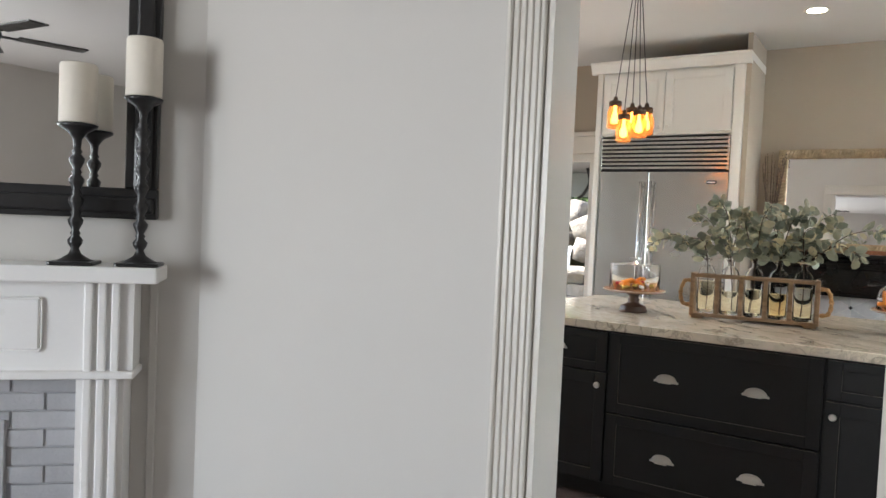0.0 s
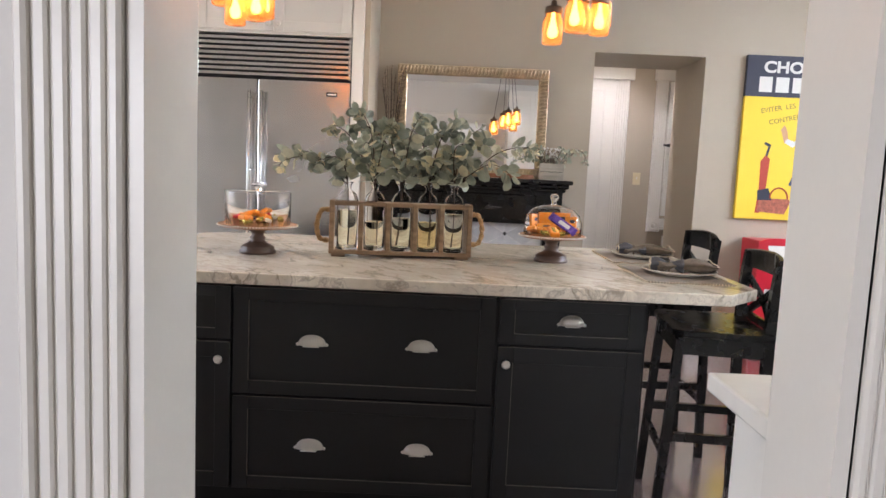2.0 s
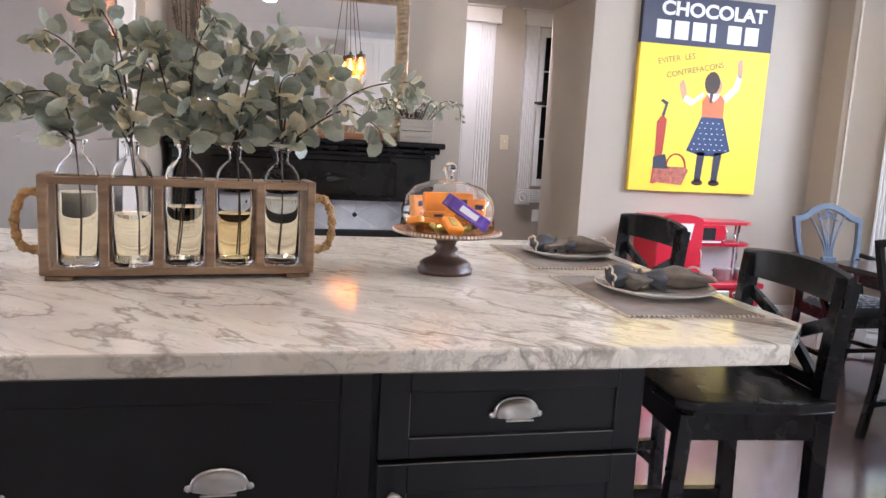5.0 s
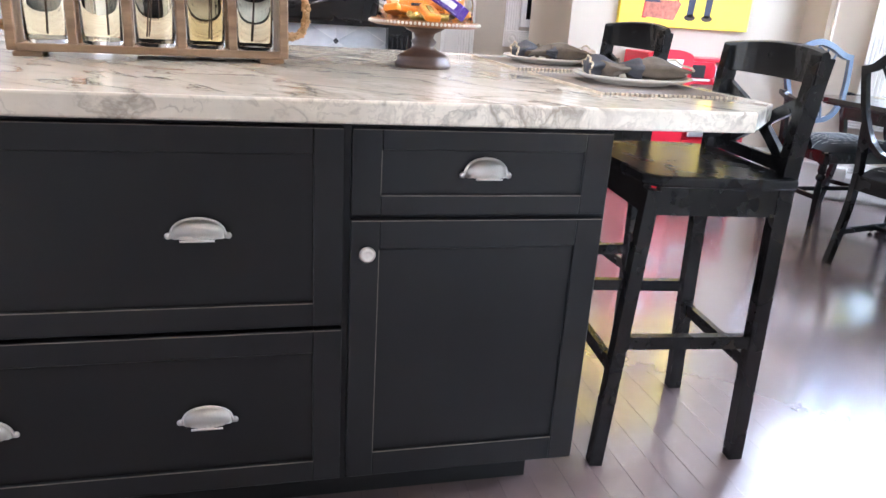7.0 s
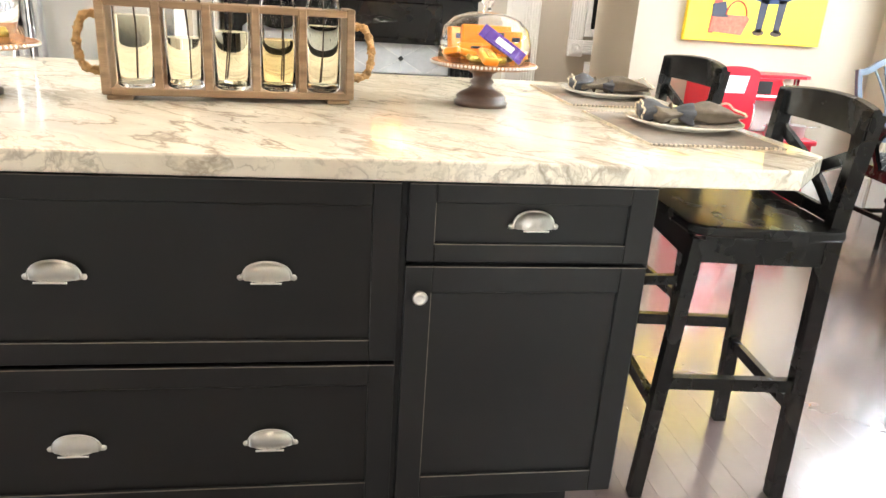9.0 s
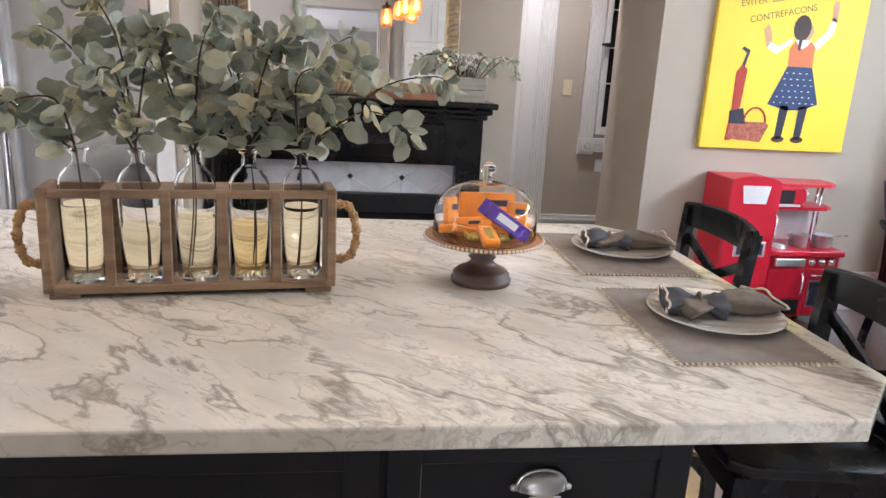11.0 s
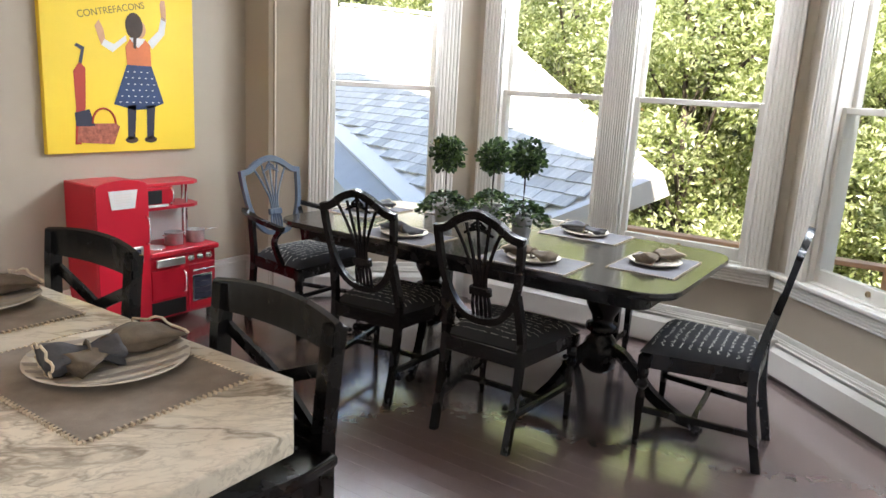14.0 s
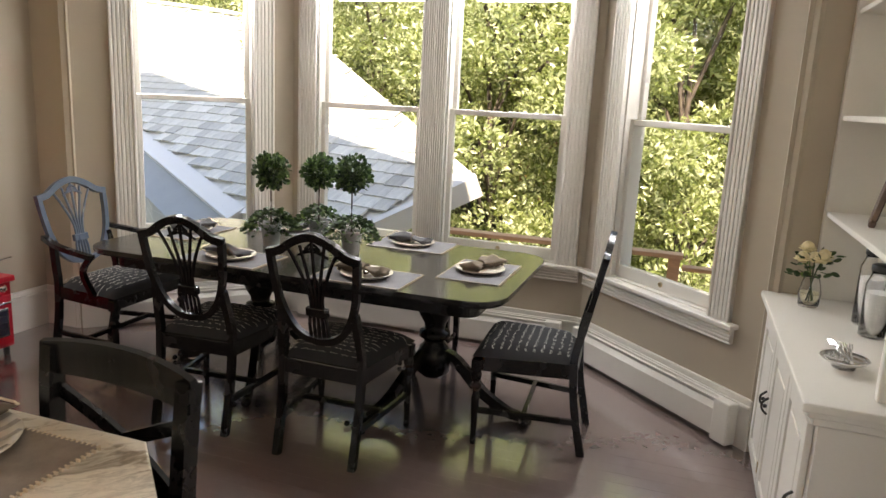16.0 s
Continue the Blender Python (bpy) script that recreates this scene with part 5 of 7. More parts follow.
bm = prism(BM(), rounded(0.56, 1.125, 0.16), TZ - 0.024, TZ, bevel=0.006)
part("tabletop", bm, "tabletop", tb)
bm = prism(BM(), rounded(0.545, 1.11, 0.15), TZ - 0.036, TZ - 0.024)
part("edge_band", bm, "blackwood", tb)
bm = BM()
prism(bm, rounded(0.47, 1.0, 0.08), TZ - 0.105, TZ - 0.036)
part("apron", bm, "blackwood", tb)
for y, turns in ((-0.655, (-95, 155, 35)), (0.40, (95, 205, -35))):
    bm = BM()
    lathe(bm, [(0.05, 0.15), (0.085, 0.18), (0.092, 0.27), (0.075, 0.32), (0.055, 0.345), (0.055, 0.36), (0.080, 0.37), (0.083, 0.385), (0.080, 0.40), (0.052, 0.41), (0.056, 0.44), (0.084, 0.49), (0.096, 0.53), (0.096, 0.56), (0.078, 0.585), (0.056, 0.595), (0.085, 0.61), (0.09, 0.645)], 22, pose(0, y, 0))
    part("pedestal", bm, "blackwood", tb, smooth=True)
    for a in turns:
        ca, sa = math.cos(radians(a)), math.sin(radians(a))
        pts = curve_pts([(0.05 * ca, y + 0.05 * sa, 0.285), (0.14 * ca, y + 0.14 * sa, 0.25), (0.28 * ca, y + 0.28 * sa, 0.12), (0.42 * ca, y + 0.42 * sa, 0.045), (0.50 * ca, y + 0.50 * sa, 0.032)], 16)
        lg = part("leg", sweep(BM(), pts, 0.042, 0.052, square=True, taper=[1.15 - 0.35 * i / len(pts) for i in range(len(pts))]), "blackwood", tb)
        bm = BM()
        blob(bm, (0.515 * ca, y + 0.515 * sa, 0.026), 0.026, 2, 0.04, 2, (1.2, 1.0, 1.0))
        for d in (-18, 0, 18):
            cd, sd = math.cos(radians(a + d * 0.35)), math.sin(radians(a + d * 0.35))
            blob(bm, (0.529 * cd, y + 0.529 * sd, 0.018), 0.0175, 1, 0.05, 3)
        part("claw_foot", bm, "blackwood", lg, smooth=True)


# ---- place settings ----
def stitched_mat(name, m, hx, hy, mat, thread, label, grp):
    t = thing(name, label, "placemat", m, grp)
    part("cloth", prism(BM(), rounded(hx, hy, 0.008, 2), 0, 0.004, bevel=0.0012), mat, t)
    bm = BM()
    step = 0.012
    for sx in (-1, 1):
        k = -hy
        while k < hy:
            box(bm, sx * hx - 0.007, sx * hx + 0.002, k, k + 0.0035, -0.0002, 0.0052)
            k += step
        k = -hx
        while k < hx:
            box(bm, k, k + 0.0035, sx * hy - 0.007, sx * hy + 0.002, -0.0002, 0.0052)
            k += step
    stuff(part("blanket_stitch", bm, thread, t))
    return t


def plate(m, r=0.138, striped=True, grp="", label="cream stoneware plate with taupe stripes"):
    t = thing("plate", label, "plate", m, grp)
    part("dish", lathe(BM(), [(r * 0.6, 0), (r * 0.62, 0.004), (r * 0.85, 0.010), (r, 0.019), (r * 0.995, 0.022), (r * 0.84, 0.0145), (r * 0.6, 0.0095), (0.002, 0.009)], 36), "plate", t, smooth=True)
    if striped:
        for k in range(7):
            x = -r * 0.82 + k * r * 0.27
            bm = BM()
            ys = math.sqrt(max(0.0, (r * 0.97) ** 2 - x * x))
            n = 14
            prev = None
            for q in range(n + 1):
                y = -ys + 2 * ys * q / n
                row = []
                for xx in (x - r * 0.055, x + r * 0.055):
                    rr = math.hypot(xx, y)
                    z = 0.0098 if rr < r * 0.6 else (0.0098 + (rr - r * 0.6) / (r * 0.24) * 0.005 if rr < r * 0.84 else 0.0148 + (rr - r * 0.84) / (r * 0.155) * 0.0075)
                    row.append(bm.verts.new((xx, y, z + 0.0008)))
                if prev:
                    bm.faces.new((prev[0], prev[1], row[1], row[0]))
                prev = row
            part("stripe", bm, "platestripe", t)
    return t


def napkin(m, mat="napkin2", seed=1, L=0.26, grp="", label="gathered taupe cloth napkin with fringed edge"):
    """A napkin drawn through a ring: two pleated fans."""
    rg = random.Random(seed)
    t = thing("napkin", label, "napkin", m, grp)
    bm = BM()
    n, k = 18, 20
    rows = []
    for i in range(n + 1):
        f = i / n
        x = (f - 0.42) * L
        w = 0.016 + 0.052 * (abs(f - 0.42) / 0.58) ** 0.8
        row = []
        for j in range(k):
            a = 2 * math.pi * j / k
            pl = 1 + 0.22 * math.sin(a * 5 + rg.uniform(-0.3, 0.3)) * min(1, abs(f - 0.42) * 4)
            row.append(bm.verts.new((x + rg.uniform(-0.002, 0.002), math.cos(a) * w * pl, 0.021 + math.sin(a) * (0.018 + 0.008 * math.sin(f * 7 + seed)) * pl + 0.006 * math.sin(f * 3.1))))
        rows.append(row)
    for a, b in zip(rows, rows[1:]):
        for j in range(k):
            bm.faces.new((a[j], a[(j + 1) % k], b[(j + 1) % k], b[j]))
    bm.faces.new(rows[0][::-1])
    bm.faces.new(rows[-1])
    part("cloth", bm, mat, t, smooth=True)
    bm = BM()
    sweep(bm, [(0, 0.022 * math.cos(a), 0.022 + 0.022 * math.sin(a)) for a in (2 * math.pi * q / 16 for q in range(16))], 0.006, 0.003, closed=True, up=(1, 0, 0), seg=6)
    part("napkin_ring", bm, "napkin2", t)
    bm = BM()
    w = 0.068
    sweep(bm, [(0.578 * L + 0.002 * math.sin(a * 9), w * math.cos(a) * (1 + 0.2 * math.sin(a * 5)), 0.024 + 0.022 * math.sin(a) * (1 + 0.2 * math.sin(a * 5))) for a in (2 * math.pi * q / 30 for q in range(30))], 0.003, closed=True, up=(1, 0, 0), seg=5)
    part("fringe", bm, "thread", t)
    return t


for k, y in enumerate((6.455, 7.045)):
    stitched_mat("placemat", pose(0.855, y, 0.9205), 0.172, 0.235, "linen", "thread", "taupe woven placemat with cream blanket stitching", "placemats on the island")
    plate(pose(0.885, y + 0.02, 0.925, 0, 0, 78 + 6 * k), 0.154, True, "plates on the island")
    napkin(pose(0.885, y + 0.02, 0.936, 0, 0, 12 - 8 * k), "napkin2", 3 + k, 0.235, "napkins on the island")
    # the slate-blue part of the folded cloth
    napkin(pose(0.845, y + 0.025, 0.937, 0, 0, 165 + 6 * k), "napkin", 8 + k, 0.135, "napkins on the island", "folded slate-grey cloth napkin")
M["matgrey"] = material("grey_placemat_cloth", (0.155, 0.15, 0.155), rough=0.95, vary=0.12, scale=18, fine=380, bump=0.25, depth=0.001)
for k, (x, y, rz) in enumerate(((3.42, 6.17, 0), (3.05, 6.62, 90), (3.85, 6.70, 90), (3.05, 7.37, 90), (3.87, 7.50, 90), (3.50, 7.97, 0))):
    stitched_mat("placemat", pose(x, y, TZ + 0.0005, 0, 0, rz), 0.225, 0.155, "matgrey", "thread", "grey cloth placemat with pale stitched border", "placemats on the dining table")
    plate(pose(x + 0.0, y, TZ + 0.005, 0, 0, rz), 0.125, False, "plates on the dining table", "cream stoneware plate on a grey placemat")
    napkin(pose(x, y, TZ + 0.016, 0, 0, rz - 15), "napkin2" if k in (0, 1) else "napkin", 20 + k, 0.235, "napkins on the dining table", "gathered dark cloth napkin with pale edge")


def topiary(x, y, h, seed, spill):
    rg = random.Random(seed)
    t = thing("topiary_plant", "small ball topiary with trailing leaves in a ribbed metal pot", "potted plant", pose(x, y, TZ), "topiaries on the dining table")
    part("pot", lathe(BM(), [(0.040, 0.0), (0.042, 0.004), (0.056, 0.118), (0.060, 0.122), (0.060, 0.130), (0.054, 0.130), (0.052, 0.11), (0.036, 0.01)], 40, None, 0.02, 20), "pot", t, smooth=True)
    part("soil", lathe(BM(), [(0.050, 0.095), (0.052, 0.112), (0.002, 0.118)], 18), "soil", t)
    bm = BM()
    sweep(bm, curve_pts([(0, 0, 0.10), (0.004, 0.003, 0.25), (rg.uniform(-0.01, 0.01), 0, h)], 10), 0.0045, seg=6)
    part("stem", bm, "stem", t)
    bm = BM()
    for q in range(620):
        d = rdir(rg)
        p = Vector((0, 0, h)) + d * rg.uniform(0.03, 0.094)
        leaf(bm, p, (d + rdir(rg) * 0.9), rdir(rg), rg.uniform(0.020, 0.036), 0.75, 0.1)
    part("crown", bm, "green", t)
    bm = BM()
    for q in range(460):
        a = rg.uniform(0, 2 * math.pi)
        rr = rg.random() ** 0.6 * spill
        z = 0.15 + 0.05 * (1 - rr / spill) + rg.uniform(-0.02, 0.02) - max(0, rr - 0.07) * 0.75
        leaf(bm, (rr * math.cos(a), rr * math.sin(a), z), (math.cos(a), math.sin(a), rg.uniform(-0.5, 0.4)), rdir(rg) + Vector((0, 0, 1)), rg.uniform(0.018, 0.034), 0.8, 0.08)
    part("trailing_leaves", bm, "green", t)
    return t


topiary(3.40, 7.36, 0.41, 1, 0.145)
topiary(3.64, 7.20, 0.40, 2, 0.125)
topiary(3.45, 6.90, 0.43, 3, 0.14)

# ---- things on the island ----
crate = thing("bottle_crate", "brown wooden bottle crate with rope handles", "crate", pose(-0.302, 6.665, 0.92, 0, 0, 7.5))
CL, CD, CH = 0.302, 0.058, 0.245
for s in (-1, 1):
    part("end_board", box(BM(), s * CL - 0.011, s * CL + 0.011, -CD, CD, 0.012, CH, 0.003), "wood", crate)
    bm = BM()
    pts = curve_pts([(s * CL, -0.0, CH * 0.80), (s * (CL + 0.045), 0.0, CH * 0.80), (s * (CL + 0.066), 0, CH * 0.55), (s * (CL + 0.052), 0, CH * 0.30), (s * CL, 0, CH * 0.26)], 30)
    sweep(bm, pts, 0.009, seg=8)
    for i in range(len(pts) - 2):
        for o in range(2):
            a = i * 0.9 + o * math.pi
            dd_ = (pts[i + 1] - pts[i]).normalized()
            s1 = dd_.cross(Vector((0, 1, 0))).normalized()
            c = pts[i] + (s1 * math.cos(a) + Vector((0, 1, 0)) * math.sin(a)) * 0.006
            blob(bm, c, 0.0075, 0, 0.1, i)
    part("rope_handle", bm, "rope", crate, "twisted jute rope handle")
part("base_board", box(BM(), -CL, CL, -CD, CD, 0.012, 0.026, 0.002), "wood", crate)
for s in (-1, 1):
    part("foot", box(BM(), s * (CL - 0.03) - 0.03, s * (CL - 0.03) + 0.03, -CD, CD, 0, 0.012, 0.002), "wood", crate)
    part("rail", box(BM(), -CL + 0.011, CL - 0.011, s * CD - 0.006, s * CD + 0.006, 0.012, 0.030, 0.002), "wood", crate)
xs5 = [-0.236, -0.118, 0.0, 0.118, 0.236]
bm = BM()
box(bm, -CL + 0.011, CL - 0.011, -CD, -CD + 0.016, CH - 0.022, CH - 0.004, 0.002)
box(bm, -CL + 0.011, CL - 0.011, CD - 0.016, CD, CH - 0.022, CH - 0.004, 0.002)
for k in range(4):
    x = (xs5[k] + xs5[k + 1]) / 2
    box(bm, x - 0.016, x + 0.016, -CD + 0.016, CD - 0.016, CH - 0.021, CH - 0.005, 0.002)
part("top_board", bm, "wood", crate)
for k in range(4):
    x = (xs5[k] + xs5[k + 1]) / 2
    part("divider", box(BM(), x - 0.0105, x + 0.0105, -CD - 0.003, -CD + 0.012, 0.02, CH - 0.006, 0.002), "wood", crate)
    part("divider", box(BM(), x - 0.0105, x + 0.0105, CD - 0.012, CD + 0.003, 0.02, CH - 0.006, 0.002), "wood", crate)

MCR = pose(-0.302, 6.665, 0.92, 0, 0, 7.5)
rg = random.Random(42)
tips = [(-0.46, 0.0, 0.42), (-0.16, 0.05, 0.60), (0.02, -0.02, 0.62), (0.20, 0.02, 0.58), (0.37, 0.0, 0.53)]
for k, x in enumerate(xs5):
    b = thing("bottle", "clear glass bottle of pale water holding eucalyptus stems" if k != 3 else "clear glass bottle of amber water holding eucalyptus stems", "bottle", MCR @ pose(x, 0, 0.0275), "bottles in the crate")
    part("glass", lathe(BM(), [(0.040, 0.0), (0.045, 0.006), (0.0460, 0.205), (0.0445, 0.222), (0.039, 0.239), (0.029, 0.252), (0.0175, 0.259), (0.0145, 0.267), (0.0145, 0.282), (0.019, 0.290), (0.0235, 0.293), (0.0235, 0.297), (0.0185, 0.296), (0.0118, 0.284), (0.0118, 0.266), (0.026, 0.2495), (0.0365, 0.237), (0.0418, 0.221), (0.0432, 0.205), (0.0425, 0.010), (0.002, 0.008)], 28), "bottleglass", b, smooth=True).visible_shadow = False
    lev = (0.175, 0.125, 0.145, 0.130, 0.17)[k]
    part("water", lathe(BM(), [(0.002, 0.0085), (0.0420, 0.0105), (0.0424, lev), (0.002, lev)], 24), "water_amber" if k == 3 else "water", b, smooth=False).visible_shadow = False
    lvb = BM()
    n_st = (2, 3, 4, 4, 3)[k]
    tx, ty, tz = tips[k]
    for q in range(n_st):
        stb = BM()
        base = Vector((rg.uniform(-0.02, 0.02), rg.uniform(-0.02, 0.02), 0.02))
        neck = Vector((rg.uniform(-0.006, 0.006), rg.uniform(-0.006, 0.006), 0.285))
        if q < 2:
            sweep(stb, curve_pts([base, (base + neck) / 2 + Vector((0.006, 0, 0)), neck], 8), 0.0018, seg=5)
        off = (q - (n_st - 1) / 2)
        tip = Vector((tx - x + off * 0.12 + rg.uniform(-0.04, 0.04), ty + rg.uniform(-0.12, 0.12), tz - abs(off) * 0.05 + rg.uniform(-0.05, 0.03)))
        eucalyptus(stb, lvb, neck, tip, rg, 0.054, 18, 0.035)
        tip2 = neck + (tip - neck) * 0.6 + Vector((rg.uniform(-0.12, 0.12), rg.uniform(-0.08, 0.08), rg.uniform(-0.06, 0.03)))
        if q % 2 == 0:
            eucalyptus(stb, lvb, neck + Vector((0, 0, 0.02)), tip2, rg, 0.055, 13, 0.03)
        part("stem", stb, "stem", b)
    stuff(part("leaves", lvb, "leaf", b, "grey-green eucalyptus leaves"))


def cake_stand(name, m, r, h, label):
    t = thing(name, label, "cake stand", m, "cake stands on the island")
    part("pedestal", lathe(BM(), [(0.076, 0.0), (0.078, 0.012), (0.070, 0.018), (0.073, 0.026), (0.062, 0.036), (0.040, 0.046), (0.028, 0.058), (0.036, 0.068), (0.026, 0.078), (0.030, h - 0.018), (0.05, h - 0.008), (0.06, h)], 32), "darkwood", t, "turned dark wood pedestal", smooth=True)
    pl = part("stand_plate", lathe(BM(), [(0.05, h), (r * 0.9, h + 0.001), (r, h + 0.006), (r, h + 0.015), (r * 0.985, h + 0.017), (r * 0.96, h + 0.013), (0.002, h + 0.012)], 48), material("amber_wood_plate", (0.34, 0.155, 0.06), rough=0.4, vary=0.15, scale=7, stretch=(1, 6, 1)), t)
    bm = BM()
    for q in range(84):
        a = 2 * math.pi * q / 84
        blob(bm, (r * 1.002 * math.cos(a), r * 1.002 * math.sin(a), h + 0.0105), 0.0048, 0, 0.05, 1)
    part("beaded_rim", bm, "nickel", pl, "beaded metal rim")
    return t


cs1 = cake_stand("cake_stand", pose(0.385, 6.745, 0.92), 0.150, 0.108, "turned wooden cake stand with a beaded rim")
dome = thing("glass_dome", "rounded clear glass cake dome with a knob handle", "glass dome", pose(0.385, 6.745, 0.92 + 0.1205))
DZ = 1.14
DRP = [(0.126, 0.0), (0.130, 0.004), (0.128, 0.05), (0.118, 0.082), (0.092, 0.106), (0.05, 0.119), (0.012, 0.122)]
part("shell", lathe(BM(), [(a * 1.02, b * DZ) for a, b in DRP + [(0.012, 0.1195), (0.05, 0.1165), (0.09, 0.1035), (0.1155, 0.080), (0.1255, 0.05), (0.1265, 0.004)]], 40), "domeglass", dome, smooth=True).visible_shadow = False
part("knob", lathe(BM(), [(0.012, 0.122), (0.013, 0.128), (0.010, 0.136), (0.018, 0.146), (0.020, 0.158), (0.014, 0.170), (0.002, 0.173)], 24), "glass", dome, "", pose(0, 0, 0.0168), smooth=True).visible_shadow = False
cs2 = cake_stand("cake_stand", pose(-0.915, 6.575, 0.92), 0.168, 0.112, "turned wooden cake stand with a beaded rim")
dome2 = thing("glass_dome", "straight-sided clear glass cake cover with a flat knob", "glass dome", pose(-0.915, 6.575, 0.92 + 0.1245))
part("shell", lathe(BM(), [(0.136, 0.0), (0.139, 0.003), (0.139, 0.138), (0.135, 0.146), (0.012, 0.148), (0.012, 0.145), (0.133, 0.143), (0.1355, 0.136), (0.1355, 0.003)], 40), "domeglass", dome2, smooth=True).visible_shadow = False
part("knob", lathe(BM(), [(0.012, 0.148), (0.014, 0.162), (0.034, 0.166), (0.036, 0.176), (0.030, 0.181), (0.002, 0.182)], 24), "glass", dome2, smooth=True).visible_shadow = False


def candies(center, z, rmax, hmax, n, seed, cols):
    rg = random.Random(seed)
    for q in range(n):
        a, rr = rg.uniform(0, 6.28), rmax * math.sqrt(rg.random())
        kind = cols[q % len(cols)]
        big = kind in ("orange", "purple")
        hx, hy, hz = (0.034, 0.022, 0.010) if big else (0.015, 0.013, 0.009)
        lift = (1 - (rr / rmax) ** 2) * hmax * rg.random()
        low = math.sqrt(hx * hx + hy * hy + hz * hz) * 0.55
        t = thing("wrapped_candy", {"orange": "orange foil wrapped candy bar piece", "purple": "purple wrapped snack bar with pale bars", "goldfoil": "small gold foil wrapped sweet", "offwhite": "small pale wrapped sweet", "red": "small red wrapped sweet", "darkwood": "small brown wrapped sweet"}[kind], "candy",
                  pose(center[0] + rr * math.cos(a), center[1] + rr * math.sin(a), z + max(low, lift), rg.uniform(-40, 40) if lift > low else rg.uniform(-12, 12), rg.uniform(-25, 25), rg.uniform(0, 360)), "candy under the domes")
        bm = box(BM(), -hx, hx, -hy, hy, -hz, hz, 0.006, 2)
        for v in bm.verts:
            v.co += Vector((0, 0, 0.0015 * math.sin(v.co.x * 300)))
        part("wrapper", bm, kind, t)
        if big:
            part("label_bar", box(BM(), -hx * 0.6, hx * 0.6, -hy * 0.35, hy * 0.35, hz - 0.001, hz + 0.0018), "offwhite" if kind == "purple" else "goldfoil", t)


candies((0.385, 6.745), 0.92 + 0.121, 0.104, 0.040, 56, 4, ["goldfoil", "orange", "goldfoil", "darkwood", "goldfoil", "offwhite"])
for cx, cy, hw, hh, rx, rz in ((0.400, 6.805, 0.074, 0.050, -8, 4), (0.340, 6.720, 0.036, 0.026, -14, 14), (0.466, 6.745, 0.026, 0.044, -10, -24), (0.300, 6.770, 0.018, 0.046, -6, 34), (0.440, 6.690, 0.020, 0.030, -14, 10)):
    t = thing("candy_box", "small orange candy box with dark printed bars", "candy", pose(cx, cy, 1.0420 + hh, rx, 0, rz), "candy boxes under the dome")
    part("carton", box(BM(), -hw, hw, -0.010, 0.010, -hh, hh, 0.002), "orange", t)
    part("label_bar", box(BM(), -hw * 0.1, hw * 0.8, -0.0112, -0.009, hh * 0.30, hh * 0.62), "navy", t, "dark printed bar")
    part("label_bar", box(BM(), -hw * 0.8, -hw * 0.2, -0.0112, -0.009, -hh * 0.75, -hh * 0.5), "goldfoil", t, "gold printed bar")
bar = thing("snack_bar", "purple wrapped snack bar leaning inside the dome", "candy", pose(0.418, 6.668, 1.098, 62, 32, -20))
bm = BM()
box(bm, -0.052, 0.052, -0.019, 0.019, -0.007, 0.007, 0.004, 2)
for s in (-1, 1):
    box(bm, s * 0.060 - 0.009, s * 0.060 + 0.009, -0.019, 0.019, -0.0012, 0.0012)
part("wrapper", bm, "purple", bar)
part("label_bar", box(BM(), -0.02, 0.035, -0.009, 0.009, 0.006, 0.0078), "offwhite", bar)
candies((-0.915, 6.575), 0.92 + 0.125, 0.10, 0.055, 40, 9, ["goldfoil", "orange", "goldfoil", "red", "offwhite", "goldfoil"])

# ---- toy kitchen ----
tk = thing("toy_kitchen", "red painted toy kitchen with sink, oven and small pots", "toy kitchen", pose(2.238, 8.835, 0) @ Matrix.Diagonal((0.87, 0.93, 0.945, 1)))
TKW, TKD = 0.90, 0.335
part("tall_cabinet", box(BM(), 0.0, 0.36, 0.012, TKD, 0.03, 0.945, 0.006), "red", tk)
out = [(0.0, 0.03), (0.36, 0.03), (0.36, 0.93)] + [(0.18 + 0.18 * math.cos(a), 0.925 + 0.045 * math.sin(a)) for a in (math.pi * q / 10 for q in range(1, 10))] + [(0.0, 0.93)]
dr = part("tall_door", prism(BM(), [(x, z) for x, z in out if True], -0.006, 0.012, Matrix(((1, 0, 0, 0), (0, 0, -1, 0.006), (0, 1, 0, 0), (0, 0, 0, 1))), 0.003), "red", tk)
part("door_plaque", prism(BM(), [(0.10, 0.80), (0.26, 0.80), (0.28, 0.91), (0.08, 0.91)], -0.009, 0.010, Matrix(((1, 0, 0, 0), (0, 0, -1, 0.0), (0, 1, 0, 0), (0, 0, 0, 1)))), "offwhite", dr, "white plaque with grey bars")
bm = BM()
for q in range(5):
    box(bm, 0.11, 0.25, -0.0112, -0.0095, 0.82 + q * 0.016, 0.825 + q * 0.016)
part("plaque_bars", bm, "nickel", dr)
part("dispenser", box(BM(), 0.08, 0.31, -0.012, 0.001, 0.46, 0.56, 0.004), "nickel", dr, "grey framed dispenser panel")
part("dispenser_face", box(BM(), 0.10, 0.29, -0.0135, -0.010, 0.475, 0.545), "navy", dr)


def toy_handle(x, z0, z1, parent, y=-0.012):
    bm = BM()
    sweep(bm, curve_pts([(x, y, z0), (x, y - 0.03, z0 + 0.02), (x, y - 0.034, (z0 + z1) / 2), (x, y - 0.03, z1 - 0.02), (x, y, z1)], 14), 0.008, 0.006, up=(1, 0, 0), seg=8)
    part("handle", bm, "chrome", parent, "silver arched handle", smooth=True)


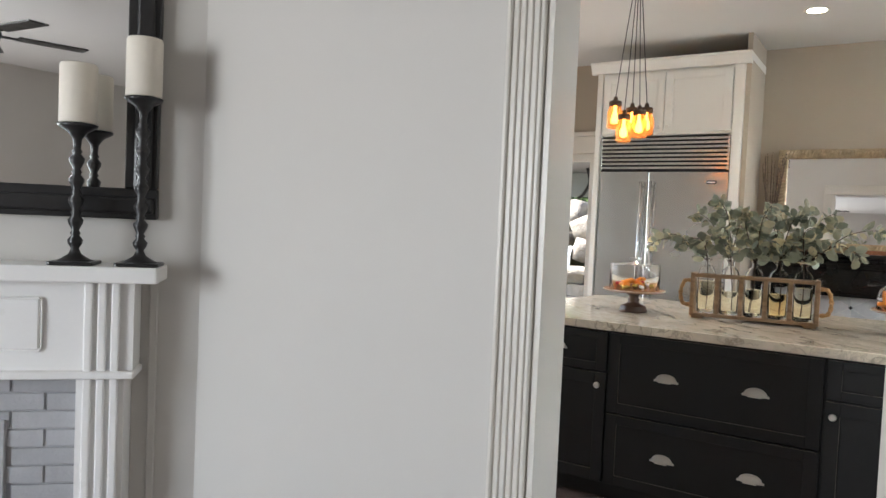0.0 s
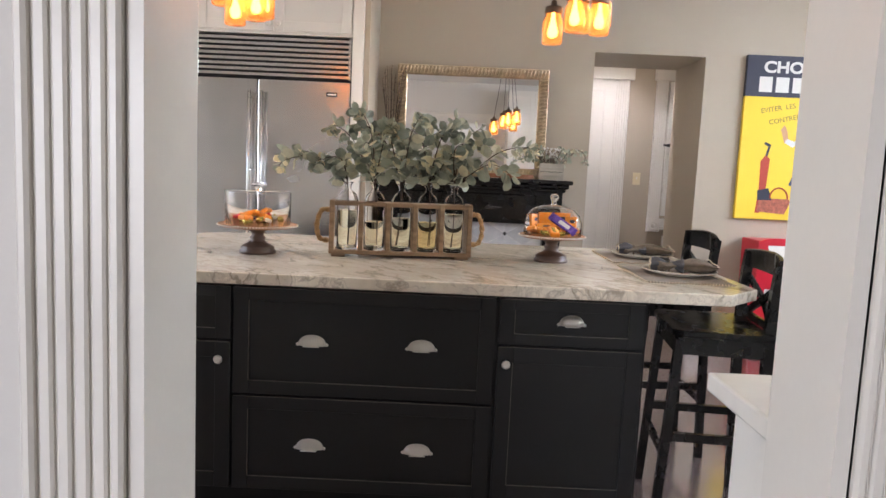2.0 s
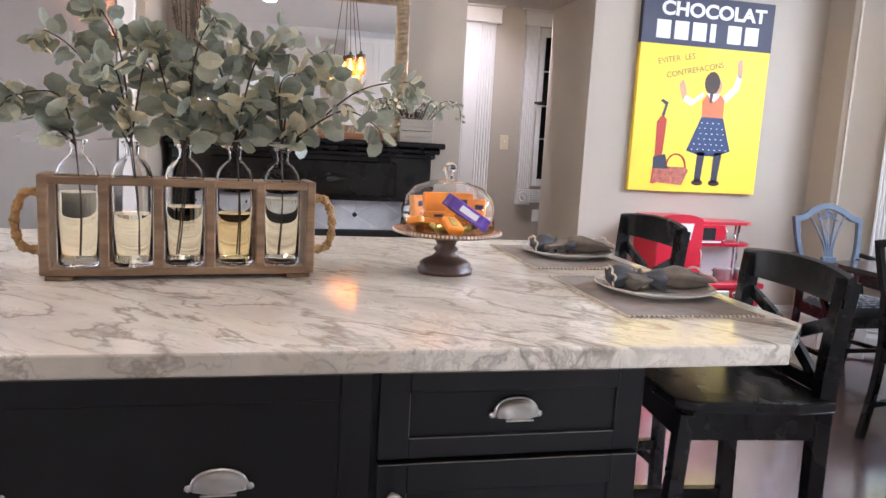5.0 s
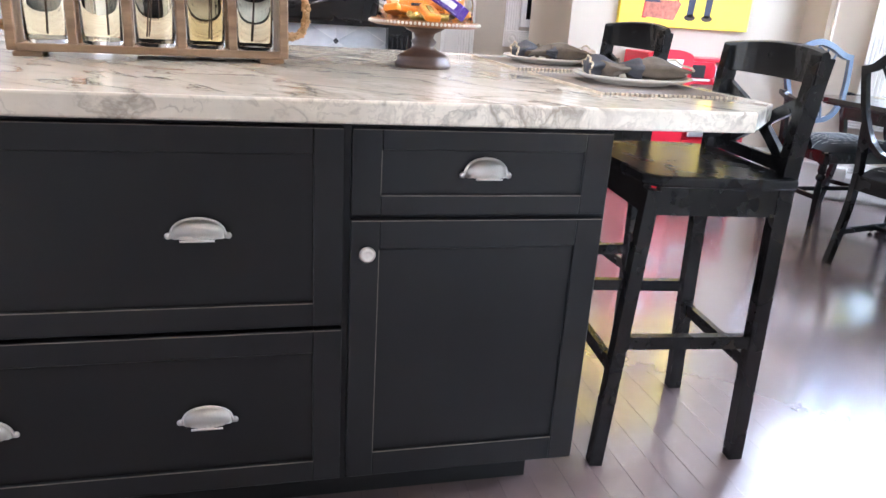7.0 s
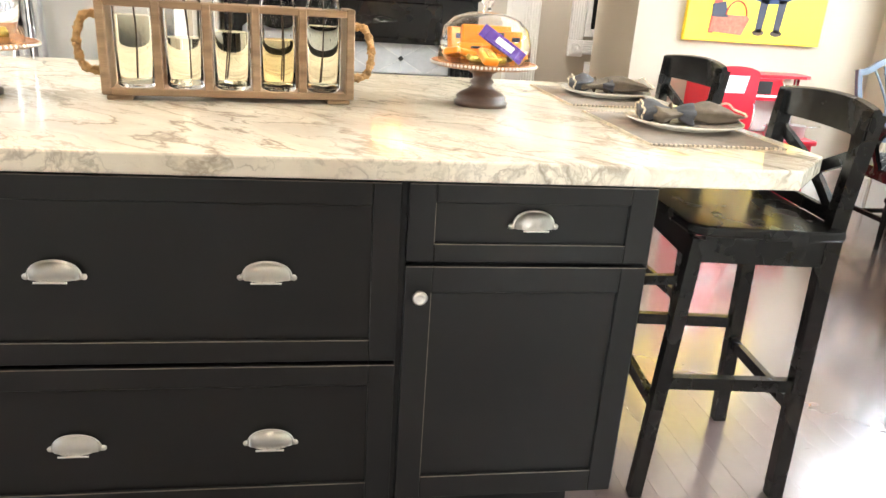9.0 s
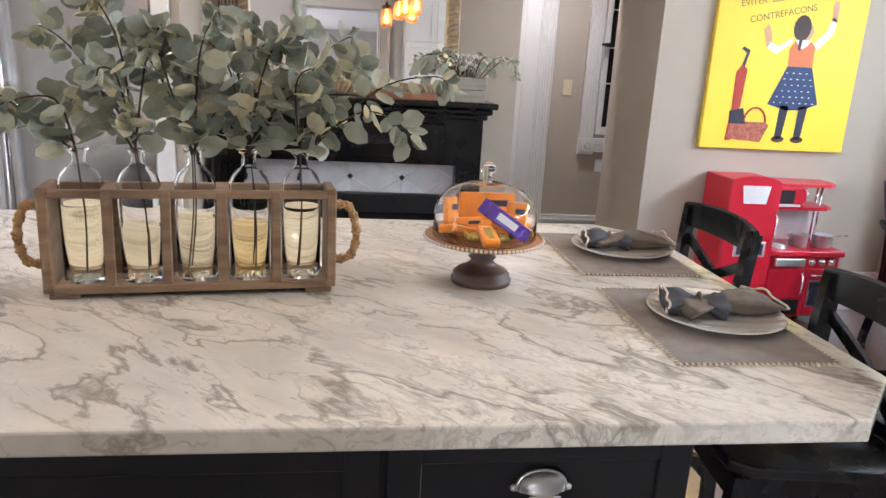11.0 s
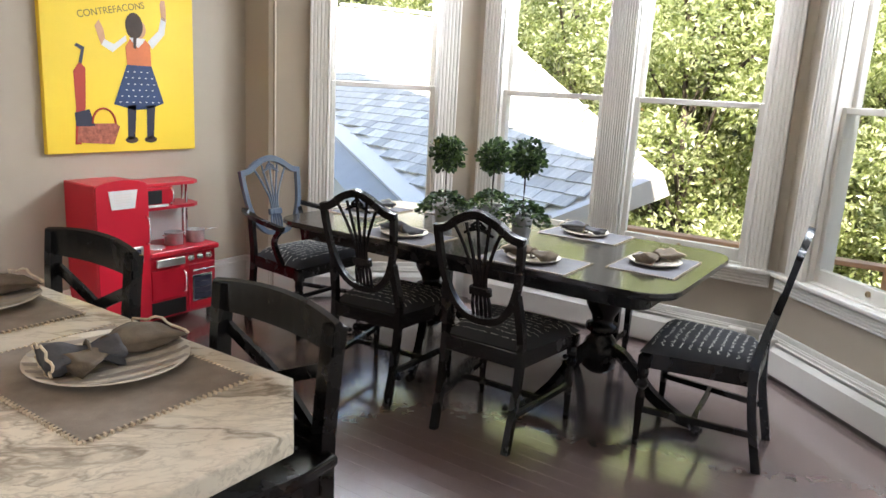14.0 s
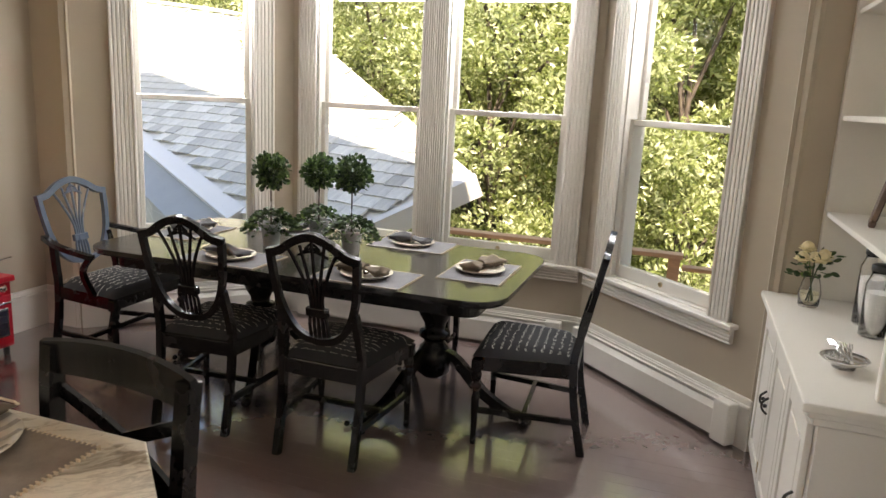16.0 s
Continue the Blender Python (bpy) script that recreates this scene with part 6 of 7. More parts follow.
toy_handle(0.335, 0.57, 0.74, dr)
part("base_cabinet", box(BM(), 0.36, TKW, 0.012, TKD, 0.06, 0.47, 0.004), "red", tk)
part("counter", box(BM(), 0.36, TKW + 0.012, -0.02, TKD, 0.47, 0.505, 0.006), "red", tk)
part("back_panel", box(BM(), 0.36, TKW, TKD - 0.02, TKD, 0.505, 0.74, 0.002), "offwhite", tk)
for z in (0.745, 0.895):
    part("upper_shelf", prism(BM(), [(0.36, 0.10), (0.80, 0.10), (0.86, 0.14), (0.88, 0.22), (0.88, TKD), (0.36, TKD)], z, z + 0.022, None, 0.003), "red", tk)
mw = part("microwave", box(BM(), 0.37, 0.62, 0.09, TKD, 0.768, 0.894, 0.004), "red", tk)
part("microwave_window", box(BM(), 0.39, 0.53, 0.084, 0.092, 0.79, 0.875, 0.002), "dark", mw)
part("microwave_panel", box(BM(), 0.38, 0.58, 0.083, 0.091, 0.77, 0.785), "offwhite", mw)
toy_handle(0.595, 0.785, 0.885, mw, 0.088)
for x, y in ((0.78, 0.16), (0.84, 0.28)):
    part("shelf_post", lathe(BM(), [(0.009, 0.505), (0.009, 0.895)], 12, pose(x, y, 0)), "chrome", tk, smooth=True)
bn = part("sink", lathe(BM(), [(0.085, 0.503), (0.085, 0.509), (0.078, 0.509), (0.06, 0.5065), (0.002, 0.506)], 28, pose(0.47, 0.12, 0)), "chrome", tk, smooth=True)
bm = BM()
sweep(bm, curve_pts([(0.46, 0.24, 0.505), (0.46, 0.24, 0.66), (0.46, 0.19, 0.71), (0.46, 0.14, 0.68), (0.46, 0.135, 0.64)], 18), 0.009, seg=10)
part("tap", bm, "chrome", tk, smooth=True)
part("control_panel", box(BM(), 0.40, 0.62, -0.024, -0.005, 0.405, 0.455, 0.003), "nickel", tk)
for q in range(3):
    part("oven_knob", lathe(BM(), [(0.027, 0), (0.027, 0.008), (0.018, 0.010), (0.016, 0.022), (0.001, 0.023)], 18, pose(0.69 + q * 0.075, 0.012, 0.43, 90, 0, 0)), "chrome", tk, smooth=True)
cd = part("cupboard_door", box(BM(), 0.37, 0.64, 0.0, 0.012, 0.19, 0.385, 0.004), "red", tk)
toy_handle(0.615, 0.22, 0.36, cd, 0.0)
# flat dark sheet: the open shelf's shade put into colour
part("lower_shelf_recess", box(BM(), 0.37, 0.64, 0.006, 0.0125, 0.075, 0.175), "dark", tk)
od = part("oven_door", box(BM(), 0.66, 0.89, 0.0, 0.012, 0.075, 0.385, 0.004), "red", tk)
part("oven_window", box(BM(), 0.69, 0.86, -0.004, 0.001, 0.13, 0.31, 0.003), "chrome", od)
part("oven_glass", box(BM(), 0.703, 0.847, -0.006, -0.002, 0.145, 0.295), "navy", od, "dark printed oven window")
bm = BM()
for q in range(3):
    box(bm, 0.705, 0.845, -0.0075, -0.0055, 0.18 + q * 0.04, 0.184 + q * 0.04)
part("oven_racks", bm, "chrome", od)
bm = BM()
sweep(bm, curve_pts([(0.69, 0.0, 0.345), (0.70, -0.032, 0.350), (0.85, -0.032, 0.350), (0.86, 0.0, 0.345)], 14), 0.007, seg=8)
part("handle", bm, "chrome", od, smooth=True)
for x in (0.04, 0.40, 0.86):
    for y in (0.04, TKD - 0.04):
        part("foot", lathe(BM(), [(0.016, 0), (0.02, 0.01), (0.02, 0.062)], 12, pose(x, y, 0)), "iron", tk)
for k, (x, y) in enumerate(((2.80, 8.955), (2.95, 8.945))):
    p = thing("toy_pot", "small shiny steel toy pot with handles", "pot", pose(x, y, 0.478), "pots on the toy kitchen")
    part("pan", lathe(BM(), [(0.050, 0), (0.054, 0.004), (0.055, 0.075), (0.058, 0.078), (0.053, 0.078), (0.050, 0.008), (0.002, 0.006)], 26), "pot", p, smooth=True)
    bm = BM()
    if k:
        sweep(bm, [(0.055, 0, 0.066), (0.16, -0.01, 0.075)], 0.007, 0.004, seg=8)
    else:
        for s in (-1, 1):
            sweep(bm, curve_pts([(s * 0.054, -0.02, 0.06), (s * 0.075, 0, 0.064), (s * 0.054, 0.02, 0.06)], 10), 0.004, seg=6)
    part("handle", bm, "chrome", p, smooth=True)

# ---- built-in hutch at the bay ----
hu = thing("hutch", "cream painted built-in hutch with open shelves above panelled doors", "hutch", pose(0, 0, 0))
HX0, HX1, HY, HZ = 2.20, 3.553, 4.845, 0.80
part("base", box(BM(), HX0 + 0.03, HX1, 4.413, HY - 0.035, 0.0, HZ - 0.05), "cabwhite", hu)
bm = BM()
box(bm, HX0 - 0.012, HX1, 4.413, HY + 0.02, HZ - 0.028, HZ, 0.005, 2)
box(bm, HX0 + 0.005, HX1, 4.413, HY + 0.002, HZ - 0.050, HZ - 0.028, 0.005, 1)
box(bm, HX0 + 0.018, HX1, 4.413, HY - 0.014, HZ - 0.075, HZ - 0.050, 0.004, 1)
part("counter", bm, "cabwhite", hu)
n_d = 3
wd = (HX1 - HX0 - 0.10) / n_d
for k in range(n_d):
    d = shaker_door("door", 0, wd - 0.012, 0.06, HZ - 0.09, 0.058, "cabwhite", hu, pose(HX0 + 0.06 + (k + 1) * wd, HY - 0.013, 0, 0, 0, 180))
    part("raised_panel", box(BM(), 0.085, wd - 0.097, 0.003, 0.0088, 0.15, HZ - 0.18, 0.0025), "cabwhite", d)
    bm = BM()
    hx = 0.03 if k % 2 else wd - 0.045
    sweep(bm, curve_pts([(hx, -0.002, 0.40), (hx, -0.022, 0.42), (hx + 0.004, -0.024, 0.45), (hx, -0.002, 0.47)], 10), 0.005, seg=6)
    blob(bm, (hx, -0.012, 0.435), 0.010, 1, 0.1, 1)
    part("door_handle", bm, "iron", d, "small black iron drop handle")
    part("hinge", box(BM(), wd - 0.014, wd - 0.006, -0.004, 0.02, 0.12, 0.17), "gold", d, "small brass hinge")
for x in (2.30, 3.535):
    part("upright", box(BM(), x - 0.018, x + 0.018, 4.415, 4.665, HZ, 2.62, 0.004), "cabwhite", hu)
part("back_board", box(BM(), 2.318, 3.517, 4.413, 4.425, HZ, 2.62), "cabwhite", hu)
for z in (1.19, 1.60, 2.03, 2.58):
    part("shelf", box(BM(), 2.319, 3.516, 4.426, 4.655, z - 0.022, z, 0.003), "cabwhite", hu)
va = thing("flower_vase", "glass jar of cream ranunculus flowers and dark leaves", "vase", pose(3.36, 4.70, HZ))
part("jar", lathe(BM(), [(0.036, 0), (0.042, 0.006), (0.045, 0.06), (0.036, 0.105), (0.030, 0.125), (0.034, 0.135), (0.030, 0.135), (0.026, 0.124), (0.033, 0.103), (0.041, 0.06), (0.038, 0.010), (0.002, 0.008)], 26), "glass", va, smooth=True).visible_shadow = False
part("water", lathe(BM(), [(0.002, 0.009), (0.0375, 0.011), (0.0405, 0.06), (0.002, 0.06)], 22), "water", va)
rg = random.Random(8)
sb, lb = BM(), BM()
heads = [(-0.05, -0.02, 0.215), (0.02, 0.03, 0.245), (0.065, -0.01, 0.195), (-0.02, 0.05, 0.205), (0.03, -0.04, 0.215)]
for hx, hy, hz in heads:
    sweep(sb, curve_pts([(hx * -0.3, hy * -0.3, 0.02), (hx * 0.2, hy * 0.2, 0.13), (hx, hy, hz)], 8), 0.0028, seg=5)
    fb = BM()
    for ring in range(5):
        for q in range(9):
            a = q * 0.7 + ring * 0.4
            d = Vector((math.cos(a), math.sin(a), 0.25 + ring * 0.35))
            leaf(fb, Vector((hx, hy, hz - 0.012)) + d.normalized() * 0.006, d, Vector((-math.cos(a), -math.sin(a), 1)), 0.034 - ring * 0.002, 0.95, -0.18)
    blob(fb, (hx, hy, hz + 0.006), 0.026, 2, 0.10, 3)
    part("flower", fb, material("cream_petal", (0.78, 0.68, 0.42), rough=0.6, vary=0.1, scale=30), va)
for q in range(46):
    a = rg.uniform(0, 6.28)
    r0 = rg.uniform(0.01, 0.075)
    leaf(lb, (r0 * math.cos(a), r0 * math.sin(a), rg.uniform(0.12, 0.24)), (math.cos(a), math.sin(a), rg.uniform(-0.4, 0.7)), rdir(rg), rg.uniform(0.025, 0.045), 0.6, 0.1)
part("stem_bundle", sb, "green", va)
part("leaves", lb, "green", va)
for k, (x, y, h) in enumerate(((3.17, 4.52, 0.30), (3.00, 4.53, 0.27))):
    j = thing("glass_jar", "tall clear glass jar with a metal lid and pale contents", "jar", pose(x, y, HZ), "jars on the hutch")
    part("glass", lathe(BM(), [(0.045, 0), (0.050, 0.006), (0.050, h - 0.07), (0.036, h - 0.035), (0.036, h - 0.02), (0.033, h - 0.02), (0.033, h - 0.037), (0.046, h - 0.072), (0.046, 0.008), (0.002, 0.006)], 26), "glass", j, smooth=True).visible_shadow = False
    part("contents", lathe(BM(), [(0.002, 0.008), (0.0445, 0.010), (0.0445, h * 0.62), (0.002, h * 0.64)], 20), "offwhite", j)
    part("lid", lathe(BM(), [(0.034, h - 0.022), (0.040, h - 0.02), (0.040, h), (0.034, h + 0.004), (0.002, h + 0.005)], 24), "iron", j, smooth=True)
sd = thing("silver_dish", "small silver dish of forks on the hutch counter", "dish", pose(2.57, 4.70, HZ))
part("bowl", lathe(BM(), [(0.035, 0), (0.037, 0.012), (0.06, 0.022), (0.075, 0.034), (0.072, 0.036), (0.055, 0.026), (0.002, 0.018)], 26), "chrome", sd, smooth=True)
for q in range(4):
    f = thing("fork", "silver fork lying in the dish", "fork", pose(2.57, 4.685 + q * 0.010, HZ + 0.043 + q * 0.002, 0, -3, -8 + q * 6), "forks in the dish")
    bm = BM()
    sweep(bm, curve_pts([(-0.09, 0, 0.006), (-0.03, 0, 0.0), (0.05, 0, 0.003)], 8), 0.005, 0.0015, seg=6)
    for w in (-0.007, 0, 0.007):
        sweep(bm, [(0.05, w * 0.5, 0.003), (0.062, w, 0.002), (0.10, w, 0.006)], 0.0018, seg=4)
    part("fork_body", bm, "chrome", f)
pf = thing("photo_frame", "dark wooden photo frame with a pale mat", "photo frame", pose(3.19, 4.555, 1.19, -12, 0, 168))
for a, b, c, d in ((-0.09, 0.09, 0, 0.025), (-0.09, 0.09, 0.215, 0.24), (-0.09, -0.065, 0.025, 0.215), (0.065, 0.09, 0.025, 0.215)):
    part("frame_side", box(BM(), a, b, -0.012, 0.012, c, d, 0.004), "darkwood", pf)
part("mat_board", box(BM(), -0.066, 0.066, -0.002, 0.004, 0.024, 0.216), "offwhite", pf)
part("picture", box(BM(), -0.04, 0.04, -0.004, -0.001, 0.06, 0.175), material("muted_picture", (0.30, 0.32, 0.30), rough=0.4, vary=0.5, scale=18), pf)
sh = thing("sugar_shaker", "small white sugar shaker with a red lid", "shaker", pose(3.10, 4.55, 1.60))
part("jar", lathe(BM(), [(0.03, 0), (0.04, 0.01), (0.042, 0.04), (0.034, 0.075), (0.030, 0.09)], 24), "offwhite", sh, smooth=True)
part("lid", lathe(BM(), [(0.031, 0.088), (0.032, 0.10), (0.026, 0.108), (0.002, 0.109)], 22), "red", sh, smooth=True)

# ---- hall ----
hd = thing("door_2", "white cased hall door with moulded panels", "door", pose(0, 10.548, 0), kind="structure")
bm = BM()
fluted_board(bm, 1.47, 1.60, 0, 2.25, 0.0, -1)
part("casing", bm, "white", hd)
bm = BM()
box(bm, 1.02, 1.64, -0.04, 0, 2.25, 2.37, 0.005)
box(bm, 1.0, 1.66, -0.06, 0, 2.37, 2.41, 0.005)
part("casing_head", bm, "white", hd)
shaker_door("door_panel", 0.92, 1.47, 0.0, 2.25, 0.11, "white", hd, None, -0.024)
hc = thing("glazed_cabinet", "white built-in cabinet with a tall glazed door and black latch", "cabinet", pose(0, 10.548, 0))
bm = BM()
fluted_board(bm, 1.86, 1.975, 0.93, 2.26, 0.0, -1)
part("casing", bm, "white", hc)
bm = BM()
box(bm, 1.84, 2.70, -0.04, 0, 2.26, 2.38, 0.005)
box(bm, 1.82, 2.72, -0.06, 0, 2.38, 2.42, 0.005)
part("casing_head", bm, "white", hc)
bm = BM()
box(bm, 1.855, 1.98, -0.038, 0, 0.80, 0.93, 0.004)
lathe(bm, [(0.048, 0), (0.048, 0.006), (0.036, 0.008), (0.030, 0.004), (0.018, 0.005), (0.014, 0.011), (0.001, 0.012)], 26, pose(1.9175, -0.038, 0.865, 90, 0, 0))
part("rosette_block", bm, "white", hc, "carved rosette corner block")
bm = BM()
fluted_board(bm, 0.82, 0.93, 1.98, 2.70, 0.0, -1, horizontal=True)
part("apron", bm, "white", hc)
bm = BM()
for a, b, c, d in ((1.985, 2.03, 0.96, 2.25), (2.65, 2.70, 0.96, 2.25), (2.03, 2.65, 0.96, 1.02), (2.03, 2.65, 2.18, 2.25)):
    box(bm, a, b, -0.03, -0.002, c, d, 0.003)
part("door_frame", bm, "white", hc)
# dark sheet behind the glass, painted shade in place of the cabinet's depth
part("dark_interior", box(BM(), 2.03, 2.65, -0.006, -0.002, 1.02, 2.18), "dark", hc)
part("pane", box(BM(), 2.03, 2.65, -0.018, -0.014, 1.02, 2.18), "pane", hc)
for z in (1.35, 1.62, 1.90):
    part("shelf_edge", box(BM(), 2.03, 2.65, -0.0135, -0.007, z, z + 0.012), "offwhite", hc)
bm = BM()
box(bm, 1.99, 2.05, -0.055, -0.03, 1.63, 1.66, 0.004)
sweep(bm, [(2.0, -0.05, 1.645), (1.955, -0.07, 1.645)], 0.010, seg=8)
part("latch", bm, "iron", hc, "black iron latch")
sw = thing("light_switch", "ivory light switch plate on the hall wall", "light switch", pose(1.73, 10.548, 1.31))
part("plate", box(BM(), -0.037, 0.037, -0.007, 0, -0.06, 0.06, 0.003), material("ivory_plastic", (0.66, 0.57, 0.36), rough=0.4, vary=0.03), sw)
part("toggle", box(BM(), -0.006, 0.006, -0.018, -0.006, -0.004, 0.016, 0.002), "offwhite", sw)
so = thing("wall_notice", "small white framed notice below the cabinet", "notice", pose(2.08, 10.548, 0.71))
part("panel", box(BM(), -0.06, 0.06, -0.008, 0, -0.05, 0.05, 0.002), "offwhite", so)

# ---- living room: corner fireplace, mirror and candlesticks ----
fp = thing("fireplace", "white painted mantelpiece with fluted pilasters and grey brick", "fireplace", MC @ pose(-0.005, 0, 0))
part("shelf", box(BM(), 0.115, 1.72, 0.002, 0.205, 1.137, 1.19, 0.006, 2), "mantelwhite", fp)
bm = BM()
box(bm, 0.20, 1.64, 0.002, 0.115, 0.835, 1.137)
part("frieze", bm, "mantelwhite", fp)
bm = BM()
box(bm, 0.48, 1.36, 0.114, 0.128, 0.90, 1.08, 0.012)
part("frieze_panel", bm, "mantelwhite", fp)
bm = BM()
box(bm, 0.19, 1.65, 0.002, 0.150, 0.812, 0.836, 0.004)
part("moulding", bm, "mantelwhite", fp)
for u0 in (0.225, 1.465):
    pil = part("pilaster", box(BM(), u0, u0 + 0.15, 0.002, 0.118, 0.0, 0.812), "mantelwhite", fp)
    for k in range(3):
        part("flute", box(BM(), u0 + 0.016 + k * 0.042, u0 + 0.044 + k * 0.042, 0.1185, 0.134, 0.12, 1.134, 0.006, 2), "mantelwhite", pil)
    part("plinth", box(BM(), u0 - 0.006, u0 + 0.156, 0.1185, 0.14, 0, 0.12, 0.004), "mantelwhite", pil)
bk = part("brick_bed", box(BM(), 0.375, 1.465, 0.002, 0.055, 0, 0.812), "brickgrey", fp)
cb = BM()
box(cb, 0, 0.205, 0, 0.012, 0, 0.058, 0.003)
cbo = None
for r in range(13):
    for c in range(6):
        x = 0.378 + c * 0.213 - (0.105 if r % 2 else 0.0)
        x0, x1 = max(x, 0.378), min(x + 0.205, 1.462)
        if x1 - x0 < 0.03 or (0.64 < (x0 + x1) / 2 < 1.20 and r < 10):
            continue
        part("brick", box(BM(), x0, x1, 0.054, 0.064, 0.004 + r * 0.0625, 0.060 + r * 0.0625, 0.002), "brickgrey", bk)
part("firebox_frame", box(BM(), 0.60, 1.24, 0.056, 0.075, 0.0, 0.66, 0.004), "brickgrey", fp)
part("firebox", box(BM(), 0.64, 1.20, 0.07, 0.08, 0.02, 0.62), "dark", fp)
bm = BM()
box(bm, 0.142, 0.170, 0.001, 0.014, 0.0, 1.136, 0.004)
part("edge_trim", bm, "wall_living", fp)
mr = thing("wall_mirror", "large mirror in a wide black wooden frame above the fireplace", "mirror", MC @ pose(-0.055, 0.004, 0))
for a, b, c, d in ((0.20, 1.72, 1.345, 1.45), (0.20, 1.72, 2.38, 2.485), (0.20, 0.307, 1.45, 2.38), (1.613, 1.72, 1.45, 2.38)):
    bm = BM()
    box(bm, a, b, 0, 0.035, c, d, 0.004)
    if b - a > 0.5:
        box(bm, a + 0.01, b - 0.01, 0.03, 0.05, c + 0.018, d - 0.03, 0.01, 2)
    else:
        box(bm, a + 0.018, b - 0.03, 0.03, 0.05, c, d, 0.01, 2)
    part("frame_side", bm, "iron", mr)
part("mirror_glass", box(BM(), 0.307, 1.613, 0.008, 0.016, 1.45, 2.38), "mirror", mr)


def candlestick(u, v, h, seed):
    t = thing("candlestick", "tall black turned iron candlestick on a square base", "candlestick", MC @ pose(u, v, 1.1905), "candlesticks on the mantel")
    part("base", prism(BM(), rounded(0.068, 0.068, 0.01, 2), 0, 0.012, None, 0.003), "iron", t)
    prof = [(0.062, 0.010), (0.045, 0.018), (0.020, 0.034), (0.012, 0.052)]
    z = 0.052
    n = int((h - 0.09) / 0.064)
    st_ = (h - 0.075 - z) / n
    for k in range(n):
        prof += [(0.022, z + st_ * 0.25), (0.024, z + st_ * 0.42), (0.012, z + st_ * 0.66), (0.017, z + st_ * 0.76), (0.011, z + st_ * 0.9)]
        z += st_
    prof += [(0.014, h - 0.05), (0.03, h - 0.028), (0.058, h - 0.012), (0.062, h - 0.003), (0.05, h), (0.002, h)]
    part("stem", lathe(BM(), prof, 20), "iron", t, smooth=True)
    c = thing("pillar_candle", "thick ivory pillar candle", "candle", MC @ pose(u, v, 1.1905 + h + 0.0005), "candles on the mantel")
    part("wax", lathe(BM(), [(0.055, 0), (0.057, 0.003), (0.057, 0.186), (0.054, 0.192), (0.03, 0.189), (0.002, 0.188)], 30), "candle", c, smooth=True)
    part("wick", lathe(BM(), [(0.0015, 0.187), (0.001, 0.20)], 6), "dark", c)


candlestick(0.180, 0.125, 0.560, 1)
candlestick(0.380, 0.125, 0.460, 2)

fan = thing("ceiling_fan", "black ceiling fan with blades and a glass shade", "ceiling fan", pose(-1.08, 1.12, CEIL))
part("rod", lathe(BM(), [(0.06, 0), (0.06, -0.03), (0.014, -0.05), (0.014, -0.26), (0.05, -0.27)][::-1], 18), "iron", fan, smooth=True)
part("motor", lathe(BM(), [(0.05, -0.42), (0.11, -0.40), (0.13, -0.34), (0.11, -0.28), (0.04, -0.26)], 26), "iron", fan, smooth=True)
for k in range(5):
    a = k * 72 + 14
    bm = BM()
    box(bm, 0.12, 0.24, -0.02, 0.02, -0.35, -0.34)
    box(bm, 0.22, 0.66, -0.065, 0.065, -0.345, -0.335, 0.003)
    part("blade", bm, "iron", fan, "", pose(0, 0, 0, 0, 0, a))
part("shade", lathe(BM(), [(0.02, -0.56), (0.07, -0.53), (0.09, -0.47), (0.06, -0.42)], 22), "glass", fan, smooth=True)

# ---- neighbour's slate roof ----
RO = Vector((7.77, 10.51, 0.08))
_ph, _th = radians(70), radians(33)
RR = Vector((math.cos(_ph), math.sin(_ph), 0))
RU = Vector((math.sin(_ph) * math.cos(_th), -math.cos(_ph) * math.cos(_th), math.sin(_th)))
RN = RR.cross(RU).normalized()
if RN.z < 0:
    RN = -RN
RM = Matrix(((RR.x, RU.x, RN.x, RO.x), (RR.y, RU.y, RN.y, RO.y), (RR.z, RU.z, RN.z, RO.z), (0, 0, 0, 1)))
ROOF = [(-2.8, 1.26), (-2.05, 0.25), (0.0, 0.0), (4.4, 1.25), (14.0, 4.0), (14.0, 7.2), (6.4, 5.6), (2.45, 4.18)]


def inside(x, y, pg):
    c = False
    for (x0, y0), (x1, y1) in zip(pg, pg[1:] + pg[:1]):
        if (y0 > y) != (y1 > y) and x < (x1 - x0) * (y - y0) / (y1 - y0) + x0:
            c = not c
    return c


nh = thing("neighbour_house", "neighbouring house with a grey slate roof and white fascia", "house", RM)
roof = part("roof", prism(BM(), ROOF, -0.12, -0.02), "slate", nh)
rg = random.Random(17)
shingles = []
for r in range(34):
    s0 = 0.02 + r * 0.215
    x = -3.2 + (0.14 if r % 2 else 0.0)
    while x < 14:
        w = rg.uniform(0.22, 0.34)
        if all(inside(x + w * f, s0 + g, ROOF) for f in (0.02, 0.98) for g in (0.0, 0.2)):
            shingles.append((x, w, s0))
        x += w + 0.008
shingles.sort(key=lambda q: (q[0] + 1.0) ** 2 + (q[2] - 1.5) ** 2)
shared = []
for v in range(6):
    bm = BM()
    box(bm, 0, 1, -0.06, 0.235 + 0.01 * (v % 3), 0, 0.019 + 0.005 * (v % 2), m=pose(0, 0, 0.020, -4.6 - 0.5 * (v % 3), 0, rg.uniform(-0.8, 0.8)))
    me = bpy.data.meshes.new("shingle")
    bm.to_mesh(me)
    bm.free()
    me.materials.append(M["slate"])
    shared.append(me)
